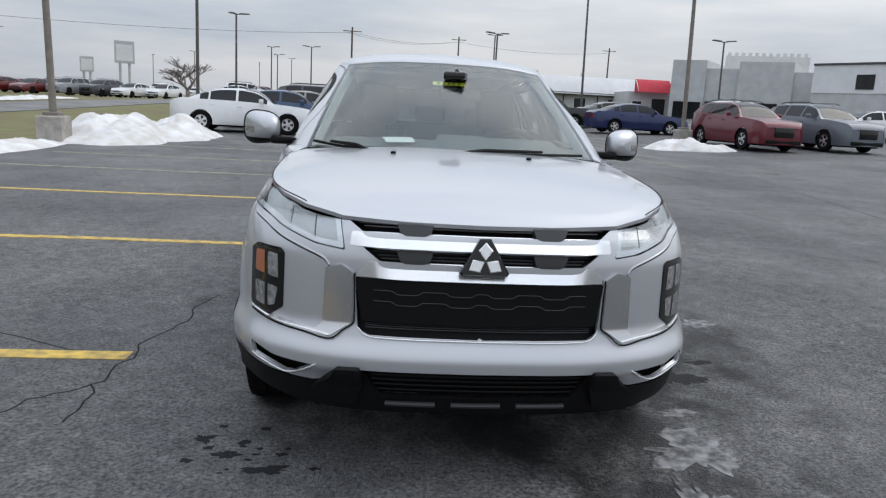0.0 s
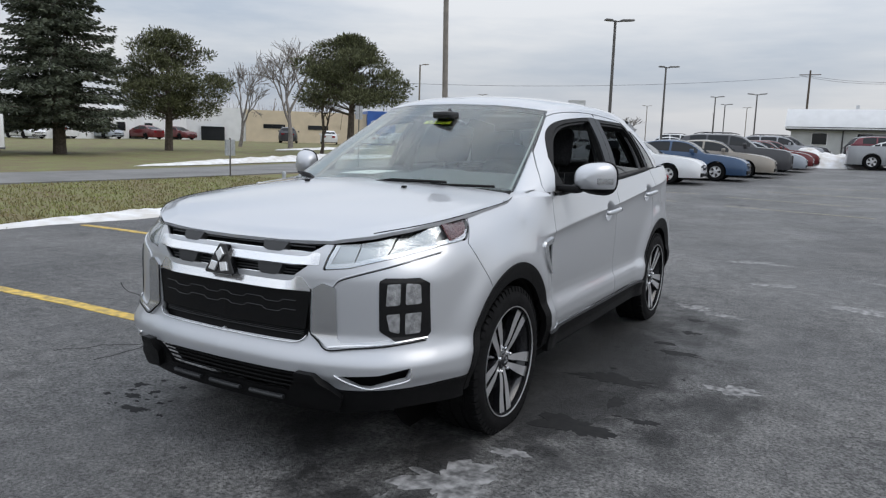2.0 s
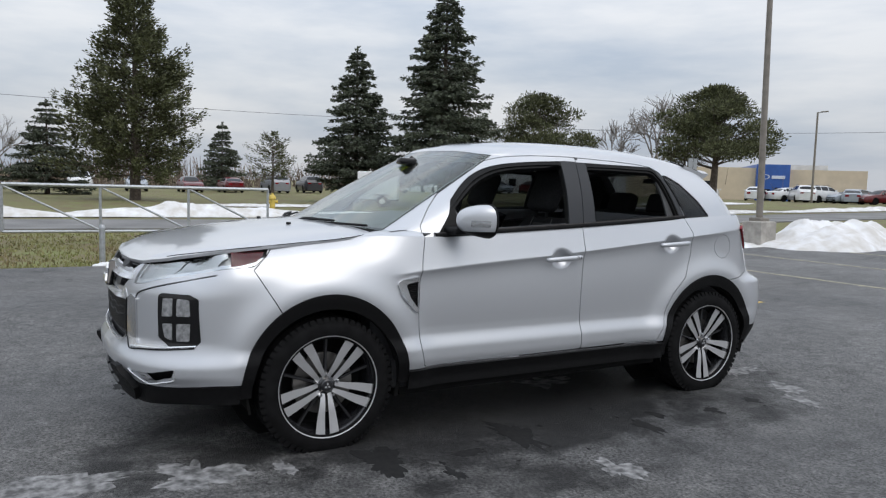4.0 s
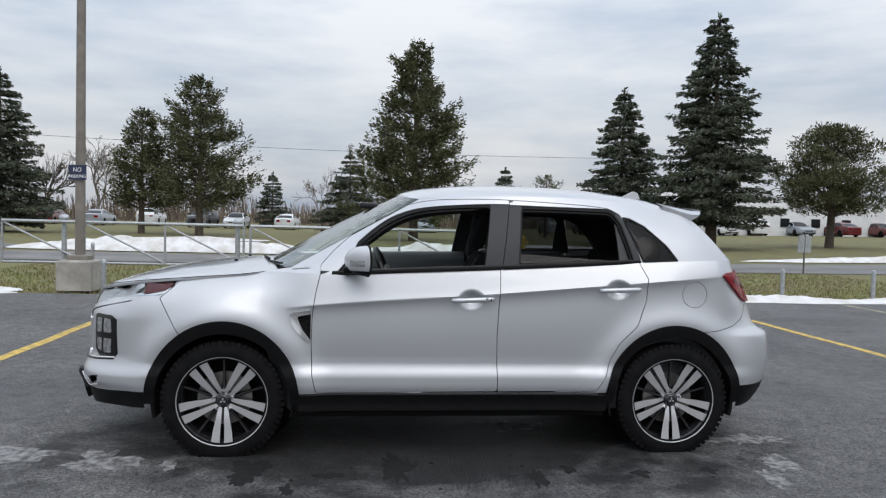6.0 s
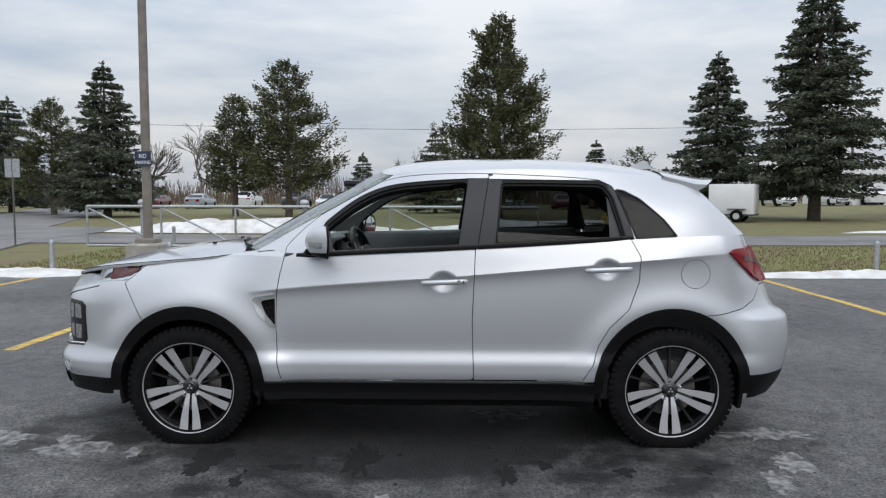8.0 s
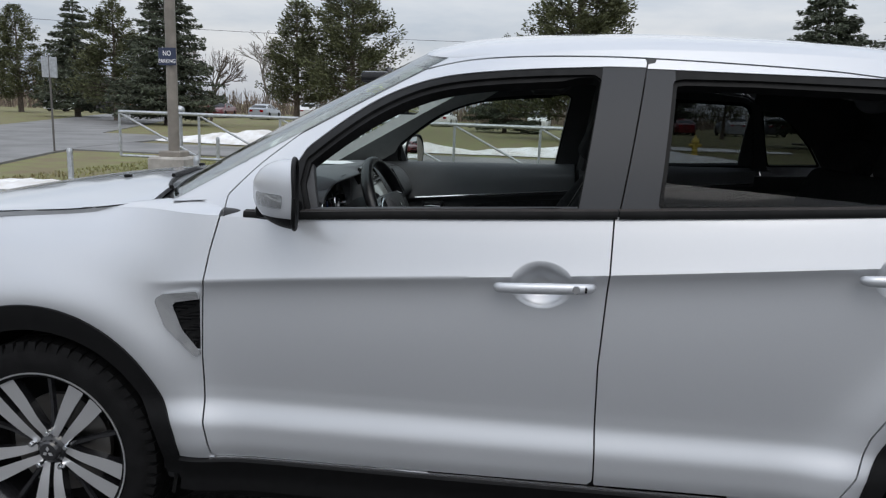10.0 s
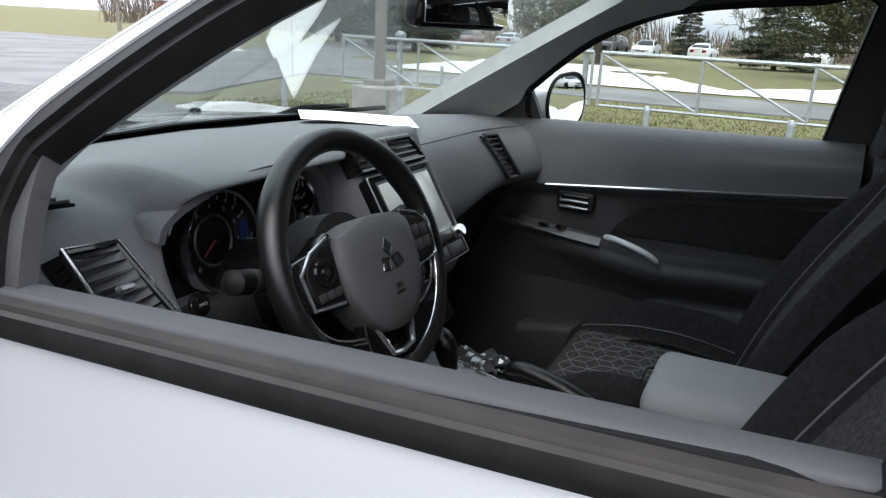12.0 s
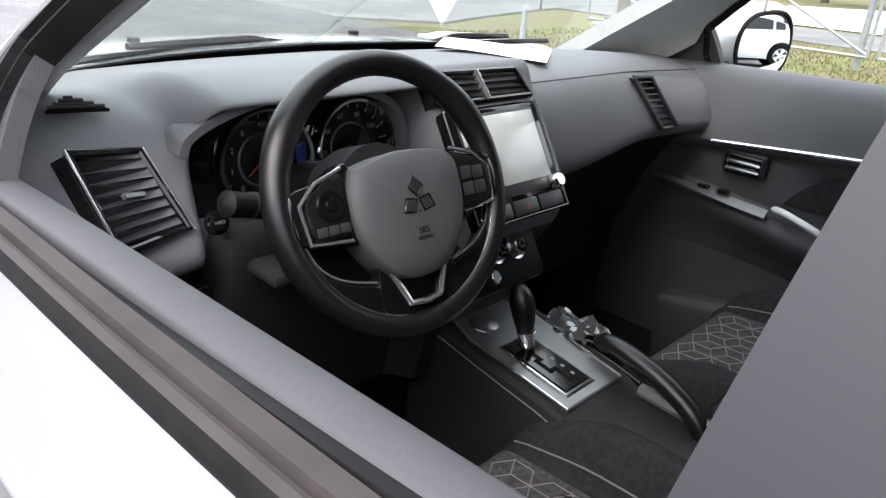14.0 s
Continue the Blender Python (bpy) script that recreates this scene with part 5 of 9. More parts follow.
        for yj in (spans[0][1] - 0.08, spans[1][1] - 0.06):
            for s in (-1, 1):
                mesh("door_handle", *tube_vf([(s * (W * 0.985), yj - 0.09, float(beltf(yj)) - 0.13), (s * (W + 0.015), yj - 0.06, float(beltf(yj)) - 0.13), (s * (W + 0.015), yj + 0.06, float(beltf(yj)) - 0.128), (s * (W * 0.985), yj + 0.09, float(beltf(yj)) - 0.128)], 0.013, 6), m_, body)
    for s in (-1, 1):
        bm = bmesh.new()
        box(bm, s * (W + 0.09) - 0.09, s * (W + 0.09) + 0.07, roof[0][0] + 0.38, roof[0][0] + 0.52, float(beltf(roof[0][0])) + 0.03, float(beltf(roof[0][0])) + 0.18, 0.03)
        part("door_mirror", bm, m_, body)
    bm = bmesh.new()
    box(bm, -W * 0.40, W * 0.40, -L / 2 - 0.072, -L / 2 + 0.1, 0.48, float(beltf(-L / 2 + 0.1)) - 0.14, 0.03)
    part("grille", bm, GLOSSBLACK, body)
    bm = bmesh.new()
    box(bm, -W * 0.7, W * 0.7, -L / 2 - 0.06, -L / 2 + 0.1, 0.26, 0.40, 0.03)
    part("lower_grille", bm, BLACKPL, body)
    if kind == "suv":
        for s in (-1, 1):
            mesh("roof_rail", *tube_vf([(s * W * 0.62, -0.2, 1.70), (s * W * 0.62, 0.0, 1.755), (s * W * 0.62, 1.3, 1.755), (s * W * 0.62, 1.6, 1.68)], 0.018, 6), ROOFDARK, cabin_)
    return e


def put(e, x, y, heading):
    """Sets a vehicle down with its nose towards the heading, in degrees from +x."""
    e.matrix_basis = pose(x, y, gz(x, y), 0, 0, heading + 90)
    return e


put(build_vehicle("sedan", (0.72, 0.73, 0.74), "white sedan parked at the lot edge"), -4.9, 21.4, 2)
put(build_vehicle("sedan", (0.035, 0.075, 0.15), "blue sedan parked in a row"), -3.9, 24.5, 2)
put(build_vehicle("sedan", (0.30, 0.27, 0.23), "beige sedan parked in a row"), -3.3, 27.6, 2)
put(build_vehicle("suv", (0.05, 0.05, 0.055), "black SUV parked in a row"), -3.0, 30.8, 2)
put(build_vehicle("suv", (0.115, 0.008, 0.020), "dark red SUV with roof rails parked on the lot"), 13.4, 22.6, -84)
put(build_vehicle("suv", (0.12, 0.14, 0.165), "blue-grey SUV with roof rails parked on the lot"), 16.5, 22.7, -82)
put(build_vehicle("sedan", (0.010, 0.020, 0.085), "dark blue sedan parked on the lot"), 12.2, 31.2, 3)
put(build_vehicle("pickup", (0.012, 0.017, 0.016), "dark green pickup truck parked on the lot"), 8.5, 36.6, 3)
put(build_vehicle("sedan", (0.70, 0.70, 0.71), "white sedan parked beyond the SUVs"), 22.8, 29.0, 175)
put(build_vehicle("pickup", (0.32, 0.33, 0.34), "silver pickup truck parked in a far row"), 4.2, 40.0, 3)
put(build_vehicle("sedan", (0.72, 0.72, 0.73), "white sedan parked in a far row"), 4.0, 43.2, 3)
put(build_vehicle("suv", (0.115, 0.008, 0.018), "red SUV parked in a far row"), 3.7, 46.4, 3)
put(build_vehicle("suv", (0.02, 0.02, 0.022), "black SUV parked in a far row"), 3.4, 49.6, 3)
put(build_vehicle("sedan", (0.12, 0.13, 0.12), "grey sedan parked in a far row"), 13.4, 38.2, 3)
put(build_vehicle("suv", (0.55, 0.56, 0.57), "silver SUV parked in a far row"), 19.5, 34.5, 3)
far = [build_vehicle(k_, c_, l_, "distant parked cars", False) for k_, c_, l_ in (
    ("sedan", (0.68, 0.69, 0.70), "white sedan parked far off"), ("suv", (0.04, 0.04, 0.045), "black SUV parked far off"), ("suv", (0.25, 0.26, 0.28), "grey SUV parked far off"),
    ("sedan", (0.115, 0.012, 0.014), "red sedan parked far off"), ("sedan", (0.30, 0.33, 0.37), "silver sedan parked far off"), ("suv", (0.66, 0.67, 0.68), "white SUV parked far off"))]
rng = random.Random(21)
spots = [(-66 + rng.uniform(-1.5, 1.5), -46 + 4.3 * k + rng.uniform(-0.7, 0.7), rng.choice((0, 180)) + rng.uniform(-6, 6)) for k in range(26) if k % 7 != 3]
spots += [(-52 + 3.4 * k, 56.5 + 2.7 * k, 130 + rng.uniform(-8, 8)) for k in range(5)] + [(-46 + 3.1 * k, 104 + 0.6 * k, 100 + rng.uniform(-8, 8)) for k in range(8)] + [(-64 + 3.3 * k, 110, 95) for k in range(5)]
spots += [(-44 + 2.75 * k, 66.0 + 0.75 * k + rng.uniform(-0.5, 0.5), 75 + rng.choice((0, 180)) + rng.uniform(-5, 5)) for k in range(9)] + [(-47 + 2.8 * k, 76.0 + 0.8 * k, 78 + rng.choice((0, 180))) for k in range(9)]
spots += [(-2.6 + 0.1 * k, 34 + 3.2 * k, 2) for k in range(6)] + [(-12.5, 62 + 3.3 * k, 3) for k in range(5)]
for i, (x, y, hd) in enumerate(spots):
    src = far[(i * 7 + i // 3) % 6]
    m = pose(x, y, gz(x, y) - 0.04, 0, 0, hd + 90)
    if i < 6:
        far[i].matrix_basis = m
    else:
        copy_thing(far[(i * 5 + i // 4) % 6], m)

# ---- the parked crossover: shape of its skin (front looks to -y, driver's side is +x) ----
PLAN = spline([(0, -2.225), (0.30, -2.212), (0.52, -2.165), (0.68, -2.085), (0.79, -1.955), (0.845, -1.80), (0.868, -1.55), (0.875, -1.335), (0.872, -0.85),
               (0.875, -0.2), (0.875, 0.5), (0.875, 1.0), (0.872, 1.4), (0.85, 1.68), (0.79, 1.86), (0.62, 2.00), (0.30, 2.06), (0, 2.075)])
TOPZ = pchip([-2.3, -2.18, -2.1, -1.95, -1.8, -1.5, -1.3, -1.1, -1.0, -0.9, -0.75, -0.3, 0.3, 0.9, 1.35, 1.62, 2.1],
             [0.925, 0.93, 0.95, 0.985, 1.01, 1.04, 1.055, 1.075, 1.08, 1.078, 1.075, 1.10, 1.13, 1.165, 1.19, 1.20, 1.20])
CREASE = pchip([-0.95, -0.82, 0.23, 1.14, 1.6], [0.885, 0.90, 0.98, 1.06, 1.10])
NOSE = pchip([0.2, 0.30, 0.40, 0.445, 0.475, 0.55, 0.60, 0.70, 0.80, 0.88, 0.93], [-0.06, -0.01, 0.022, 0.046, 0.047, 0.012, 0.0, 0.0, -0.002, -0.02, -0.045])
TAIL = pchip([0.25, 0.40, 0.50, 0.60, 0.74, 0.79, 0.95, 1.08, 1.21], [-0.06, 0.03, 0.06, 0.07, 0.055, -0.02, -0.08, -0.14, -0.20])
WHEELS_Y, HUB_Z = (-1.335, 1.335), 0.345


def skin_point(u, t):
    """The lower body's skin: u runs round it from the nose to the tail, t from the sill to the belt."""
    c = PLAN(u)
    d = PLAN(np.clip(u + 0.01, 0, 17)) - PLAN(np.clip(u - 0.01, 0, 17))
    n = np.stack([d[..., 1], -d[..., 0]], -1)
    n = n / np.maximum(np.linalg.norm(n, axis=-1, keepdims=True), 1e-9)
    y0 = c[..., 1]
    zt = TOPZ(y0)
    zc = np.minimum(CREASE(y0), zt - 0.03)
    z = np.where(t < 0.7, 0.24 + t / 0.7 * (zc - 0.24), zc + (t - 0.7) / 0.3 * (zt - zc))
    wf, wr = 1 - smooth(-2.03, -1.72, y0), smooth(1.60, 1.95, y0)
    on = smooth(-1.02, -0.86, y0) * (1 - smooth(1.25, 1.7, y0))
    dz = zc - z
    below = 0.014 - 0.022 * (1 - np.exp(-np.maximum(dz, 0) / 0.03)) + 0.008 * np.sin(np.pi * np.clip(dz / np.maximum(zc - 0.6, 0.1), 0, 1))
    above = 0.014 * np.exp(np.minimum(dz, 0) / 0.05)
    side = np.where(dz > 0, below, above) * on
    side = side + 0.024 * smooth(0.570, 0.480, z) - 0.028 * smooth(0.445, 0.32, z) + (1 - on) * 0.006 * np.sin(np.pi * np.clip((z - 0.4) / 0.6, 0, 1))
    r1, r2 = np.hypot(y0 + 1.335, z - HUB_Z), np.hypot(y0 - 1.335, z - HUB_Z)
    side = side + 0.026 * np.exp(-((r1 - 0.47) / 0.09) ** 2) + 0.026 * np.exp(-((r2 - 0.47) / 0.09) ** 2)
    k = np.clip((z - 0.78) / np.maximum(zt - 0.78, 0.05), 0, 1)
    hood = 1 - smooth(-1.15, -0.85, y0)
    side = side - hood * (1 - wf) * 0.105 * k**2.6 - (1 - hood) * 0.034 * np.clip((z - zc) / np.maximum(zt - zc, 0.03), 0, 1) ** 1.4
    corner = np.exp(-((y0 + 1.93) / 0.16) ** 2)
    D = wf * (NOSE(z) - 0.085 * corner * k**2) + wr * TAIL(z) + (1 - wf - wr) * side
    return np.stack([c[..., 0] + n[..., 0] * D, y0 + n[..., 1] * D, z], -1)


def skin(nu=520, nt=116):
    u, t = np.meshgrid(np.linspace(0, 17, nu), np.linspace(0, 1, nt), indexing="ij")
    p = skin_point(u, t)
    p[u < 1e-6, 0] = 0
    p[u > 17 - 1e-6, 0] = 0
    return grid(np.concatenate([p, u[..., None], t[..., None]], -1))


HOOD_Z = pchip([-2.25, -2.16, -2.08, -1.9, -1.72, -1.5, -1.3, -1.1], [0.915, 0.945, 0.975, 1.03, 1.067, 1.10, 1.12, 1.13])


def hood_z(x, y):
    e = TOPZ(y)
    return e + (np.maximum(HOOD_Z(y), e) - e) * (1 - np.clip(np.abs(x) / 0.80, 0, 1) ** 2.4)


RING0 = spline([(0, -1.17, 1.115), (0.35, -1.14, 1.11), (0.62, -1.05, 1.10), (0.76, -0.95, 1.085), (0.822, -0.75, 1.07), (0.841, -0.3, 1.095), (0.841, 0.3, 1.125),
                (0.836, 0.9, 1.16), (0.812, 1.35, 1.185), (0.755, 1.645, 1.195), (0.6, 1.81, 1.195), (0.3, 1.885, 1.195), (0, 1.90, 1.195)])
RING1 = spline([(0, -0.335, 1.565), (0.30, -0.32, 1.558), (0.50, -0.27, 1.54), (0.57, -0.18, 1.532), (0.605, -0.02, 1.548), (0.622, 0.3, 1.563), (0.622, 0.7, 1.563),
                (0.612, 1.05, 1.548), (0.59, 1.32, 1.518), (0.57, 1.475, 1.492), (0.50, 1.54, 1.475), (0.25, 1.58, 1.48), (0, 1.59, 1.485)])


def cabin_point(u, t):
    """The glasshouse: u runs from the windscreen's middle round to the tailgate's, t from the belt to the roof."""
    a, b = RING0(u), RING1(u)
    p = a + (b - a) * t[..., None]
    bulge = 0.028 * np.sin(np.pi * t) * smooth(2.2, 4.2, u) * (1 - smooth(9.2, 10.5, u)) + 0.02 * np.sin(np.pi * t) * (1 - smooth(1.5, 3.2, u))
    d = RING0(np.clip(u + 0.02, 0, 12)) - RING0(np.clip(u - 0.02, 0, 12))
    n = np.stack([d[..., 1], -d[..., 0]], -1)
    n = n / np.maximum(np.linalg.norm(n, axis=-1, keepdims=True), 1e-9)
    p[..., :2] += n * bulge[..., None]
    return p


def cabin(nu=330, nt=60):
    u, t = np.meshgrid(np.linspace(0, 12, nu), np.linspace(0, 1, nt), indexing="ij")
    p = cabin_point(u, t)
    p[u < 1e-6, 0] = 0
    p[u > 12 - 1e-6, 0] = 0
    return grid(np.concatenate([p, u[..., None], t[..., None]], -1))


def roof_skin(n=70, m=60):
    a, b = np.meshgrid(np.linspace(-1, 1, n), np.linspace(0, 1, m), indexing="ij")

    def at(u, s):
        p = RING1(np.abs(u))
        p[..., 0] *= np.where(s < 0, -1, 1)
        return p
    U0, U1 = 2.8, 9.4
    f, r = at(U0 * np.abs(a), a), at(12 - (12 - U1) * np.abs(a), a)
    lft, rgt = at(U0 + (U1 - U0) * b, -np.ones_like(b)), at(U0 + (U1 - U0) * b, np.ones_like(b))
    ca, cb = (a + 1) / 2, b
    c00, c10, c01, c11 = at(np.full_like(a, U0), -np.ones_like(a)), at(np.full_like(a, U0), np.ones_like(a)), at(np.full_like(a, U1), -np.ones_like(a)), at(np.full_like(a, U1), np.ones_like(a))
    w = lambda k: k[..., None]
    p = w(1 - cb) * f + w(cb) * r + w(1 - ca) * lft + w(ca) * rgt - (w((1 - ca) * (1 - cb)) * c00 + w(ca * (1 - cb)) * c10 + w((1 - ca) * cb) * c01 + w(ca * cb) * c11)
    p[..., 2] += 0.055 * np.clip(1 - np.abs(a) ** 2.2, 0, 1) * np.clip(4 * b * (1 - b), 0, 1) ** 0.6 + 0.012 * (1 - np.abs(a) ** 6) * np.clip(4 * b * (1 - b), 0, 1) ** 0.5
    return grid(np.concatenate([p, w(a), w(b)], -1))

# ---- the silver crossover, outside ----
car = base("crossover", None, "silver compact crossover with black grille, front windows open, on wet asphalt", "car")
SK_V, SK_F = skin()
CB_V, CB_F = cabin()
RF_V, RF_F = roof_skin()


def arch_phi(V, c, rx=0.432, rz=0.462):
    return (np.hypot((V[:, 1] - c) / rx, (V[:, 2] - HUB_Z) / rz) - 1) * 0.44


def yz(V, poly):
    return poly_dist(poly, V[:, 1], V[:, 2])


def xz(V, poly):
    return np.where(V[:, 1] < -1.45, poly_dist(poly, V[:, 0], V[:, 2]), -1.0)


def cut(V, F, *phis):
    for p in phis:
        V, F = clip(V, F, p(V))
    return V, F


def both(name, V, F, material, parent, out=0.0, thick=0.006, label=""):
    """One mesh across the middle of the car."""
    a = shell(V, F, out, thick)
    return mesh(name, *join(a, flip(*a)), material, parent, label)


def pair(name, V, F, material, parents, out=0.0, thick=0.006, label=""):
    a = shell(V, F, out, thick)
    return [mesh(name, *a, material, parents[0], label), mesh(name, *flip(*a), material, parents[1], label)]


G = 0.0022
LINE_BF = [(-1.0, 1.5), (-1.60, 1.02), (-1.625, 0.99), (-1.695, 0.926), (-1.62, 0.80), (-1.56, 0.70), (-1.56, 0.0), (-3, 0), (-3, 1.5)]
LINE_RB = [(1.45, 0.76), (1.60, 0.775), (1.72, 0.80), (1.80, 0.845), (1.86, 0.92), (2.6, 0.94), (2.6, 0.0), (1.45, 0.0)]
LIP = pchip([-2.35, -2.245, -2.225, -2.19, -2.165, -2.10, -1.94, -1.83, -1.5], [0.442, 0.440, 0.428, 0.395, 0.378, 0.382, 0.394, 0.40, 0.38])
DOOR_F = [(-0.80, 1.30), (-0.80, 1.075), (-0.821, 0.979), (-0.84, 0.848), (-0.844, 0.69), (-0.835, 0.50), (-0.812, 0.397), (0.248, 0.402), (0.239, 0.734), (0.250, 0.98), (0.262, 1.30)]
DOOR_R = [(0.262, 1.30), (0.250, 0.98), (0.239, 0.734), (0.248, 0.402), (0.84, 0.405), (0.90, 0.50), (0.93, 0.60), (0.985, 0.695), (1.092, 0.80), (1.149, 0.951), (1.152, 1.086), (1.11, 1.17), (1.06, 1.30)]
HEAD = [(0.487, 0.97), (0.463, 0.838), (0.56, 0.850), (0.70, 0.893), (0.765, 0.918), (0.822, 0.940), (0.815, 1.03), (0.60, 1.03)]
HEAD_YZ = [(-2.30, 0.80), (-1.742, 0.935), (-1.695, 0.940), (-1.632, 0.985), (-1.60, 1.05), (-2.3, 1.05)]
FOG = [(0.668, 0.806), (0.684, 0.818), (0.775, 0.816), (0.800, 0.795), (0.806, 0.60), (0.795, 0.572), (0.725, 0.570), (0.672, 0.612)]
GRILLE_U = [(0, 0.99), (0, 0.898), (0.405, 0.900), (0.455, 0.935), (0.462, 0.99)]
GRILLE_L = [(0, 0.852), (0, 0.803), (0.345, 0.808), (0.405, 0.853)]
GRILLE_M = [(0, 0.752), (0, 0.553), (0.375, 0.556), (0.412, 0.575), (0.424, 0.752)]
VENT = [(0.555, 0.442), (0.625, 0.398), (0.66, 0.395), (0.775, 0.432), (0.79, 0.478), (0.70, 0.452)]
CHROME_C = [(0.432, 0.766), (0.430, 0.592), (0.505, 0.540), (0.67, 0.558), (0.80, 0.574), (0.80, 0.590), (0.68, 0.575), (0.55, 0.562), (0.530, 0.580), (0.522, 0.775), (0.47, 0.79)]
FENDER_VENT = [(-0.974, 0.838), (-0.955, 0.858), (-0.848, 0.874), (-0.848, 0.683), (-0.866, 0.687), (-0.945, 0.765)]
LOWGRILLE = [(0, 0.440), (0, 0.345), (0.33, 0.35), (0.40, 0.44)]

lip_phi = lambda V: V[:, 2] - np.where(V[:, 1] < -1.5, LIP(V[:, 1]), -9)
head_phi = lambda V: np.minimum(xz(V, HEAD), yz(V, HEAD_YZ))
bump_in = lambda V: yz(V, LINE_BF)

# front bumper with its openings
V, F = cut(SK_V, SK_F, lambda V: bump_in(V) - G, lambda V: lip_phi(V) - G, lambda V: -head_phi(V) - G, lambda V: -xz(V, FOG), lambda V: -xz(V, GRILLE_U), lambda V: -xz(V, GRILLE_L),
           lambda V: -xz(V, GRILLE_M), lambda V: -xz(V, VENT), lambda V: arch_phi(V, -1.335))
both("front_bumper", V, F, PAINT, car, 0, 0.012)
# grille bars: their faces lean back, and so they catch the sky
for z0, z1, e0, e1 in ((0.853, 0.898, 0.445, 0.44), (0.752, 0.805, 0.430, 0.385)):
    V, F = cut(SK_V, SK_F, lambda V: bump_in(V), lambda V: xz(V, [(-0.01, z1), (-0.01, z0), (e0, z0), (e1, z1)]))
    V = V.copy()
    V[:, 1] += (0.030 * (V[:, 2] - z0) / (z1 - z0) - 0.016) * (1 - smooth(e1 - 0.10, e1 - 0.01, np.abs(V[:, 0])))
    both("grille_bar", V, F, BARSILVER, car, 0.002, 0.01, "bright silver grille bar")
V, F = cut(SK_V, SK_F, lambda V: bump_in(V), lambda V: -lip_phi(V) - G, lambda V: V[:, 2] - 0.278 - 0.03 * smooth(0.5, 0.8, V[:, 0]), lambda V: arch_phi(V, -1.335), lambda V: -xz(V, LOWGRILLE))
both("bumper_lower_trim", V, F, BLACKPL, car, 0.004, 0.014, "black grained plastic lower bumper")
for nm, poly in (("upper_grille", GRILLE_U), ("lower_grille", GRILLE_L), ("side_vent", VENT), ("bumper_intake", LOWGRILLE)):
    V, F = cut(SK_V, SK_F, lambda V: bump_in(V), lambda V: xz(V, poly) + 0.02, lambda V: -head_phi(V) - 0.004)
    (pair(nm, V, F, BLACKPL, (car, car), -0.045, 0.004, "recessed black vent") if nm == "side_vent" else both(nm, V, F, BLACKPL, car, -0.045, 0.004, "recessed black grille"))
V, F = cut(SK_V, SK_F, lambda V: bump_in(V), lambda V: xz(V, [(0, 0.749), (0, 0.598), (0.400, 0.602), (0.422, 0.749)]))
both("grille_plate", V, F, BLACKPL, car, 0.004, 0.02, "black grained grille plate with stamped lines")
V, F = cut(SK_V, SK_F, lambda V: bump_in(V), lambda V: xz(V, [(0, 0.61), (0, 0.54), (0.40, 0.545), (0.43, 0.61)]))
both("grille_slot", V, F, BLACKPL, car, -0.03, 0.006)
V, F = cut(SK_V, SK_F, lambda V: bump_in(V), lambda V: xz(V, CHROME_C), lambda V: -xz(V, FOG) - 0.004)
pair("bumper_blade", V, F, SMOKE, (car, car), 0.009, 0.014, "curved smoked chrome blade")
V, F = cut(SK_V, SK_F, lambda V: bump_in(V), lambda V: xz(V, FOG) - 0.001)
fogs = pair("fog_lamp_surround", V, F, GLOSSBLACK, (car, car), 0.003, 0.012, "gloss black lamp surround")
# lamp units in the fog surrounds
for k, (poly, m_) in enumerate((([(0.693, 0.794), (0.729, 0.797), (0.729, 0.714), (0.690, 0.711)], LAMPSILVER), ([(0.743, 0.797), (0.778, 0.792), (0.782, 0.717), (0.743, 0.714)], AMBER),
                                ([(0.691, 0.678), (0.729, 0.681), (0.729, 0.602), (0.702, 0.614)], LAMPSILVER), ([(0.743, 0.681), (0.782, 0.683), (0.780, 0.602), (0.743, 0.600)], LAMPSILVER))):
    V, F = cut(SK_V, SK_F, lambda V: bump_in(V), lambda V: xz(V, poly))
    for f_, s_ in zip(fogs, (1, -1)):
        a = shell(V, F, 0.005, 0.006)
        mesh("fog_lamp", *(a if s_ > 0 else flip(*a)), m_ if m_ is AMBER and s_ < 0 else FOGLENS, f_, "clear ribbed lamp lens")
# headlamps
HL_IN = [(0.478, 0.956), (0.460, 0.85), (0.56, 0.862), (0.70, 0.905), (0.765, 0.930), (0.80, 0.945), (0.80, 1.03), (0.60, 1.03)]
hl_panel = lambda V: np.minimum(bump_in(V), head_phi(V))
V, F = cut(SK_V, SK_F, lambda V: hl_panel(V))
lamps = pair("headlamp", V, F, LAMPGREY, (car, car), -0.03, 0.006, "clear headlamp with chrome lower edge")
V, F = cut(SK_V, SK_F, lambda V: hl_panel(V) - 0.001)
pair("lens", V, F, CLEAR, lamps, 0.0, 0.003)
V, F = cut(
    SK_V, SK_F, lambda V: hl_panel(V) - 0.003, lambda V: 0.020 - np.minimum(poly_dist(HEAD, V[:, 0], V[:, 2]) + np.where(V[:, 2] > 0.99, 1, 0), 1))
pair("light_bar", V, F, SATIN, lamps, -0.008, 0.008, "bright running light strip")
V, F = cut(SK_V, SK_F, lambda V: hl_panel(V) - 0.012, lambda V: yz(V, [(-1.80, 0.9), (-1.77, 1.1), (-1.5, 1.1), (-1.5, 0.9)]))
pair("side_reflector", V, F, REDCHIP, lamps, -0.006, 0.006, "dark red side reflector")
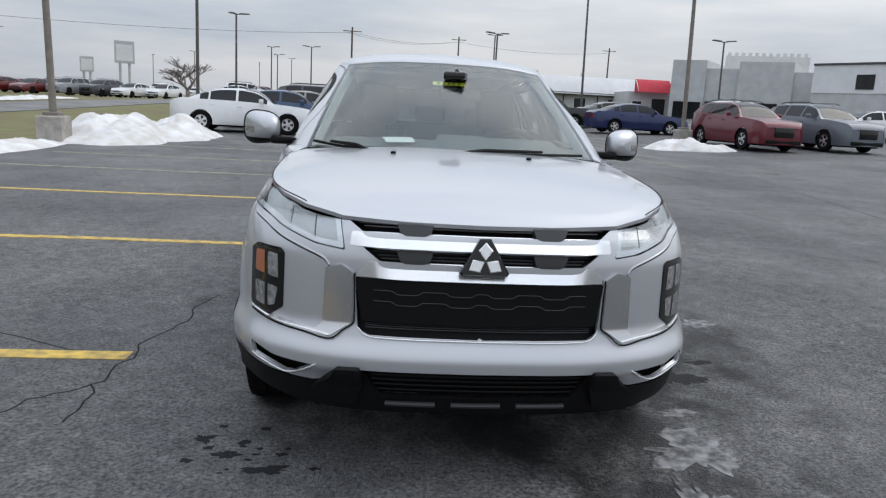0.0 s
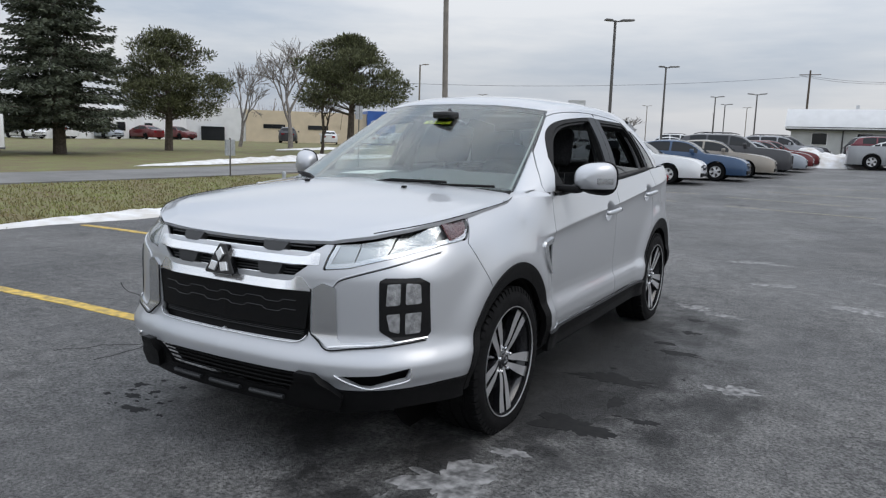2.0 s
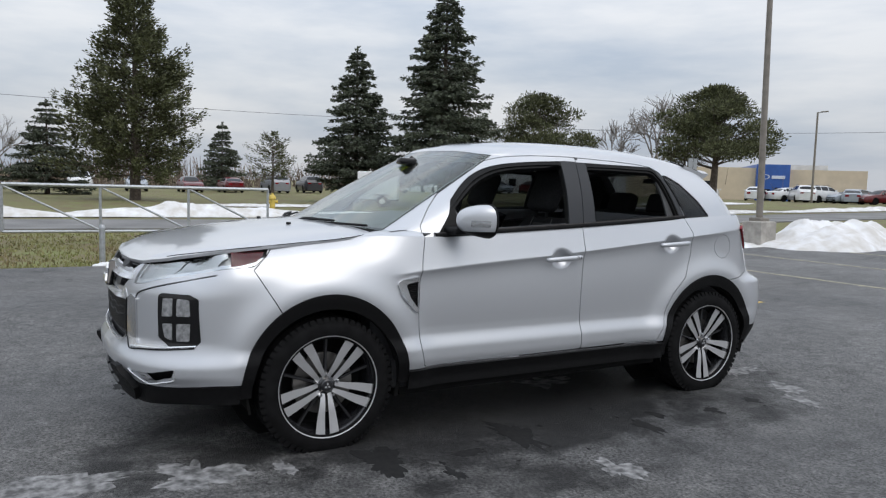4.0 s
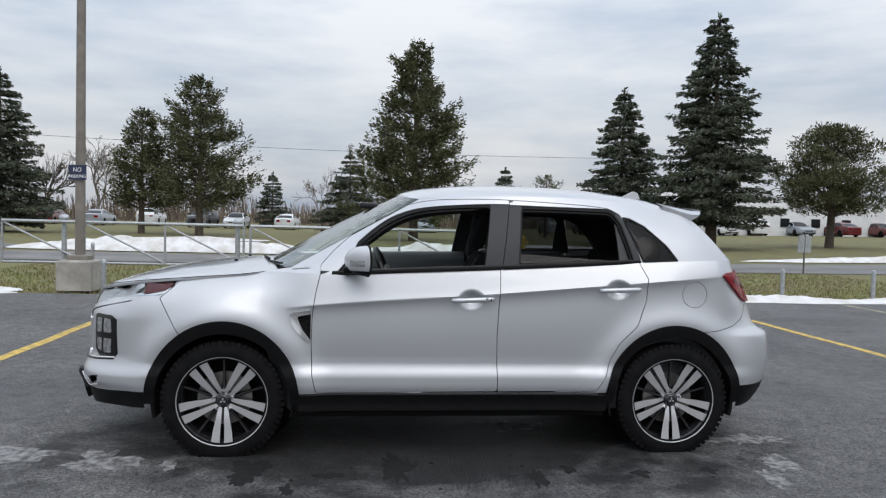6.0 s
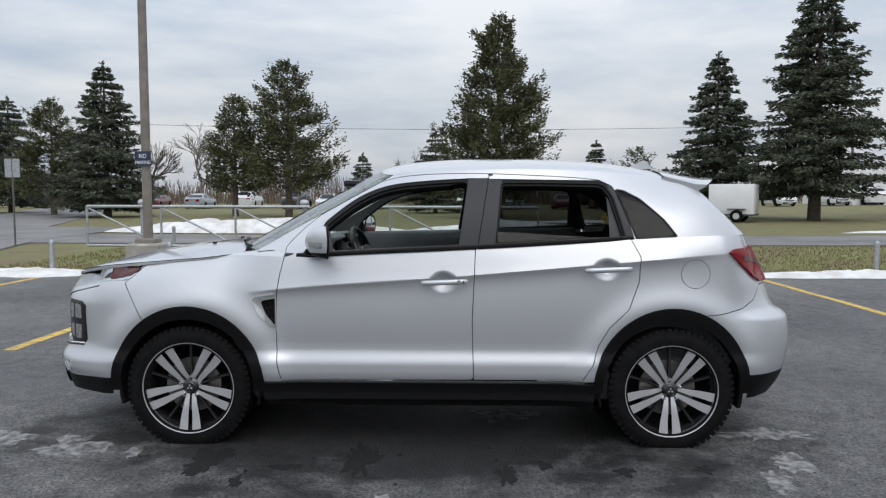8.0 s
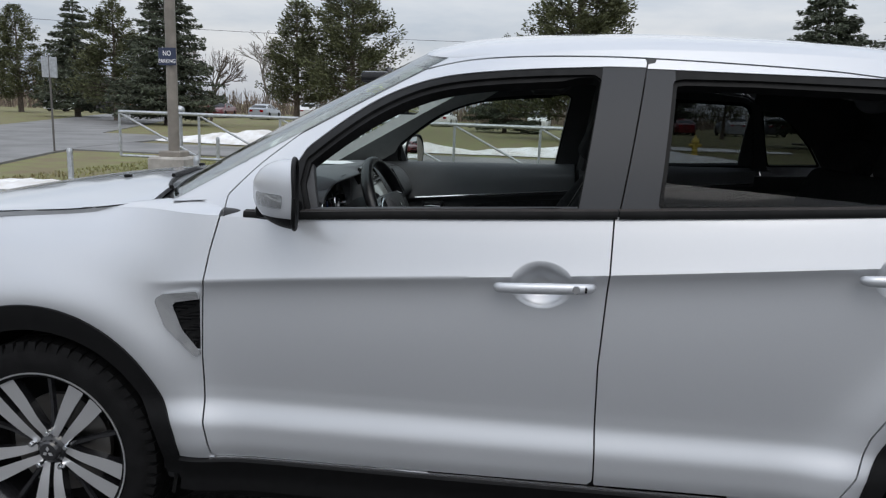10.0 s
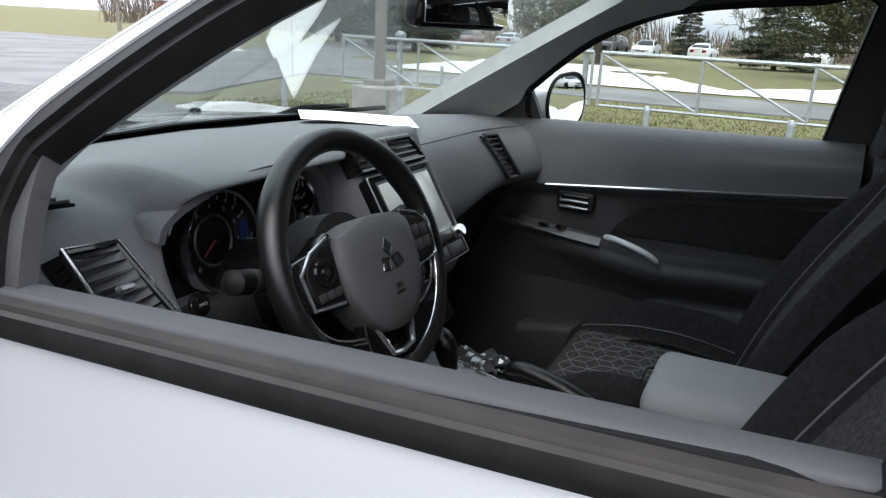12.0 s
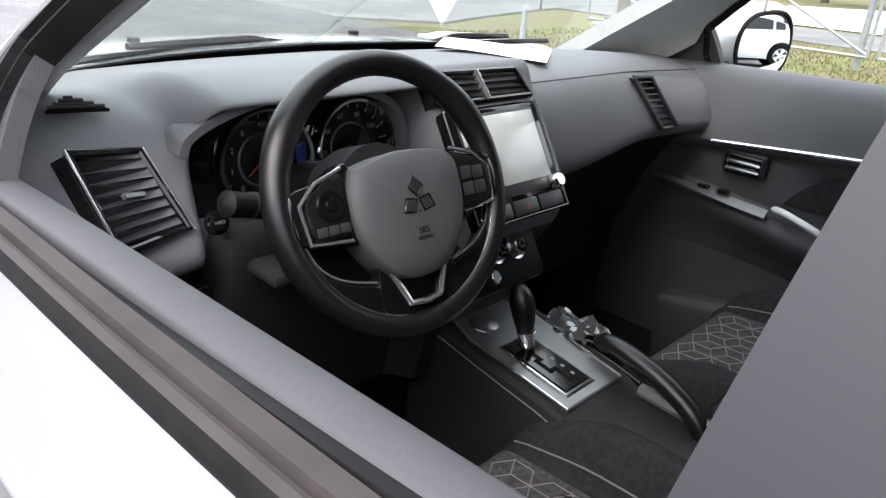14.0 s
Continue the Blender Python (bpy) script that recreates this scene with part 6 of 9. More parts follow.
for a0, a1 in ((0.48, 0.570), (0.574, 0.664), (0.668, 0.775)):
    V, F = cut(SK_V, SK_F, lambda V: hl_panel(V) - 0.018, lambda V: np.minimum(V[:, 0] - a0, a1 - V[:, 0]), lambda V: -1.80 - V[:, 1])
    pair("reflector", V, F, LAMPSILVER, lamps, -0.014, 0.012)
# fenders
V, F = cut(SK_V, SK_F, lambda V: -bump_in(V) - G, lambda V: -0.2 - V[:, 1], lambda V: -yz(V, DOOR_F) - G, lambda V: V[:, 2] - 0.392, lambda V: arch_phi(V, -1.335), lambda V: -yz(V, FENDER_VENT))
pair("fender", V, F, PAINT, (car, car), 0, 0.008)
V, F = cut(SK_V, SK_F, lambda V: yz(V, FENDER_VENT) + 0.004)
vents = pair("fender_vent", V, F, BLACKPL, (car, car), -0.012, 0.005, "black ribbed fender vent with chrome edge")
V, F = cut(SK_V, SK_F, lambda V: yz(V, FENDER_VENT), lambda V: -yz(V, [(-0.926, 0.835), (-0.838, 0.851), (-0.838, 0.690), (-0.850, 0.704), (-0.897, 0.760)]))
pair("chrome_edge", V, F, CHROME, vents, 0.010, 0.02)
for i in range(12):
    z_ = 0.718 + i * 0.0105
    V, F = cut(SK_V, SK_F, lambda V: yz(V, [(-0.926, 0.835), (-0.838, 0.851), (-0.838, 0.690), (-0.850, 0.704), (-0.897, 0.760)]), lambda V: 0.003 - np.abs(V[:, 2] - z_))
    pair("rib", V, F, BLACKPL, vents, -0.004, 0.01)
# wheel arch trims
for c in WHEELS_Y:
    V, F = cut(SK_V, SK_F, lambda V: V[:, 2] - 0.33, lambda V: np.abs(V[:, 0]) - 0.6, lambda V: -arch_phi(V, c) - 0.001, lambda V: arch_phi(V, c, 0.378, 0.388))
    pair("arch_trim", V, F, BLACKPL, (car, car), 0.006, 0.03, "black grained wheel arch trim")
# doors
doors = []
for nm, poly in (("front_door", DOOR_F), ("rear_door", DOOR_R)):
    V, F = cut(SK_V, SK_F, lambda V: yz(V, poly) - G, lambda V: arch_phi(V, 1.335), lambda V: V[:, 0] - 0.5, *[lambda V, c=c: (np.hypot((V[:, 1] - c[0]) / 0.082, (V[:, 2] - c[1]) / 0.063) - 1) * 0.06 for c in ((0.080, 0.946), (0.970, 1.017))])
    doors.append(pair(nm, V, F, PAINT, (car, car), 0, 0.01))
# rear quarter, rear bumper, tailgate
V, F = cut(SK_V, SK_F, lambda V: V[:, 1] - 0.6, lambda V: -yz(V, DOOR_R) - G, lambda V: -yz(V, LINE_RB) - G, lambda V: arch_phi(V, 1.335), lambda V: V[:, 2] - 0.4, lambda V: 1.93 - V[:, 1] + 0.0 * V[:, 0],
           lambda V: V[:, 0] - 0.56, lambda V: np.hypot(V[:, 1] - 1.453, V[:, 2] - 0.992) - 0.080)
pair("rear_quarter", V, F, PAINT, (car, car), 0, 0.008)
V, F = cut(SK_V, SK_F, lambda V: V[:, 1] - 1.2, lambda V: 0.077 - np.hypot(V[:, 1] - 1.453, V[:, 2] - 0.992))
mesh("fuel_flap", *shell(V, F, 0, 0.008), PAINT, car)
V, F = cut(SK_V, SK_F, lambda V: yz(V, LINE_RB) - G, lambda V: V[:, 2] - 0.44, lambda V: arch_phi(V, 1.335))
both("rear_bumper", V, F, PAINT, car, 0, 0.008)
V, F = cut(SK_V, SK_F, lambda V: V[:, 1] - 1.6, lambda V: 0.436 - V[:, 2], lambda V: V[:, 2] - 0.30, lambda V: arch_phi(V, 1.335))
both("rear_lower_trim", V, F, BLACKPL, car, 0.004, 0.008)
V, F = cut(SK_V, SK_F, lambda V: V[:, 1] - 1.7, lambda V: -yz(V, LINE_RB) - G, lambda V: 0.556 - V[:, 0])
both("tailgate", V, F, PAINT, car, 0, 0.008)
TAILLAMP = [(1.632, 1.108), (1.66, 1.125), (1.80, 1.13), (2.05, 1.06), (2.05, 0.93), (1.86, 0.935), (1.80, 0.965)]
V, F = cut(SK_V, SK_F, lambda V: yz(V, TAILLAMP))
tails = pair("tail_lamp", V, F, REDLENS, (car, car), 0.016, 0.03, "red wrap-round tail lamp")
V, F = cut(SK_V, SK_F, lambda V: yz(V, [(1.72, 1.085), (1.85, 1.06), (1.95, 1.0), (1.95, 0.98), (1.84, 1.03), (1.72, 1.06)]))
pair("light_strip", V, F, REDCHIP, tails, 0.019, 0.004)
# sills
V, F = cut(SK_V, SK_F, lambda V: yz(V, [(-0.93, 0.39), (0.92, 0.39), (0.92, 0.29), (-0.93, 0.29)]), lambda V: arch_phi(V, -1.335), lambda V: arch_phi(V, 1.335))
pair("sill", V, F, BLACKPL, (car, car), 0.016, 0.03, "black grained sill cladding")
V, F = cut(SK_V, SK_F, lambda V: yz(V, [(-0.83, 0.397), (0.86, 0.397), (0.86, 0.386), (-0.83, 0.386)]))
pair("sill_trim", V, F, SATIN, (car, car), 0.004, 0.006)

# bonnet
hx, hy = np.meshgrid(np.linspace(-0.83, 0.83, 150), np.linspace(-2.2, -1.04, 110), indexing="ij")
HV, HF = grid(np.stack([hx, hy, hood_z(hx, hy) + 0.0], -1))
HOOD = [(0, -2.172), (0.25, -2.160), (0.47, -2.125), (0.60, -2.04), (0.69, -1.93), (0.745, -1.80), (0.772, -1.62), (0.775, -1.40), (0.772, -1.20), (0.748, -1.10), (0.70, -1.065), (0.45, -1.12), (0, -1.165)]
hood_poly = HOOD + [(-x, y) for x, y in reversed(HOOD[1:-1])]
V, F = clip(HV, HF, poly_dist(hood_poly, HV[:, 0], HV[:, 1]) + 0.006)
V = V.copy()
_e = TOPZ(V[:, 1]) + 0.003
_k = 1 - (1 - smooth(0.0, 0.075, poly_dist(hood_poly, V[:, 0], V[:, 1]) + 0.006)) * (1 - smooth(-1.60, -1.30, V[:, 1]))
V[:, 2] = np.minimum(V[:, 2], _e + (V[:, 2] - _e) * _k)
mesh("bonnet", *shell(V, F, 0.002, 0.014), PAINT, car)
_pd = poly_dist(hood_poly, HV[:, 0], HV[:, 1])
V, F = clip(HV, HF, np.minimum(0.008 - _pd, _pd + 0.007))
both_gap = shell(V, F, -0.02, 0.004)
mesh("bonnet_gap_trim", *both_gap, BLACKPL, car)
for s in (1, -1):
    q = spline([(0.60, -2.04), (0.69, -1.93), (0.745, -1.80), (0.772, -1.62), (0.776, -1.40), (0.773, -1.20), (0.750, -1.10)])(np.linspace(0, 6, 40))
    mesh("bonnet_gap", *tube_vf([(s * (x + 0.003), y, float(hood_z(np.array(x), np.array(y))) + 0.001) for x, y in q], 0.0022, 6), BLACKPL, car)

# glasshouse
def eased(points, i0, i1, n=5):
    """A polygon with the stretch between two of its corners drawn as one smooth curve."""
    q = spline(points[i0:i1 + 1])(np.linspace(0, i1 - i0, (i1 - i0) * n + 1))
    return list(points[:i0]) + [tuple(p) for p in q.tolist()] + list(points[i1 + 1:])


RAIL = eased([(-0.80, 1.04), (-0.80, 1.128), (-0.737, 1.202), (-0.683, 1.254), (-0.576, 1.345), (-0.467, 1.417), (-0.353, 1.472), (-0.237, 1.508), (-0.12, 1.528), (0.068, 1.539), (0.332, 1.540), (0.767, 1.522), (0.96, 1.505), (1.03, 1.470), (1.085, 1.34), (1.13, 1.17), (1.13, 1.04)], 1, 12)
SPLIT = [(0.262, 1.0), (0.262, 1.125), (0.335, 1.54), (0.335, 1.7)]
WIN_F = eased([(-0.560, 1.085), (-0.590, 1.172), (-0.585, 1.238), (-0.500, 1.313), (-0.412, 1.378), (-0.323, 1.424), (-0.231, 1.454), (-0.115, 1.472), (0.055, 1.486), (0.195, 1.493), (0.214, 1.480), (0.164, 1.138)], 2, 9)
WIN_R = [(0.364, 1.150), (0.402, 1.480), (0.42, 1.488), (0.622, 1.489), (0.955, 1.483), (0.985, 1.47), (1.02, 1.42), (1.077, 1.186)]
QUARTER = [(1.045, 1.452), (1.09, 1.445), (1.177, 1.400), (1.30, 1.286), (1.366, 1.196), (1.36, 1.188), (1.139, 1.178)]
BLACK_F = eased([(-0.720, 1.074), (-0.625, 1.190), (-0.588, 1.268), (-0.498, 1.345), (-0.412, 1.405), (-0.323, 1.447), (-0.231, 1.474), (-0.115, 1.491), (0.055, 1.505), (0.237, 1.515), (0.34, 1.515), (0.262, 1.10), (0, 1.06)], 2, 9)
BLACK_R = [(0.255, 1.10), (0.325, 1.512), (0.62, 1.507), (0.985, 1.503), (1.045, 1.470), (1.10, 1.34), (1.15, 1.172), (1.0, 1.12)]
side_on = lambda V: np.minimum(V[:, 3] - 2.7, 10.2 - V[:, 3]) * 0.2
for i, (nm, blk, win) in enumerate((("front", BLACK_F, WIN_F), ("rear", BLACK_R, WIN_R))):
    half = (lambda V: poly_dist([(-2, 0), (0.262, 0), (0.262, 1.10), (0.338, 1.54), (0.338, 2), (-2, 2)], V[:, 1], V[:, 2])) if i == 0 else (
        lambda V: poly_dist([(0.262, 0), (0.262, 1.10), (0.338, 1.54), (0.338, 2), (3, 2), (3, 0)], V[:, 1], V[:, 2]))
    V, F = cut(CB_V, CB_F, side_on, lambda V: half(V) - G, lambda V: yz(V, RAIL) - G, lambda V: -yz(V, blk))
    pair("window_frame", V, F, PAINT, doors[i], 0, 0.012)
    V, F = cut(CB_V, CB_F, side_on, lambda V: half(V) - G, lambda V: yz(V, RAIL), lambda V: yz(V, blk), lambda V: -yz(V, win))
    pil = (lambda V: yz(V, [(0.150, 0.9), (0.150, 1.10), (0.216, 1.496), (0.216, 1.7), (0.6, 1.7), (0.6, 0.9)])) if i == 0 else (lambda V: np.maximum(yz(V, [(-0.2, 0.9), (-0.2, 1.7), (0.41, 1.7), (0.408, 1.484), (0.368, 1.145), (0.368, 0.9)]), yz(V, [(1.005, 1.7), (1.005, 1.46), (1.035, 1.40), (1.085, 1.186), (1.085, 0.9), (1.4, 0.9), (1.4, 1.7)])))
    for k_, keep in enumerate((lambda V: 0.7 - V[:, 1], lambda V: V[:, 1] - 0.7)):
        Va, Fa = cut(V, F, pil, keep)
        if Fa:
            pair("pillar_cover", Va, Fa, PILLAR, doors[i], -0.002, 0.02, "satin black pillar cover")
    Va, Fa = cut(V, F, lambda V: -pil(V))
    pair("window_trim", Va, Fa, SEAL, doors[i], -0.003, 0.02, "black rubber window surround")
    V, F = cut(CB_V, CB_F, side_on, lambda V: yz(V, win) + 0.004, lambda V: 0.012 - 0.010 * smooth(0.10, 0.16, V[:, 1]) * (i == 0) - yz(V, win))
    pair("window_seal", V, F, SEAL, doors[i], -0.012, 0.03)
# dark strip behind the joint of the two doors
V, F = cut(CB_V, CB_F, side_on, lambda V: 0.022 - np.abs(V[:, 1] - 0.262 - (V[:, 2] - 1.10) * 0.1727), lambda V: 1.545 - V[:, 2])
pair("door_joint_strip", V, F, SEAL, (car, car), -0.016, 0.006, "black rubber strip behind the door joint")
# pillars and rails in body colour
V, F = cut(CB_V, CB_F, lambda V: (V[:, 3] - 2.56 - 0.1 * V[:, 4]) * 0.15, lambda V: (10.05 - V[:, 3]) * 0.15, lambda V: -yz(V, RAIL) - G, lambda V: -yz(V, QUARTER) + 0.0)
pair("body_side_frame", V, F, PAINT, (car, car), 0, 0.008)
V, F = cut(CB_V, CB_F, side_on, lambda V: yz(V, QUARTER) + 0.003)
qg = pair("quarter_window", V, F, TINT, (car, car), 0.001, 0.004, "dark privacy glass")
V, F = cut(CB_V, CB_F, side_on, lambda V: yz(V, QUARTER) + 0.002, lambda V: 0.008 - yz(V, QUARTER))
pair("quarter_window_seal", V, F, SEAL, (car, car), 0.003, 0.01)
V, F = cut(CB_V, CB_F, lambda V: (2.60 + 0.1 * V[:, 4] - V[:, 3]) * 0.15, lambda V: V[:, 4] - 0.015)
ws = both("windscreen", V, F, SCREEN_GLASS, car, 0.0, 0.004, "clear windscreen")
ws.visible_shadow = False
V, F = cut(CB_V, CB_F, lambda V: (2.66 + 0.1 * V[:, 4] - V[:, 3]) * 0.15, lambda V: (V[:, 3] - 2.46 - 0.1 * V[:, 4]) * 0.15)
pair("windscreen_edge", V, F, SEAL, (car, car), -0.003, 0.008, "black ceramic edge of the windscreen")
V, F = cut(CB_V, CB_F, lambda V: (2.60 - V[:, 3]) * 0.15, lambda V: 0.045 - V[:, 4])
both("windscreen_lower_band", V, F, SEAL, car, -0.006, 0.004, "black band along the foot of the windscreen")
V, F = cut(CB_V, CB_F, lambda V: (2.60 - V[:, 3]) * 0.15, lambda V: V[:, 4] - 0.945)
both("windscreen_header", V, F, SEAL, car, -0.006, 0.004)
V, F = cut(CB_V, CB_F, lambda V: (V[:, 3] - 10.05) * 0.15)
V1, F1 = cut(V, F, lambda V: np.maximum(0.06 - V[:, 4], (10.4 - V[:, 3]) * 0.2))
both("tailgate_frame", V1, F1, PAINT, car, 0, 0.008)
V1, F1 = cut(V, F, lambda V: np.minimum(V[:, 4] - 0.06, (V[:, 3] - 10.4) * 0.2))
both("rear_window", V1, F1, TINT, car, 0, 0.004, "dark rear window")
mesh("roof", *shell(RF_V, RF_F, 0.0, 0.01), PAINT, car)

# ---- wheels ----
def car_wheel(x, y, s, roll):
    w = base("wheel", None)
    w.parent = car
    w.matrix_basis = pose(x, y, HUB_Z, roll, 0, 0)
    R = 0.342
    prof = [(0.240, -0.105), (0.258, -0.112), (0.285, -0.116), (0.312, -0.112), (0.330, -0.100), (R - 0.003, -0.085), (R, -0.05), (R, -0.034), (R - 0.008, -0.032), (R - 0.008, -0.024), (R, -0.022),
            (R, 0.022), (R - 0.008, 0.024), (R - 0.008, 0.032), (R, 0.034), (R, 0.05), (R - 0.003, 0.085), (0.330, 0.100), (0.312, 0.112), (0.285, 0.116), (0.258, 0.112), (0.240, 0.105)]
    tv, tf = lathe_vf(prof, 72, "x")
    lug = []
    for k in range(60):
        t = 360 * k / 60
        for side in (-1, 1):
            bm_pts = [(-0.010, 0.318), (0.010, 0.318), (0.012, R + 0.002), (-0.012, R + 0.002)]
            V, F = prism_vf(bm_pts, 0.034)
            V = V[:, [2, 0, 1]]
            V[:, 0] = side * (0.074 + V[:, 0] * 0.95 + np.where(V[:, 2] < 0.33, 0.003, -0.004))
            if side < 0:
                F = [tuple(reversed(f)) for f in F]
            lug.append((moved(V, pose(0, 0, 0, t + (3 if side > 0 else 0), 0, 0)), F))
    ty = mesh("tyre", tv, tf, RUBBER, w, "black tyre with blocky tread")
    tagged(mesh("tread", *join(*lug), RUBBER, ty), kind="stuff")
    rim = mesh("rim", *lathe_vf([(0.240, -0.10), (0.246, 0.085), (0.247, 0.104), (0.254, 0.112), (0.257, 0.106), (0.252, 0.094), (0.248, 0.090), (0.232, 0.07), (0.225, 0.02), (0.22, -0.10)], 60, "x"), ALLOYDARK, w, "black and machined alloy rim")
    mesh("rim_edge", *lathe_vf([(0.2510, 0.1145), (0.2555, 0.116), (0.2555, 0.1125), (0.2510, 0.111), (0.2510, 0.1145)], 60, "x"), ALLOY, w)
    mesh("brake_disc", *lathe_vf([(0.05, 0.0), (0.155, 0.0), (0.155, 0.02), (0.05, 0.02), (0.05, 0.0)], 40, "x"), DISC, w)
    mesh("hub_back", *lathe_vf([(0.0, -0.05), (0.225, -0.05), (0.225, -0.045), (0.0, -0.045)], 40, "x"), WELL, w)
    for k in range(5):
        for d in (-1, 1):
            # one machined bar of a pair, bowed towards its rim end
            pr = spline([(0.040, d * 0.0165, 0.070), (0.10, d * 0.0225, 0.083), (0.17, d * 0.0315, 0.090), (0.252, d * 0.0375, 0.100)])
            q = pr(np.linspace(0, 3, 9))
            hw = np.linspace(0.0100, 0.0255, 9)
            rows = [np.column_stack([q[:, 2] - 0.0, q[:, 1] - hw, q[:, 0]]), np.column_stack([q[:, 2] + 0.0, q[:, 1] + hw, q[:, 0]])]
            back = [np.column_stack([q[:, 2] - 0.035, q[:, 1] + hw * 0.7, q[:, 0]]), np.column_stack([q[:, 2] - 0.035, q[:, 1] - hw * 0.7, q[:, 0]])]
            S, F = grid(np.stack(rows + back + rows[:1], 1))
            top, Ft = grid(np.stack(rows, 1))
            turn = pose(0, 0, 0, 180 + 72 * k, 0, 0)
            mesh("spoke", moved(S, turn), F, ALLOYDARK, w)
            mesh("spoke_face", moved(top + np.array([0.0012, 0, 0]), turn), [tuple(f) for f in Ft], ALLOY, w)
        V, F = tube_vf([(0.05, 0, 0.04), (0.048, 0, 0.14), (0.055, 0, 0.248)], [0.014, 0.009, 0.012], 6)
        mesh("thin_spoke", moved(V, pose(0, 0, 0, 216 + 72 * k, 0, 0)), F, ALLOYDARK, w)
        V, F = lathe_vf([(0.0, 0.092), (0.006, 0.092), (0.009, 0.088), (0.009, 0.06)], 8, "x")
        mesh("wheel_nut", moved(V, pose(0, 0, 0, 216 + 72 * k, 0, 0) @ pose(0, 0, 0.057)), F, CHROME, w)
    mesh("hub", *lathe_vf([(0.0, 0.092), (0.026, 0.091), (0.032, 0.086), (0.034, 0.078), (0.042, 0.074), (0.050, 0.066), (0.050, 0.03)], 30, "x"), ALLOYDARK, w)
    for k in range(3):
        t = 120 * k
        V, F = prism_vf([(0, 0.002), (0.0055, 0.010), (0, 0.018), (-0.0055, 0.010)], 0.002)
        mesh("hub_mark", moved(V[:, [2, 0, 1]], pose(0.091, 0, 0, t, 0, 0)), F, ALLOY, w)
    if s < 0:
        for o in w.children_recursive:
            me = o.data
            me.transform(Matrix.Diagonal((-1, 1, 1, 1)))
            me.flip_normals()
    return w


for y_ in WHEELS_Y:
    car_wheel(0.772, y_, 1, 0)
    car_wheel(-0.772, y_, -1, 20)
    V, F = lathe_vf([(0.37, -0.30), (0.385, -0.1), (0.385, 0.075), (0.40, 0.085)], 48, "x")
    P_, Q_ = clip(V, F, V[:, 2] + 0.10)
    for s in (1, -1):
        W_ = P_.copy()
        W_[:, 0] *= s
        mesh("wheel_well", moved(W_, pose(s * 0.77, y_, HUB_Z)), Q_ if s < 0 else [tuple(reversed(f)) for f in Q_], WELL, car)
        V2, F2 = prism_vf([(0.42 * math.cos(t), 0.42 * math.sin(t)) for t in np.linspace(0, 2 * math.pi, 30, endpoint=False)], 0.02)
        mesh("wheel_well_back", moved(V2[:, [2, 0, 1]], pose(s * 0.48, y_, HUB_Z + 0.02)), F2, WELL, car)
# floor pan under the car
bm = bmesh.new()
box(bm, -0.82, 0.82, -0.92, 0.92, 0.24, 0.30)
part("floor_pan", bm, WELL, car)
for nm_, e_ in (("front_underbody", (-0.56, 0.56, -1.95, -0.90, 0.25, 0.60)), ("rear_underbody", (-0.56, 0.56, 0.90, 1.95, 0.28, 0.60)), ("engine_cover", (-0.50, 0.50, -1.95, -1.10, 0.60, 0.86)), ("boot_floor", (-0.66, 0.66, 1.0, 1.88, 0.60, 0.64)), ("bulkhead", (-0.72, 0.72, -1.12, -1.09, 0.30, 1.04))):
    bm = bmesh.new()
    box(bm, *e_)
    part(nm_, bm, WELL, car)

# ---- emblem on the grille ----
em = base("emblem", None)
em.parent = car
em.matrix_basis = pose(0, -2.218, 0.842, 80, 0, 0)
tri = [(-0.082, -0.058), (-0.075, -0.066), (0.075, -0.066), (0.082, -0.058), (0.018, 0.056), (-0.018, 0.056)]
V, F = prism_vf(tri, 0.030, 0.004)
mesh("backing", V, F, GLOSSBLACK, em)
for t in (0, 120, 240):
    V, F = prism_vf([(0, 0.003), (0.0245, 0.034), (0, 0.062), (-0.0245, 0.034)], 0.010, 0.003)
    mesh("diamond", moved(V, pose(0, -0.018, 0.030, 0, 0, t)), F, BARSILVER, em)
# stamped lines on the grille plate and small fins of the grilles
FRONT = SK_V[(SK_V[:, 1] < -1.5) & (SK_V[:, 2] > 0.28)]


def front_y(x, z):
    w = np.exp(-((FRONT[:, 0] - abs(x)) ** 2 + (FRONT[:, 2] - z) ** 2) / 0.014**2)
    return float((w * FRONT[:, 1]).sum() / max(w.sum(), 1e-12))


def bead(name, pts, r, m_, lift=0.004, both_=True, label=""):
    """A thin moulding that follows the bumper's skin through points of its front view."""
    q = spline(pts)(np.linspace(0, len(pts) - 1, 8 * len(pts)))
    for s in (1, -1) if both_ else (1,):
        mesh(name, *tube_vf([(s * x, front_y(x, z) - lift, z) for x, z in q], r, 6), m_, car, label)


bead("blade_edge", [(0.508, 0.546), (0.56, 0.554), (0.62, 0.559), (0.70, 0.566), (0.80, 0.580)], 0.0055, BARSILVER, 0.006, label="bright ledge below the fog lamp")
bead("bumper_line", [(0.512, 0.784), (0.535, 0.808), (0.60, 0.832), (0.70, 0.866), (0.80, 0.908)], 0.004, PAINT, 0.003)
bead("bumper_groove", [(0.512, 0.779), (0.535, 0.802), (0.60, 0.826), (0.70, 0.860), (0.80, 0.902)], 0.0022, BLACKPL, 0.002)
bead("blade_groove", [(0.427, 0.765), (0.425, 0.70), (0.424, 0.62), (0.428, 0.592), (0.46, 0.568), (0.506, 0.537), (0.60, 0.548), (0.70, 0.557), (0.80, 0.571)], 0.003, BLACKPL, 0.010)
bead("vent_edge", [(0.548, 0.447), (0.600, 0.412), (0.655, 0.392), (0.72, 0.406), (0.783, 0.430), (0.790, 0.474)], 0.0038, BARSILVER, 0.005)
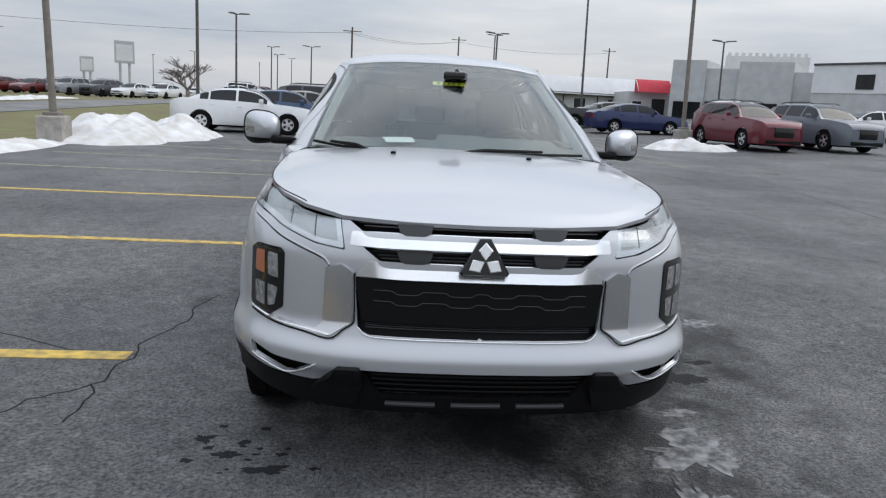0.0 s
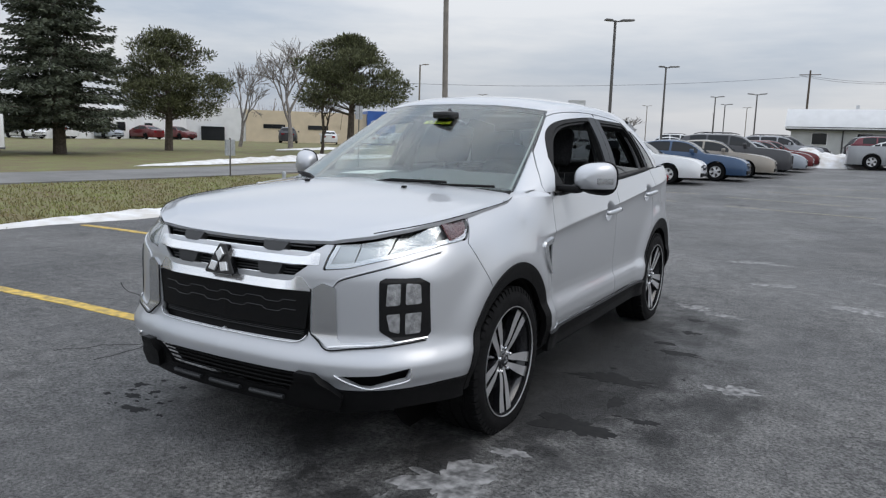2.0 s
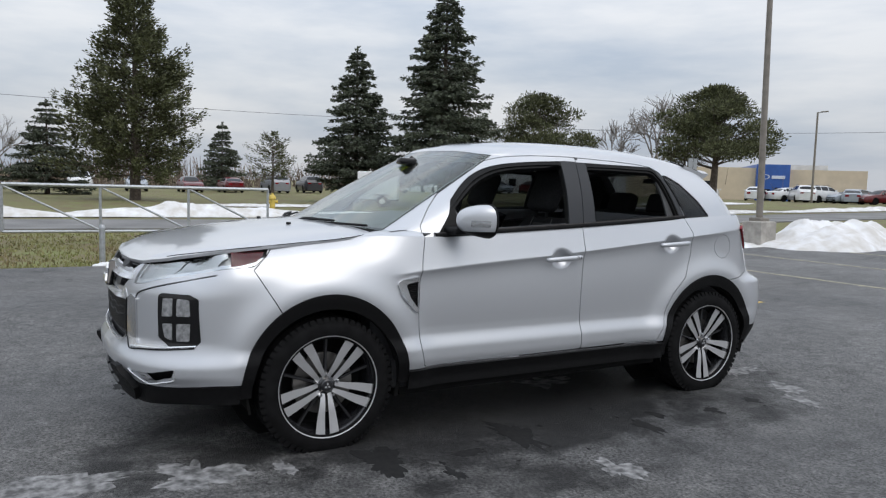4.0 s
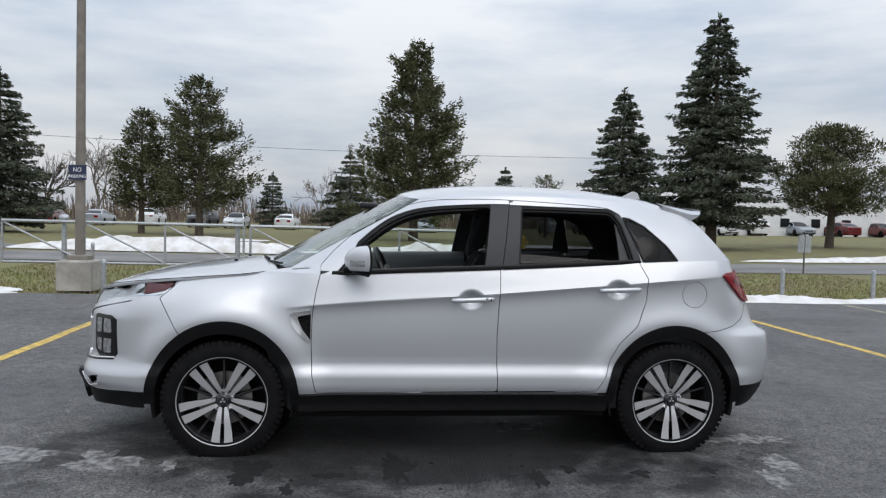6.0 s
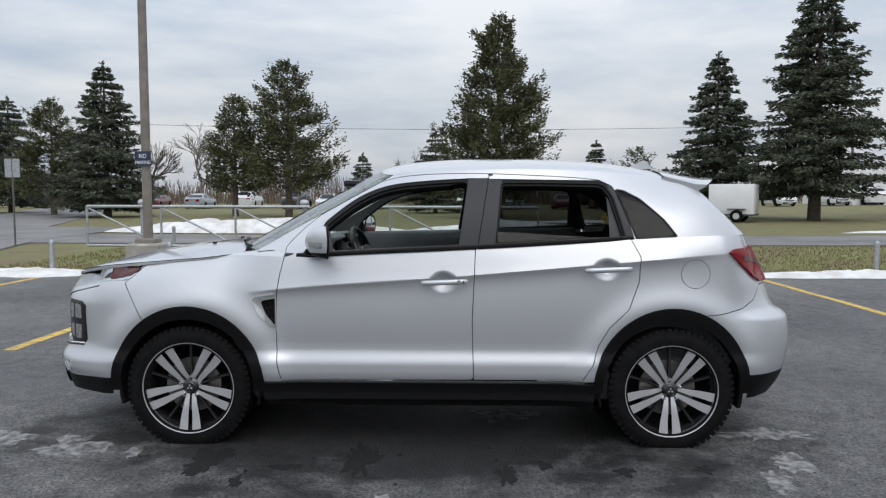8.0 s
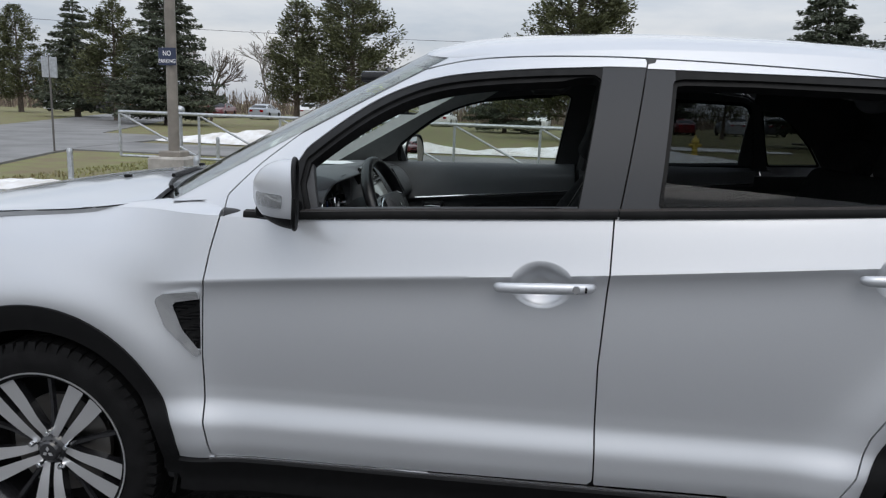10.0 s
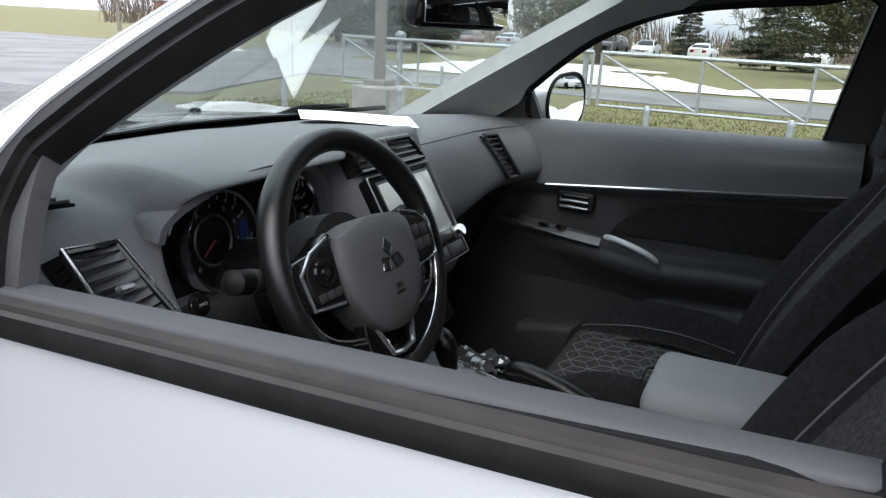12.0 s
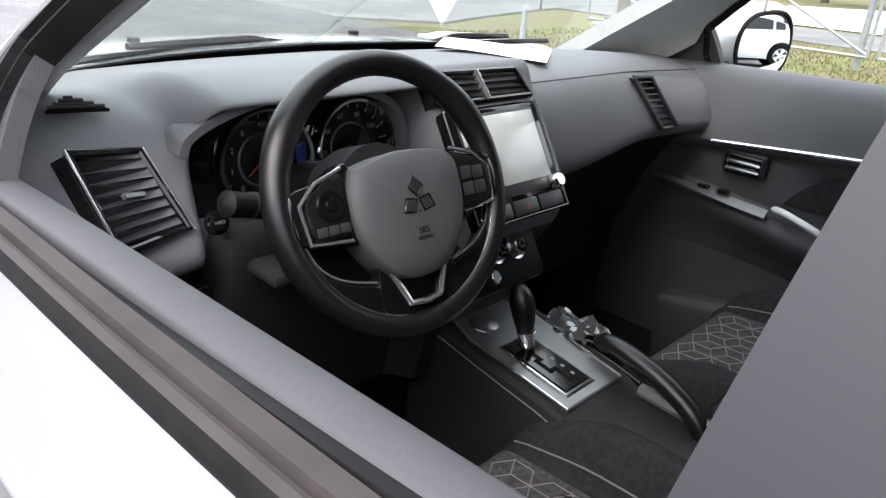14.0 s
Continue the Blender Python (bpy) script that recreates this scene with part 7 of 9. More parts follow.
bead("intake_edge", [(-0.411, 0.580), (-0.38, 0.556), (-0.30, 0.550), (0, 0.549), (0.30, 0.550), (0.38, 0.556), (0.411, 0.580)], 0.0032, BARSILVER, 0.006, False)


for z_ in (0.705, 0.668):
    pts = []
    for a in np.linspace(-0.36, 0.36, 73):
        b = abs(((abs(a) + 0.02) % 0.18) / 0.18 - 0.5) * 2
        dz = 0.012 * (smooth(0.35, 0.60, b) - 0.5) - (0.0)
        pts.append((a, front_y(a, z_) - 0.0055, z_ + float(dz)))
    mesh("stamped_line", *tube_vf(pts, 0.0016, 5), GREYPL, car)
for z_ in [0.578 + 0.007 * k for k in range(3)]:
    mesh("grille_fin", *tube_vf([(a, front_y(a, z_) + 0.012, z_) for a in np.linspace(-0.385, 0.385, 21)], 0.0022, 5), GREYPL, car)
for z_, e_ in ((0.925, 0.42), (0.915, 0.40), (0.838, 0.37), (0.826, 0.35), (0.815, 0.34)):
    mesh("grille_fin", *tube_vf([(a, front_y(a, z_) + 0.016, z_) for a in np.linspace(-e_, e_, 21)], 0.003, 5), GREYPL, car)
for z_ in (0.425, 0.405, 0.385, 0.365):
    mesh("grille_fin", *tube_vf([(a, front_y(a, z_) + 0.012, z_) for a in np.linspace(-0.36, 0.36, 17)], 0.004, 5), BLACKPL, car)
for zt_, zb_ in ((0.934, 0.893), (0.853, 0.803)):
    for s in (1, -1):
        poly = [(0.165, zt_ + 0.006), (0.178, zb_ + 0.008), (0.196, zb_), (0.262, zb_), (0.278, zb_ + 0.008), (0.296, zt_ + 0.006)]
        V, F = cut(SK_V, SK_F, lambda V: bump_in(V), lambda V: xz(V, poly))
        q_ = shell(V, F, 0.002, 0.03)
        mesh("grille_tab", *(q_ if s > 0 else flip(*q_)), GREYPL, car, "dark grey grille tab")
# skid plate accents and lower corners
for xa, xb in ((-0.31, -0.14), (-0.085, 0.085), (0.14, 0.31)):
    mesh("skid_accent", *tube_vf([(a, front_y(a, 0.33) - 0.010, 0.318) for a in np.linspace(xa, xb, 9)], 0.010, 8), GREYPL, car)
for s in (1, -1):
    poly = [(0.40, 0.452), (0.475, 0.448), (0.56, 0.36), (0.54, 0.30), (0.41, 0.32), (0.385, 0.40)]
    V, F = cut(SK_V, SK_F, lambda V: bump_in(V), lambda V: xz(V, poly))
    q_ = shell(V, F, 0.03, 0.04)
    mesh("bumper_corner", *(q_ if s > 0 else flip(*q_)), BLACKPL, car)
# fog lamp inner ribs are part of the lenses; washer nozzles and wipers
COWL = [(0, -1.165), (0.45, -1.12), (0.70, -1.065), (0.76, -0.99), (0.70, -0.96), (0.40, -1.06), (0, -1.10)]
V, F = grid(np.stack(np.meshgrid(np.linspace(-0.78, 0.78, 90), np.linspace(-1.18, -0.93, 30), indexing="ij") + [np.zeros((90, 30))], -1))
V[:, 2] = hood_z(V[:, 0], np.minimum(V[:, 1], -1.1)) - 0.018
cp = COWL + [(-x, y) for x, y in reversed(COWL[1:-1])]
V, F = clip(V, F, poly_dist(cp, V[:, 0], V[:, 1]) + 0.01)
mesh("cowl", *shell(V, F, 0, 0.01), BLACKPL, car, "black plastic cowl below the windscreen")
# sheet metal between the fender's top edge and the foot of the windscreen pillar
ys_ = np.linspace(-1.24, -0.804, 30)
top_ = SK_V[SK_V[:, 4] > 0.999]
top_ = top_[np.argsort(top_[:, 1])]
xo = np.interp(ys_, top_[:, 1], top_[:, 0])
zo = np.interp(ys_, top_[:, 1], top_[:, 2])
xi = pchip([-1.24, -1.20, -1.10, -1.0, -0.93, -0.85, -0.80], [0.773, 0.768, 0.735, 0.712, 0.745, 0.785, 0.800])(ys_)
zi = pchip([-1.24, -1.16, -1.0, -0.93, -0.85, -0.80], [1.067, 1.080, 1.100, 1.105, 1.102, 1.094])(ys_)
k = np.linspace(0, 1, 10)[None, :]
P = np.stack([xo[:, None] * (1 - k) + xi[:, None] * k, np.repeat(ys_[:, None], 10, 1), zo[:, None] * (1 - k) + zi[:, None] * k + 0.004 * np.sin(np.pi * k)], -1)
V, F = grid(P)
if normals(V, F)[:, 2].mean() < 0:
    F = [tuple(reversed(f)) for f in F]
q_ = shell(V, F, 0.0005, 0.006)
mesh("fender_shoulder", *q_, PAINT, car)
mesh("fender_shoulder", *flip(*q_), PAINT, car)
for x_ in (-0.30, 0.30):
    bm = bmesh.new()
    box(bm, x_ - 0.011, x_ + 0.011, -1.375, -1.352, float(hood_z(np.array(x_), np.array(-1.36))), float(hood_z(np.array(x_), np.array(-1.36))) + 0.012, 0.004)
    part("washer_nozzle", bm, BLACKPL, car)


def screen_point(u, t):
    p = cabin_point(np.array([abs(u)]), np.array([t]))[0]
    return (math.copysign(p[0], u), p[1], p[2])


for u0, t0, u1, t1, nm in ((-0.1, -0.03, 2.05, 0.025, "wiper"), (-1.15, -0.03, -2.35, 0.055, "wiper")):
    wp = base(nm, None)
    wp.parent = car
    a = [Vector(screen_point(u0 + (u1 - u0) * k / 10, t0 + (t1 - t0) * k / 10)) + Vector((0, -0.014, 0.012)) for k in range(11)]
    mesh("blade", *tube_vf([tuple(v) for v in a], 0.007, 6), BLACKPL, wp)
    b_ = [tuple(Vector(screen_point(u0 * 0.55 + u1 * 0.45, -0.03)) + Vector((0, -0.03, 0.004))), tuple(a[3] + Vector((0, -0.01, 0.022))), tuple(a[6] + Vector((0, -0.004, 0.012)))]
    mesh("arm", *tube_vf([tuple(Vector(screen_point(u0, -0.02)) + Vector((0, -0.04, 0.0))), tuple(a[2] + Vector((0, -0.01, 0.016))), tuple(a[6] + Vector((0, -0.004, 0.014)))], [0.013, 0.010, 0.007], 6), BLACKPL, wp)

# ---- door mirrors ----
def door_mirror(s):
    mr = base("door_mirror", None)
    mr.parent = car
    mr.matrix_basis = Matrix.Diagonal((s, 1, 1, 1))
    # housing: a swept egg, blunt at its glass side (towards the tail)
    nu, nv = 40, 26
    a, b = np.meshgrid(np.linspace(0, 2 * np.pi, nu), np.linspace(0, 1, nv), indexing="ij")
    sq = 2.9
    ca, sa = np.cos(a), np.sin(a)
    rr_ = 1 / (np.abs(ca) ** sq + np.abs(sa) ** sq) ** (1 / sq)
    prof = np.sqrt(np.clip(1 - (1 - b) ** 2.2, 0, 1))
    wx, wz = 0.097, 0.083
    x = 0.990 + wx * rr_ * ca * prof - 0.030 * (1 - b)
    z = 1.168 + wz * rr_ * sa * prof * (1 + 0.10 * ca)
    y = -0.660 + 0.120 * b + 0.028 * (ca * prof)
    V, F = grid(np.stack([x, y, z], -1))
    up, fu = clip(V, F, V[:, 2] - 1.113 - 0.02 * (V[:, 0] - 0.990))
    mesh("housing", *shell(up, fu, 0, -0.004), PAINT, mr)
    lo, fl = clip(V, F, 1.113 + 0.02 * (V[:, 0] - 0.990) - V[:, 2])
    mesh("lower_cover", *shell(lo, fl, -0.001, -0.004), BLACKPL, mr)
    mesh("rim", *tube_vf([(0.990 + wx * 1.0 * r_ * c_, -0.540 + 0.028 * c_, 1.168 + wz * r_ * s_ * (1 + 0.10 * c_)) for r_, c_, s_ in zip(rr_[:, 0], ca[:, 0], sa[:, 0])], 0.006, 8, False), BLACKPL, mr)
    gl = [(0.990 + wx * 0.93 * r_ * c_, -0.537 + 0.028 * c_ + 0.021 * (c_ * r_ - 1.0) - 0.0037 * s_ * r_, 1.168 + wz * 0.91 * r_ * s_ * (1 + 0.10 * c_)) for r_, c_, s_ in zip(rr_[:-1, 0], ca[:-1, 0], sa[:-1, 0])]
    n = len(gl)
    V = np.array(gl + [(p[0], p[1] - 0.01, p[2]) for p in gl])
    m_ob = mesh("mirror_glass", V, [tuple(reversed(range(n)))] + [(k, (k + 1) % n, n + (k + 1) % n, n + k) for k in range(n)], MIRROR, mr, "clear mirror glass")
    P_, Q_ = clip(grid(np.stack([x, y, z], -1))[0], F, np.minimum.reduce([0.016 - np.abs(grid(np.stack([x, y, z], -1))[0][:, 2] - 1.155), grid(np.stack([x, y, z], -1))[0][:, 0] - 1.015, grid(np.stack([x, y, z], -1))[0][:, 1] * 0 + 1, -0.545 - grid(np.stack([x, y, z], -1))[0][:, 1]]))
    mesh("turn_lamp", *shell(P_, Q_, -0.003, -0.006), LAMPSILVER, mr, "clear turn lamp strip")
    bm = bmesh.new()
    box(bm, 0.80, 0.93, -0.67, -0.575, 1.088, 1.128, 0.014)
    part("foot", bm, BLACKPL, mr)
    if s < 0:
        for o in mr.children:
            o.data.transform(Matrix.Diagonal((-1, 1, 1, 1)))
            o.data.flip_normals()
        mr.matrix_basis = Matrix.Identity(4)
    return mr


door_mirror(1)
door_mirror(-1)

# ---- door handles with their cups ----
for dpair, yc, zc_, key in ((doors[0], 0.085, 0.946, True), (doors[1], 0.975, 1.017, False)):
    for dd, s in zip(dpair, (1, -1)):
        path = [(s * 0.888, yc - 0.122, zc_ - 0.006), (s * 0.912, yc - 0.10, zc_ - 0.005), (s * 0.920, yc, zc_), (s * 0.915, yc + 0.10, zc_ + 0.004), (s * 0.888, yc + 0.125, zc_ + 0.005)]
        sp_ = spline(path)(np.linspace(0, 4, 25))
        V, F = tube_vf(sp_, [0.009 + 0.0055 * math.sin(math.pi * min(1, k / 24 * 1.0)) ** 0.5 for k in range(25)], 12)
        V[:, 0] = s * 0.915 + (V[:, 0] - s * 0.915) * 0.75
        h_ = mesh("handle", V, F, PAINT, dd, "silver door handle")
        # cup: a dished bowl set into an opening of the door skin
        a, b = np.meshgrid(np.linspace(0, 2 * np.pi, 48), np.linspace(0, 1, 14), indexing="ij")
        cy, cz = yc - 0.005 + 0.0825 * b * np.cos(a), zc_ + 0.0635 * b * np.sin(a)
        KV = SK_V[(np.abs(SK_V[:, 1] - yc) < 0.13) & (np.abs(SK_V[:, 2] - zc_) < 0.12) & (SK_V[:, 0] > 0.5)]
        wt_ = [np.exp(-((KV[:, 1] - p) ** 2 + (KV[:, 2] - q) ** 2) / 0.012**2) for p, q in zip(cy.ravel(), cz.ravel())]
        cx = np.array([(w_ * KV[:, 0]).sum() / w_.sum() for w_ in wt_]).reshape(cy.shape)
        cx = cx + 0.0012 - 0.034 * (1 - smooth(0.2, 1.0, b))
        V, F = grid(np.stack([cx, cy, cz], -1))
        if normals(V, F)[:, 0].mean() < 0:
            F = [tuple(reversed(f)) for f in F]
        if s < 0:
            V, F = flip(V, F)
        mesh("handle_cup", V, F, PAINT, dd)
        if key and s > 0:
            V, F = lathe_vf([(0, 0.004), (0.0095, 0.004), (0.0115, 0.0), (0.0115, -0.01)], 18, "x")
            mesh("lock_cylinder", moved(V, pose(0.9248, 0.165, zc_ + 0.003)), F, SMOKE, dd)
            bm = bmesh.new()
            box(bm, 0.912, 0.9262, 0.186, 0.193, zc_ - 0.005, zc_ + 0.011, 0.003)
            part("lock_button", bm, GLOSSBLACK, dd)

# belt mouldings
for dpair, ya, yb in ((doors[0], -0.735, 0.262), (doors[1], 0.266, 1.118)):
    for dd, s in zip(dpair, (1, -1)):
        ys_ = np.linspace(ya, yb, 30)
        R0 = RING0(np.linspace(3, 9, 400))
        pts = [(np.interp(y, R0[:, 1], R0[:, 0]), y, np.interp(y, R0[:, 1], R0[:, 2])) for y in ys_]
        rows = []
        for dx, dz in ((0.011, 0.000), (0.013, 0.006), (0.013, 0.014), (0.010, 0.021), (0.004, 0.023), (0.001, 0.018), (-0.002, 0.018), (-0.005, 0.024), (-0.018, 0.025), (-0.022, 0.016), (-0.030, 0.012)):
            rows.append([(s * (p[0] + dx), p[1], p[2] + dz) for p in pts])
        for nm_, part_, m_ in (("belt_moulding", rows[:4], SEAL), ("belt_seal", rows[3:], OLDRUBBER)):
            V, F = grid(np.array(part_).transpose(1, 0, 2))
            if s > 0:
                F = [tuple(reversed(f)) for f in F]
            mesh(nm_, V, F, m_, dd, "black rubber window moulding" if m_ is SEAL else "dusty weathered window seal")
# lowered rear glass edges still show; right windows are shut
V, F = cut(CB_V, CB_F, side_on, lambda V: yz(V, WIN_R) + 0.004, lambda V: 1.222 - 0.055 * (V[:, 1] - 0.36) - V[:, 2])
q_ = shell(V, F, -0.012, 0.004)
mesh("window_glass", *q_, TINT, doors[1][0], "dark half-lowered window glass")
V, F = cut(CB_V, CB_F, side_on, lambda V: yz(V, WIN_R) + 0.004)
mesh("window_glass", *flip(*shell(V, F, -0.012, 0.004)), TINT, doors[1][1], "dark window glass")
V, F = cut(CB_V, CB_F, side_on, lambda V: yz(V, WIN_F) + 0.004)
_g = mesh("window_glass", *flip(*shell(V, F, -0.012, 0.004)), SIDE_GLASS, doors[0][1], "clear window glass")
_g.visible_shadow = False
# spoiler, aerial fin
# the spoiler carries the roof on past the tailgate, upturned at its tip, with a lip underneath
sx, sv = np.meshgrid(np.linspace(-0.60, 0.60, 41), np.linspace(0, 1, 15), indexing="ij")
ex = np.abs(sx / 0.60)
sy = 1.34 + (0.42 - 0.17 * ex**2.2) * sv
sz = 1.582 - 0.040 * ex**2 - 0.062 * sv + 0.012 * smooth(0.75, 1.0, sv) - 0.012 * smooth(0.8, 1.0, ex)
lower = np.stack([sx * 0.99, sy - 0.012 * sv, sz - 0.016 - 0.055 * np.sin(np.pi * np.clip(sv, 0, 1) ** 0.8)], -1)
upper = np.stack([sx, sy, sz], -1)
V, F = grid(np.concatenate([upper, lower[:, ::-1]], 1))
if normals(V, F)[: 41 * 15, 2].mean() < 0:
    F = [tuple(reversed(f)) for f in F]
cap_ = [tuple(30 * i + k for k in range(30)) for i in (0, 40)]
mesh("spoiler", V, F + [cap_[0], tuple(reversed(cap_[1]))], PAINT, car)
bm = bmesh.new()
box(bm, -0.17, 0.17, 1.735, 1.752, 1.500, 1.514, 0.004)
part("brake_light", bm, REDLENS, car, "narrow red high brake light")
V, F = prism_vf([(1.26, 0), (1.42, 0), (1.40, 0.045), (1.37, 0.055)], 0.03)
mesh("aerial_fin", V[:, [2, 0, 1]] + np.array([-0.015, 0, 1.590]), F, PAINT, car)
# inspection sticker behind the windscreen and mirror pod
def screen_patch(name, u0, u1, t0, t1, off, m_, label=""):
    u, t = np.meshgrid(np.linspace(u0, u1, 8), np.linspace(t0, t1, 6), indexing="ij")
    p = cabin_point(np.abs(u), t)
    p[..., 0] *= np.sign(u)
    V, F = grid(p)
    N = normals(V, F)
    sgn = np.sign(N[0] @ np.array([0, -1.0, 0.5]))
    return mesh(name, *shell(V + N * off * sgn, F, 0, 0.0006), m_, car, label)


screen_patch("sticker", -0.27, 0.27, 0.735, 0.775, -0.008, STICKER, "yellow windscreen sticker with marker writing")
for k in range(5):
    screen_patch("sticker_mark", -0.19 + 0.085 * k, -0.155 + 0.085 * k, 0.742, 0.768, -0.0065, INK)

# ---- cabin, inside ----
INNER = pose(0.027, -0.007, 0.026)
HV_, HF_ = RF_V, RF_F
mesh("headliner", *shell(HV_, HF_, -0.028, 0.012), HEADLINER, car, "grey cloth headliner")
V, F = cut(CB_V, CB_F, lambda V: (V[:, 3] - 2.38 - 0.1 * V[:, 4]) * 0.15, lambda V: (3.75 - V[:, 3]) * 0.15, lambda V: -yz(V, [(p[0], p[1]) for p in BLACK_F]) + 0.010)
pair("pillar_trim", V, F, PILLARTRIM, (car, car), -0.008, 0.048, "grey front pillar trim")
V, F = cut(CB_V, CB_F, side_on, lambda V: yz(V, RAIL), lambda V: -yz(V, WIN_F) - 0.004, lambda V: -yz(V, WIN_R) - 0.004)
pair("inner_frame_trim", V, F, DASH2, (car, car), -0.032, 0.012, "dark inner window surround")
V, F = cut(CB_V, CB_F, side_on, lambda V: V[:, 1] - 1.0, lambda V: -yz(V, QUARTER) - 0.004)
pair("rear_pillar_trim", V, F, DASH2, (car, car), -0.03, 0.012)
V, F = cut(SK_V, SK_F, lambda V: V[:, 1] - 0.9, lambda V: 1.8 - V[:, 1], lambda V: V[:, 2] - 0.5)
pair("boot_side_trim", V, F, DASH2, (car, car), -0.10, 0.01)
bm = bmesh.new()
box(bm, -0.74, 0.74, -1.05, 1.0, 0.30, 0.325)
part("carpet", bm, CARPET, car, "dark carpet floor")
V, F = cut(CB_V, CB_F, side_on, lambda V: poly_dist([(-0.76, 1.07), (-0.60, 1.25), (-0.575, 1.25), (-0.53, 1.09)], V[:, 1], V[:, 2]))
sails = pair("mirror_sail", V, F, DASH2, (car, car), -0.022, 0.02, "dark corner trim with tweeter")
for s, sl in zip((1, -1), sails):
    V, F = lathe_vf([(0.0, 0.004), (0.018, 0.006), (0.026, 0.004), (0.030, 0.0)], 20, "x")
    V, F = (V * np.array([-1, 1, 1]), [tuple(reversed(f)) for f in F]) if s > 0 else (V, F)
    mesh("tweeter", moved(V, pose(s * 0.770, -0.605, 1.130)), F, GLOSSBLACK, sl)

# door sills and footwell sides close the floor to the body
for s in (1, -1):
    for nm_, e_ in (("inner_sill", (0.715, 0.845, -0.98, 1.02, 0.285, 0.440)), ("footwell_side", (0.700, 0.825, -1.10, -0.74, 0.300, 0.95))):
        bm = bmesh.new()
        box(bm, min(s * e_[0], s * e_[1]), max(s * e_[0], s * e_[1]), *e_[2:], 0.015)
        part(nm_, bm, LOWTRIM, car)

# door inner panels
def door_card(s, y0, y1, parent, arm=True):
    if s > 0:
        sec = spline([(0.814, 1.096), (0.812, 1.114), (0.802, 1.119), (0.784, 1.118), (0.772, 1.108), (0.768, 1.06), (0.774, 0.98), (0.774, 0.93), (0.774, 0.90), (0.774, 0.862), (0.770, 0.850), (0.765, 0.842), (0.765, 0.825), (0.765, 0.795), (0.765, 0.76), (0.765, 0.42)])
    else:
        sec = spline([(0.815, 1.124), (0.790, 1.136), (0.745, 1.132), (0.712, 1.108), (0.692, 1.055), (0.680, 0.985), (0.682, 0.968), (0.704, 0.945), (0.706, 0.915), (0.706, 0.885), (0.706, 0.86), (0.708, 0.83), (0.710, 0.80), (0.712, 0.76), (0.712, 0.62), (0.705, 0.42)])
    k = np.linspace(0, 15, 76)
    q = sec(k)
    ys_ = np.linspace(y0, y1, 50)
    rise = 0.090 * (ys_ + 0.48) * (s < 0)
    if s > 0:
        rise = np.interp(ys_, [-0.75, -0.3, 0.3, 0.9], [1.07, 1.095, 1.125, 1.16]) - 1.094
    hollow = 0.028 * (smooth(-0.30, -0.18, ys_) * (1 - smooth(0.10, 0.18, ys_)))
    P = np.zeros((50, 76, 3))
    P[..., 0] = s * (q[None, :, 0] + hollow[:, None] * np.exp(-((q[None, :, 1] - 0.895) / 0.03) ** 2))
    P[..., 1] = ys_[:, None]
    P[..., 2] = q[None, :, 1] + rise[:, None] * smooth(0.80, 0.95, q[None, :, 1]) * (1 - 0.75 * (s < 0) * smooth(1.02, 1.11, q[None, :, 1]))
    c = base("door_panel", None)
    c.parent = parent
    # driver's side pads take the dimmed tone, which offsets the sky's light
    for nm, P_, m_ in (("upper_pad", P[:, :34], DOORPAD if s < 0 else DOORPAD_DIM), ("lower_panel", P[:, 33:], DASH2)):
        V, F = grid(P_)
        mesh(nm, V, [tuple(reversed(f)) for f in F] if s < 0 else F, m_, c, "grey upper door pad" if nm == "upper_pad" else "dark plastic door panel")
    if s < 0:
        c.matrix_basis = INNER
    else:
        return c
    rail = lambda y: 0.090 * (y + 0.48)
    c.matrix_basis = Matrix.Identity(4)
    mesh("trim_strip", *tube_vf([(-0.676, y, 0.972 + rail(y)) for y in np.linspace(max(y0, -0.485), y1 - 0.02, 12)], 0.0045, 6), SATIN, c, "thin bright trim strip")
    if arm:
        # cloth inset whose upper edge swings up behind the pull
        V, F = prism_vf([(-0.300, 0.862), (-0.285, 0.885), (-0.255, 0.915), (-0.215, 0.942), (-0.165, 0.958), (-0.09, 0.968), (0.22, 0.995), (0.22, 0.862)][::-1], 0.010, 0.003)
        mesh("cloth_inset", V[:, [2, 0, 1]] + np.array([-0.706, 0, 0]), F, CLOTH, c, "black cloth inset")
        # silver plate that widens towards the pull, set into the armrest's front
        ya = np.linspace(-0.605, -0.315, 14)
        mid = 0.863 - 0.085 * (ya + 0.605)
        wide = 0.003 + 0.011 * smooth(-0.62, -0.34, ya)
        top_, low_ = np.column_stack([-0.668 + 0 * ya, ya, mid + wide * 0.5]), np.column_stack([-0.648 + 0 * ya, ya, mid - wide * 0.6])
        V, F = grid(np.stack([top_, low_], 1))
        F = F if normals(V, F)[:, 0].mean() > 0 else [tuple(reversed(f)) for f in F]
        mesh("armrest_trim", *shell(V, F, 0.004, 0.008), METALTRIM, c, "satin silver armrest trim")
        hp = spline([(-0.662, -0.305, 0.856), (-0.640, -0.275, 0.860), (-0.632, -0.225, 0.850), (-0.636, -0.180, 0.832), (-0.650, -0.160, 0.812)])(np.linspace(0, 4, 19))
        V, F = tube_vf(hp, [0.005] + [0.0078] * 16 + [0.0075, 0.005], 10)
        mesh("pull_handle", V, F, HANDLE, c, "satin silver pull handle")
        # armrest: a soft ledge that runs from the dash to the rear edge
        ys2 = np.linspace(-0.66, 0.20, 44)
        zt = np.interp(ys2, [-0.66, -0.605, -0.32, -0.16, 0.20], [0.860, 0.855, 0.822, 0.802, 0.818])
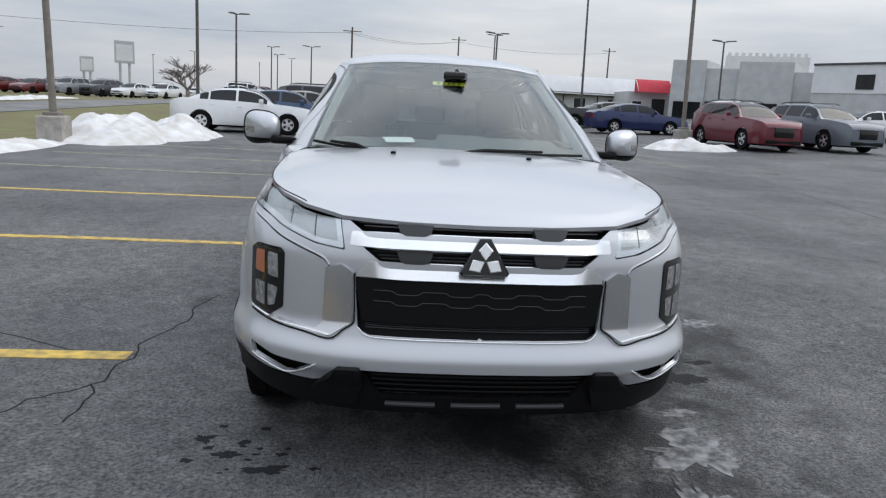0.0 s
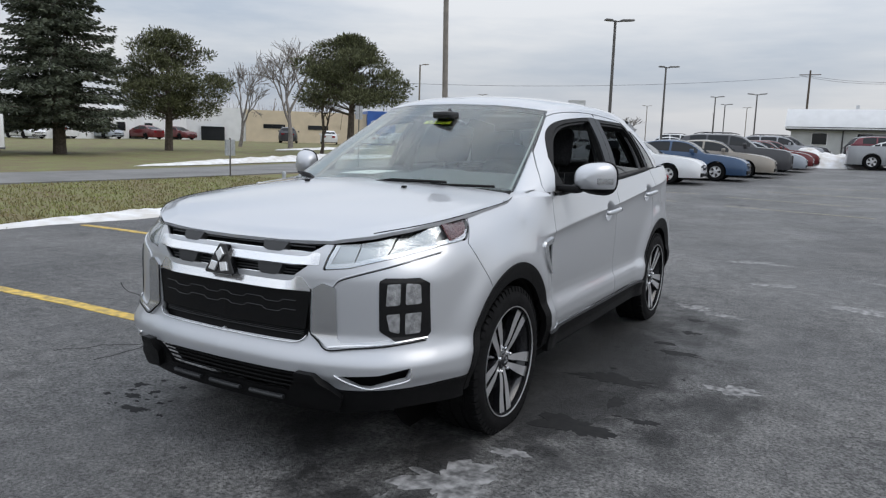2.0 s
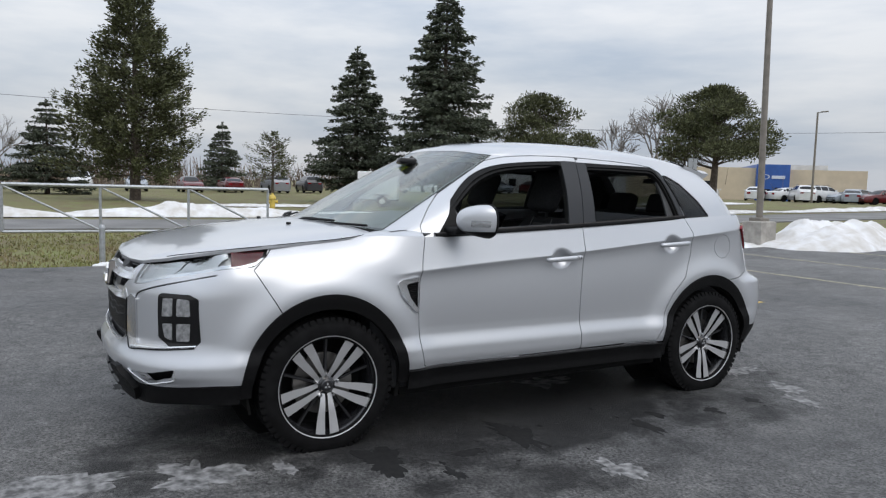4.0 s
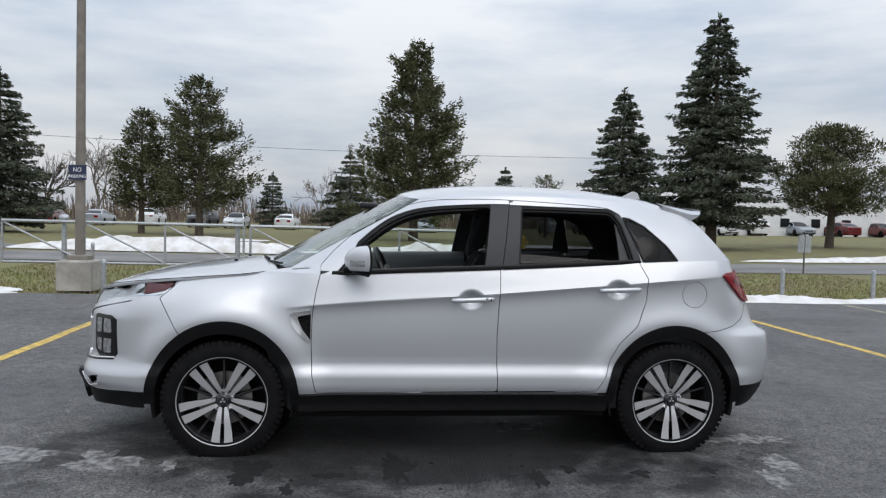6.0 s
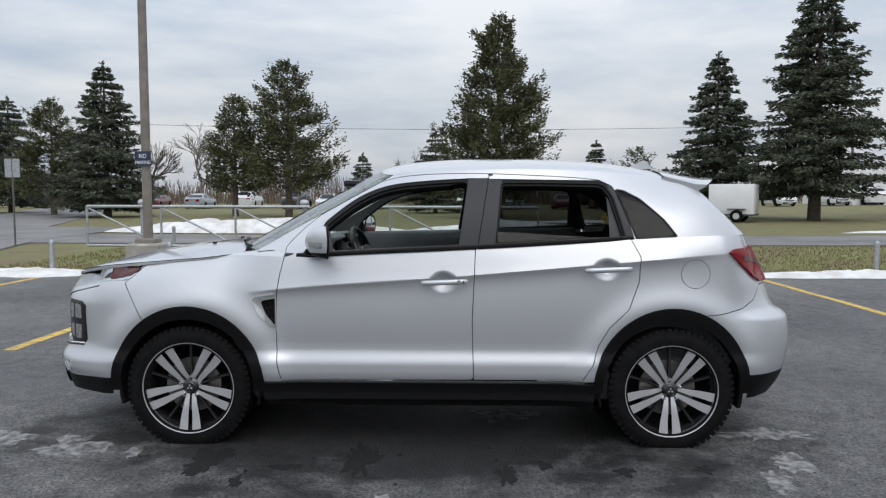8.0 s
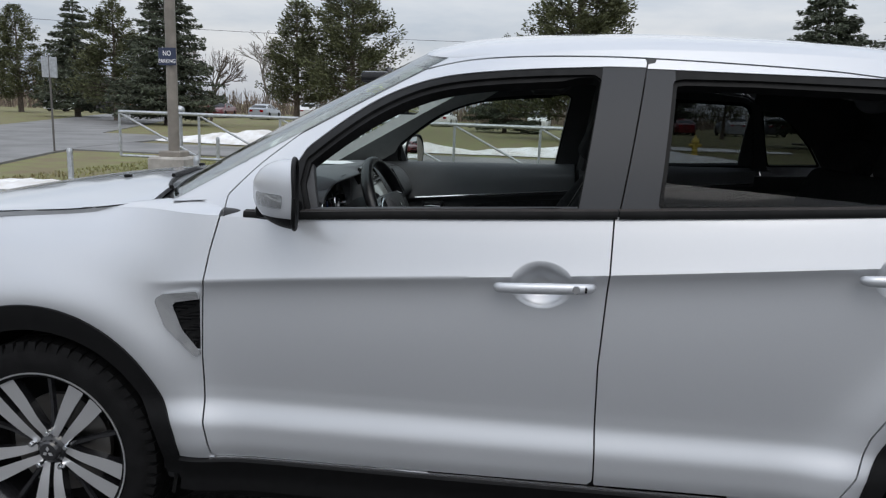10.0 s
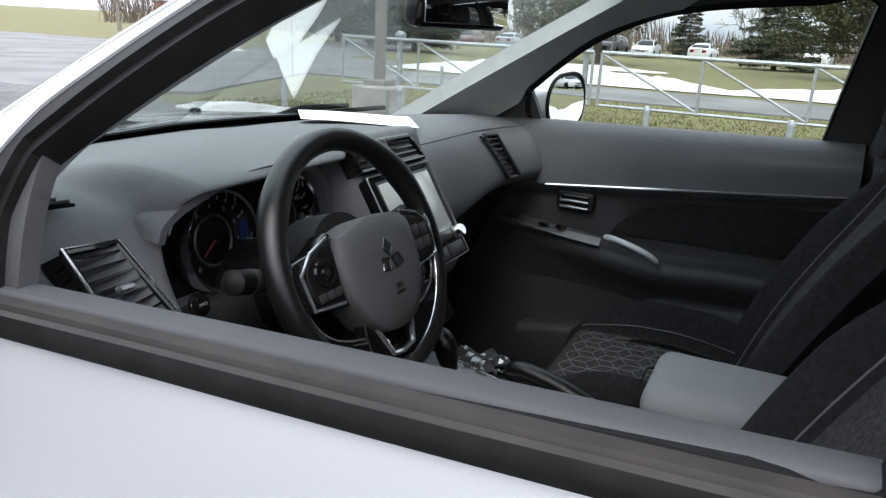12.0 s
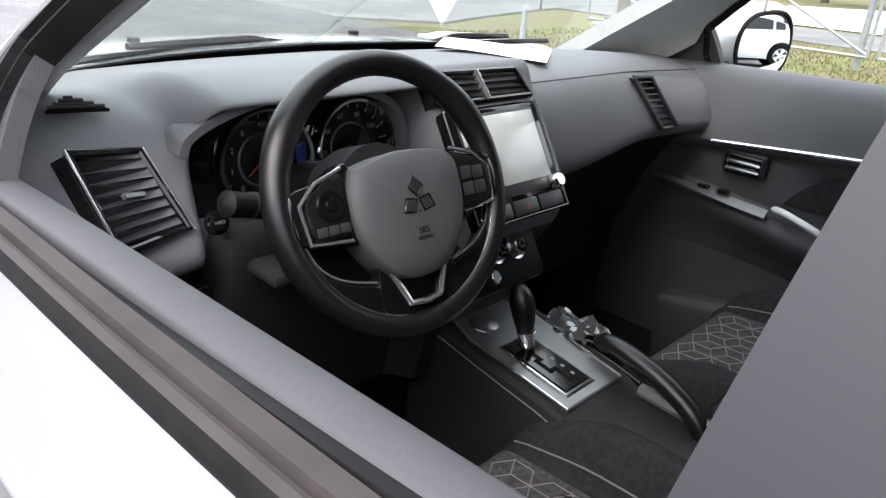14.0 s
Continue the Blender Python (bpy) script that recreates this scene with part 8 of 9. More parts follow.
        out = np.interp(ys2, [-0.66, -0.56, -0.35, -0.20, 0.20], [0.005, 0.022, 0.050, 0.062, 0.060])
        rows = [np.column_stack([-0.705 + k1 * out, ys2, zt + dz]) for k1, dz in ((-0.2, 0.040), (0.0, 0.016), (0.45, 0.010), (0.85, 0.004), (1.0, -0.010), (0.98, -0.028), (0.70, -0.050), (0.30, -0.075), (0.0, -0.110), (-0.3, -0.15))]
        V, F = grid(np.stack(rows, 1))
        F = F if normals(V, F)[:, 0].mean() > 0 else [tuple(reversed(f)) for f in F]
        mesh("armrest", V, F, DASH2, c, "dark soft armrest ledge", sharp=60)
        # inner release in its cup
        bm = bmesh.new()
        box(bm, -0.708, -0.690, -0.455, -0.350, 0.902, 0.962, 0.012, None, 4)
        cup = part("release_cup", bm, GREYPL, c)
        bm = bmesh.new()
        box(bm, -0.695, -0.6885, -0.447, -0.358, 0.910, 0.954, 0.010, None, 4)
        part("cup_recess", bm, GLOSSBLACK, cup)
        for zl in (0.917, 0.934):
            bm = bmesh.new()
            box(bm, -0.690, -0.680, -0.444, -0.362, zl - 0.005, zl + 0.004, 0.004)
            part("release_lever", bm, SATIN, cup, "satin silver release lever")
        for yk in (-0.475, -0.425):
            bm = bmesh.new()
            box(bm, -0.672, -0.655, yk - 0.014, yk + 0.014, 0.860, 0.868, 0.003)
            part("door_switch", bm, GLOSSBLACK, c)
        # map pocket with a raised lip
        ys3 = np.linspace(-0.52, 0.16, 30)
        lipz = np.interp(ys3, [-0.52, -0.30, -0.16, 0.16], [0.560, 0.600, 0.705, 0.720])
        rows = [np.column_stack([xx + 0 * ys3, ys3, lipz + dz]) for xx, dz in ((-0.70, 0.004), (-0.655, 0.006), (-0.645, 0.0), (-0.640, -0.02), (-0.645, -0.12), (-0.67, -0.24))]
        V, F = grid(np.stack(rows, 1))
        F = F if normals(V, F)[:, 0].mean() > 0 else [tuple(reversed(f)) for f in F]
        mesh("door_bin", V, F, DASH2, c, "dark map pocket", sharp=60)
    return c


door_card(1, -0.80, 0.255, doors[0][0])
door_card(-1, -0.80, 0.255, doors[0][1])
door_card(1, 0.275, 1.05, doors[1][0], False)
door_card(-1, 0.275, 1.05, doors[1][1], False)
for s in (1, -1):
    bm = bmesh.new()
    box(bm, min(s * 0.74, s * 0.80), max(s * 0.74, s * 0.80), 0.245, 0.32, 0.35, 1.10, 0.02)
    part("pillar_lower_trim", bm, DASH2, car)
    V, F = tube_vf([(s * 0.770, 0.285, 1.06), (s * 0.70, 0.325, 1.30), (s * 0.615, 0.345, 1.53)], [0.036, 0.034, 0.032], 10)
    mesh("pillar_upper_trim", V, F, DASH2, car)

# dashboard
dash = base("dashboard", None)
dash.parent = car
dash.matrix_basis = INNER
Z_ = {
    "pass": [(-1.10, 1.085), (-0.92, 1.108), (-0.74, 1.122), (-0.635, 1.114), (-0.578, 1.08), (-0.548, 1.00), (-0.555, 0.918), (-0.66, 0.885), (-0.80, 0.60)],
    "stack": [(-1.13, 1.085), (-0.92, 1.115), (-0.72, 1.132), (-0.60, 1.148), (-0.560, 1.146), (-0.535, 1.10), (-0.445, 0.935), (-0.505, 0.80), (-0.55, 0.60)],
    "cluster": [(-1.13, 1.085), (-0.90, 1.118), (-0.70, 1.145), (-0.575, 1.140), (-0.548, 1.122), (-0.655, 1.112), (-0.630, 0.965), (-0.535, 0.948), (-0.60, 0.60)],
    "outer": [(-1.08, 1.085), (-0.90, 1.102), (-0.75, 1.114), (-0.65, 1.106), (-0.605, 1.078), (-0.555, 1.00), (-0.530, 0.94), (-0.60, 0.88), (-0.75, 0.60)],
}
xs_ = np.linspace(-0.745, 0.745, 180)
k = np.linspace(0, 8, 66)
prof = {n_: spline(p_)(k) for n_, p_ in Z_.items()}
w1, w2, w3 = smooth(-0.105, -0.07, xs_), smooth(0.16, 0.20, xs_), smooth(0.515, 0.565, xs_)
sec = prof["pass"][None] * (1 - w1)[:, None, None] + prof["stack"][None] * (w1 * (1 - w2))[:, None, None] + prof["cluster"][None] * (w2 * (1 - w3))[:, None, None] + prof["outer"][None] * w3[:, None, None]
P = np.zeros((180, 66, 3))
P[..., 0] = xs_[:, None]
P[..., 1] = sec[..., 0] + 0.22 * (xs_[:, None] ** 2) * (1 - smooth(0, 3, k))[None, :] + 0.05 * smooth(0.45, 0.74, np.abs(xs_))[:, None] * smooth(2, 5, k)[None, :] * (xs_ < 0)[:, None]
P[..., 2] = sec[..., 1] - 0.012 * smooth(0.5, 0.75, np.abs(xs_))[:, None] + 0.055 * smooth(-0.2, -0.7, xs_)[:, None] * np.exp(-((k - 6) / 0.9) ** 2)[None, :]
V, F = grid(P[:, :53])
mesh("dash_body", V, [tuple(reversed(f)) for f in F], DASH, dash, sharp=50)
# lower dash split off, its colour darkened to stand for the footwell's shade
V, F = grid(P[:, 52:])
mesh("knee_panel", V, [tuple(reversed(f)) for f in F], LOWTRIM, dash, "lower dash panel, its colour darkened for footwell shade")
bm = bmesh.new()
box(bm, -0.70, 0.70, -0.98, -0.70, 0.60, 1.0)
part("dash_core", bm, WELL, dash)
# seams along the dash
mesh("dash_seam", *tube_vf([(x, -0.598 + 0.05 * float(smooth(0.45, 0.74, -x)), 1.099) for x in np.linspace(-0.70, -0.10, 16)], 0.0018, 5), DASH2, dash)


def lerp(a, b, t):
    return tuple(a[i] + (b[i] - a[i]) * t for i in range(3))


def air_vent(name, c, n, frame_m, parent, fr=0.006, divide=(), depth=0.03, tab=True):
    """A louvred outlet between four corners (top left, top right, bottom right, bottom left as the driver sees it)."""
    e = base(name, None)
    e.parent = parent
    tl, tr, br, bl = c
    nrm = Vector(tr) - Vector(tl)
    nrm = nrm.cross(Vector(bl) - Vector(tl)).normalized()
    if nrm.y < 0:
        nrm = -nrm
    back = [tuple(Vector(p) - nrm * depth) for p in c]
    mesh("duct", np.array(list(c) + back), [(4, 5, 6, 7), (0, 1, 5, 4), (1, 2, 6, 5), (2, 3, 7, 6), (3, 0, 4, 7)], WELL, e)
    mesh("frame", *tube_vf([tl, lerp(tl, tr, 0.5), tr, lerp(tr, br, 0.5), br, lerp(br, bl, 0.5), bl, lerp(bl, tl, 0.5), tl], fr, 8), frame_m, e)
    if name == "driver_vent":
        out_ = nrm * 0.004
        mesh("edge_trim", *tube_vf([tuple(Vector(p) + out_ + (Vector(p) - Vector(lerp(lerp(tl, br, 0.5), lerp(tr, bl, 0.5), 0.5))) * 0.07) for p in (bl, tl, tr, br)], 0.0022, 6), SATIN, e, "thin bright vent edge")
    for i in range(n):
        t = (i + 0.7) / (n + 0.4)
        a, b = Vector(lerp(tl, bl, t)), Vector(lerp(tr, br, t))
        down = (Vector(bl) - Vector(tl)).normalized()
        V = np.array([tuple(a + nrm * 0.001), tuple(b + nrm * 0.001), tuple(b - nrm * 0.020 + down * 0.004), tuple(a - nrm * 0.020 + down * 0.004)])
        V = np.vstack([V, V + np.array(down * 0.0028)])
        mesh("slat", V, [(3, 2, 1, 0), (4, 5, 6, 7), (0, 1, 5, 4), (1, 2, 6, 5), (2, 3, 7, 6), (3, 0, 4, 7)], GLOSSBLACK, e)
    for d in divide:
        mesh("divider", *tube_vf([tuple(Vector(lerp(tl, tr, d)) + nrm * 0.004), tuple(Vector(lerp(bl, br, d)) + nrm * 0.004)], 0.006, 6), SATIN, e)
    if tab:
        m_ = Vector(lerp(lerp(tl, tr, 0.5), lerp(bl, br, 0.5), 0.5))
        r_ = (Vector(tr) - Vector(tl)).normalized()
        mesh("adjuster", *tube_vf([tuple(m_ - r_ * 0.014 + nrm * 0.005), tuple(m_ + r_ * 0.014 + nrm * 0.005)], 0.0045, 6), SATIN, e)
    return e


air_vent("driver_vent", ((0.692, -0.574, 1.086), (0.600, -0.604, 1.070), (0.573, -0.543, 0.984), (0.665, -0.522, 0.981)), 8, GLOSSBLACK, dash, 0.005)
air_vent("passenger_vent", ((-0.462, -0.572, 1.092), (-0.512, -0.558, 1.092), (-0.585, -0.512, 0.985), (-0.535, -0.522, 0.983)), 8, GREYPL, dash, 0.005, tab=False)
air_vent("centre_vent", ((0.175, -0.552, 1.142), (-0.030, -0.552, 1.138), (-0.052, -0.528, 1.098), (0.172, -0.528, 1.100)), 4, GLOSSBLACK, dash, 0.005, (0.5,), 0.03, False)
for x0_, s_ in ((0.69, 1), (-0.60, -1)):
    e = base("demister_vent", None)
    e.parent = dash
    zt_ = 1.106
    pts = [(0.676, -0.676, 1.106), (0.640, -0.708, 1.113), (0.610, -0.655, 1.107)] if s_ > 0 else [(-0.53, -0.70, zt_ + 0.004), (-0.60, -0.66, zt_), (-0.61, -0.675, zt_), (-0.54, -0.72, zt_ + 0.004)]
    mesh("opening", *shell(np.array([p + (0, 0) for p in pts]), [tuple(range(len(pts)))] if s_ < 0 else [(2, 1, 0)], 0.006, 0.004), WELL, e)
    for i in range(4):
        t = (i + 0.4) / 4
        a, b = lerp(pts[0], pts[1], t), lerp(pts[2] if s_ > 0 else pts[3], pts[1] if s_ > 0 else pts[2], t if s_ > 0 else t)
        mesh("slat", *tube_vf([(a[0], a[1], a[2] + 0.008), (b[0], b[1], b[2] + 0.008)], 0.0022, 5), DASH2, e)

# instruments
for cx_, r_, red in ((0.425, 0.068, True), (0.270, 0.068, False)):
    g = base("gauge", None)
    g.parent = dash
    g.matrix_basis = pose(cx_, -0.615, 1.030, 82, 0, 180)
    mesh("dial_face", *lathe_vf([(0, 0.0), (r_, 0.0), (r_, -0.01)], 40), GLOSSBLACK, g)
    mesh("ring", *lathe_vf([(r_ - 0.002, 0.0), (r_, 0.022), (r_ + 0.004, 0.024), (r_ + 0.006, 0.02), (r_ + 0.006, 0.0)], 48), CHROME, g, "thin chrome gauge ring")
    mesh("inner_ring", *lathe_vf([(r_ * 0.50, 0.001), (r_ * 0.53, 0.003), (r_ * 0.56, 0.001)], 36), GREYPL, g)
    for i in range(17):
        t = math.radians(225 - 270 * i / 16)
        V, F = prism_vf([(-0.0008, r_ * 0.86), (0.0008, r_ * 0.86), (0.0008, r_ * 0.95), (-0.0008, r_ * 0.95)], 0.001)
        mesh("tick", moved(V, pose(0, 0, 0.001, 0, 0, math.degrees(t) - 90)), F, DIALRED if red and i > 13 else DIALWHITE, g)
    mesh("needle", *tube_vf([(0, 0, 0.004), (-r_ * 0.36, -r_ * 0.28, 0.004)], [0.003, 0.001], 5), DIALRED, g)
    for i, txt in enumerate(("0", "1", "2", "3", "4", "5", "6", "7", "8") if red else ("0", "20", "40", "60", "80", "100", "120", "140")):
        t = math.radians(225 - 270 * i / (8 if red else 7))
        cu = bpy.data.curves.new("numeral", "FONT")
        cu.body, cu.size, cu.align_x, cu.align_y = txt, 0.011, "CENTER", "CENTER"
        t_ = new("numeral", cu)
        me = bpy.data.meshes.new_from_object(t_.evaluated_get(bpy.context.evaluated_depsgraph_get()))
        bpy.data.objects.remove(t_)
        me.materials.clear()
        me.materials.append(DIALWHITE)
        o_ = new("numeral", me)
        o_.parent = g
        o_.matrix_basis = pose(r_ * 0.72 * math.cos(t), r_ * 0.72 * math.sin(t), 0.002)
bm = bmesh.new()
box(bm, 0.335, 0.368, -0.618, -0.612, 0.985, 1.045, 0.002)
part("trip_display", bm, mat("blue display", (0.008, 0.02, 0.09), rough=0.2), dash)
bm = bmesh.new()
box(bm, 0.185, 0.535, -0.64, -0.622, 0.955, 1.11, 0.004)
part("cluster_panel", bm, GLOSSBLACK, dash)

# brow over the instruments
arc = spline([(0.566, 1.066), (0.556, 1.088), (0.522, 1.110), (0.46, 1.130), (0.373, 1.138), (0.28, 1.128), (0.215, 1.098), (0.185, 1.045), (0.178, 0.99)])(np.linspace(0, 8, 60))
vv = np.linspace(0, 1, 18)
P = np.zeros((60, 18, 3))
P[..., 0] = arc[:, None, 0] + (arc[:, None, 0] - 0.385) * 0.06 * vv[None, :]
P[..., 1] = -0.555 - 0.02 * np.abs((arc[:, None, 0] - 0.385) / 0.2) ** 2 - 0.26 * vv[None, :]
P[..., 2] = arc[:, None, 1] + np.minimum(1.085 - arc[:, None, 1], 0.0) * smooth(0.25, 1.0, vv)[None, :] + 0.006 * np.sin(np.pi * np.clip(vv * 2, 0, 1))[None, :]
V, F = grid(P)
if normals(V, F)[:, 2].mean() < 0:
    F = [tuple(reversed(f)) for f in F]
mesh("instrument_brow", *shell(V, F, 0.0, 0.012), DASH, dash, "soft grained brow over the instruments", sharp=60)
# centre stack
st = base("centre_stack", None)
st.parent = dash
st.matrix_basis = pose(0.057, -0.476, 1.008, 90 - 31, 0, 180) @ Matrix.Diagonal((0.92, 1, 1, 1))
bm = bmesh.new()
box(bm, -0.122, 0.122, -0.098, 0.095, -0.02, 0.006, 0.008)
part("bezel", bm, GLOSSBLACK, st)
mesh("bezel_trim", *tube_vf([(-0.120, 0.094, 0.006), (0.118, 0.094, 0.006), (0.122, 0.088, 0.006), (0.122, -0.095, 0.006), (-0.122, -0.095, 0.006), (-0.122, 0.088, 0.006), (-0.120, 0.094, 0.006)], 0.0016, 6), METALTRIM, st)
bm = bmesh.new()
box(bm, -0.098, 0.098, -0.040, 0.078, 0.004, 0.0085, 0.002)
part("display", bm, DISPLAY, st, "blank pale display screen")
bm = bmesh.new()
box(bm, -0.104, 0.104, -0.060, 0.084, 0.003, 0.0068, 0.003)
part("display_glass", bm, GREYPL, st)
V, F = lathe_vf([(0, 0.024), (0.010, 0.024), (0.012, 0.021), (0.0125, 0.002)], 20)
mesh("volume_knob", moved(V, pose(0.094, -0.052, 0.004)), F, CHROME, st, "chrome volume knob")
for i in range(3):
    bm = bmesh.new()
    box(bm, -0.10 + 0.072 * i, -0.035 + 0.072 * i, -0.092, -0.067, 0.004, 0.010, 0.003)
    part("stack_button", bm, GREYPL, st)
V, F = prism_vf([(-0.006, -0.005), (0.006, -0.005), (0, 0.006)], 0.001)
mesh("hazard_mark", moved(V, pose(0.005, -0.080, 0.010)), F, DIALRED, st)
bm = bmesh.new()
box(bm, -0.155, 0.085, -0.20, -0.10, -0.09, -0.055, 0.012)
part("climate_panel", bm, BLACKPL, st)
for i, (x_, r_) in enumerate(((-0.113, 0.88), (-0.037, 0.88), (0.016, 1.0))):
    V, F = lathe_vf([(0, 0.018), (0.014, 0.018), (0.017, 0.014), (0.018, 0.004), (0.023, 0.003), (0.025, -0.006)], 28)
    kn = mesh("climate_knob", moved(V * r_, pose(x_, -0.134, -0.054)), F, GLOSSBLACK, st)
    V, F = lathe_vf([(0.0155, 0.0185), (0.0175, 0.0165), (0.0185, 0.012), (0.0195, 0.004), (0.0245, 0.005), (0.0260, -0.002)], 28)
    mesh("knob_ring", moved(V * r_, pose(x_, -0.134, -0.0538)), F, SATIN, kn)
    for j in range(6):
        V, F = lathe_vf([(0, 0.0195), (0.0022, 0.0195), (0.0024, 0.017)], 8)
        mesh("knob_dot", moved(V, pose(x_ + 0.007 * math.cos(j * 1.047), -0.134 + 0.007 * math.sin(j * 1.047), -0.054)), F, GREYPL, kn)
V, F = lathe_vf([(0, 0.008), (0.008, 0.008), (0.0095, 0.010), (0.0115, 0.008), (0.0125, 0.0)], 18)
mesh("socket", moved(V, pose(-0.061, -0.174, -0.054)), F, SATIN, st)
# info button, left dash switches
V, F = lathe_vf([(0, 0.006), (0.010, 0.006), (0.0115, 0.003), (0.015, 0.002), (0.016, -0.004)], 24)
mesh("info_button", moved(V, pose(0.540, -0.534, 0.987, 72, 0, 180)), F, GLOSSBLACK, dash)
bm = bmesh.new()
box(bm, 0.54, 0.64, -0.585, -0.555, 0.865, 0.90, 0.006)
part("switch_panel", bm, GLOSSBLACK, dash)
bm = bmesh.new()
box(bm, 0.44, 0.50, -0.55, -0.47, 0.905, 0.925, 0.008)
part("column_lever_bracket", bm, LOWTRIM, dash)


# steering wheel
sw = base("steering_wheel", None)
sw.parent = car
a_ = math.radians(23.5)
sw.matrix_basis = INNER @ Matrix(((-1, 0, 0, 0.364), (0, -math.sin(a_), math.cos(a_), -0.402), (0, math.cos(a_), math.sin(a_), 1.030), (0, 0, 0, 1))) @ pose(0, 0, 0, 0, -4.5, 0)
RW = 0.1660
V, F = [], []
n, m = 96, 16
for i in range(n):
    t = 2 * math.pi * i / n
    fat = 1 + 0.14 * (math.exp(-((((math.degrees(t) - 35 + 180) % 360 - 180)) / 14) ** 2) + math.exp(-((((math.degrees(t) - 145 + 180) % 360 - 180)) / 14) ** 2))
    for j in range(m):
        q = 2 * math.pi * j / m
        V.append(((RW + 0.0165 * fat * math.cos(q)) * math.cos(t), (RW + 0.0165 * fat * math.cos(q)) * math.sin(t), 0.0175 * fat * math.sin(q)))
for i in range(n):
    for j in range(m):
        F.append((i * m + j, ((i + 1) % n) * m + j, ((i + 1) % n) * m + (j + 1) % m, i * m + (j + 1) % m))
mesh("rim", np.array(V), F, LEATHER, sw, "black leather wheel rim")
for t in (38, 142, 262, 278):
    V, F = lathe_vf([(0.0170, -0.0008), (0.0176, 0.0), (0.0170, 0.0008)], 20)
    mesh("rim_seam", moved(V, pose(0, 0, 0, 0, 0, t) @ pose(RW, 0, 0, 90, 0, 0)), F, WELL, sw)


def pad(name, outline, z0, z1, bevel, m_, parent, dome=0.0, label=""):
    o = spline(list(outline) + [outline[0]])(np.linspace(0, len(outline), 72))[:-1]
    c = o.mean(0)
    rows = [np.column_stack([o, np.full(len(o), z0)])]
    for s_, z_ in ((1.0, z1 - bevel), (0.985, z1 - bevel * 0.35), (0.955, z1), (0.75, z1 + dome * 0.5), (0.4, z1 + dome * 0.9), (0.02, z1 + dome)):
        rows.append(np.column_stack([c + (o - c) * s_, np.full(len(o), z_)]))
    P = np.stack(rows + [], 0)
    P = np.concatenate([P, P[:, :1]], 1)
    V, F = grid(P)
    return mesh(name, V, F, m_, parent, label, sharp=60)


hub = pad("airbag_cover", [(-0.074, 0.050), (0.0, 0.062), (0.074, 0.050), (0.086, 0.012), (0.078, -0.040), (0.045, -0.085), (0.0, -0.098), (-0.045, -0.085), (-0.078, -0.040), (-0.086, 0.012)], -0.02, 0.030, 0.012, AIRBAG, sw, 0.012, "dark grey airbag cover")
hub.location.y = -0.010
mesh("hub_back", *lathe_vf([(0, -0.03), (0.07, -0.03), (0.075, -0.09), (0.06, -0.16), (0, -0.16)], 30), LOWTRIM, sw)
for t in (0, 120, 240):
    V, F = prism_vf([(0, 0.003), (0.0095, 0.0145), (0, 0.0265), (-0.0095, 0.0145)], 0.0012, 0.0004)
    dm = mesh("emblem_diamond", moved(V, pose(0, 0.000, 0.0412, 0, 0, t)), F, SMOKE, hub)
    V, F = tube_vf([(0, 0.002, 0), (0.0110, 0.0145, 0), (0, 0.0280, 0), (-0.0110, 0.0145, 0), (0, 0.002, 0)], 0.0012, 6)
    mesh("diamond_edge", moved(V, pose(0, 0.000, 0.0424, 0, 0, t)), F, GLOSSBLACK, dm)


def lettering(text, size, m_, parent, m):
    """Flat letters in the built-in font, laid at a pose on their thing."""
    cu = bpy.data.curves.new("lettering", "FONT")
    cu.body, cu.size, cu.align_x, cu.align_y, cu.extrude = text, size, "CENTER", "CENTER", 0.0003
    t_ = new("lettering", cu)
    me = bpy.data.meshes.new_from_object(t_.evaluated_get(bpy.context.evaluated_depsgraph_get()))
    bpy.data.objects.remove(t_)
    me.materials.clear()
    me.materials.append(m_)
    o_ = new("lettering", me)
    o_.parent, o_.matrix_basis = parent, m
    return o_


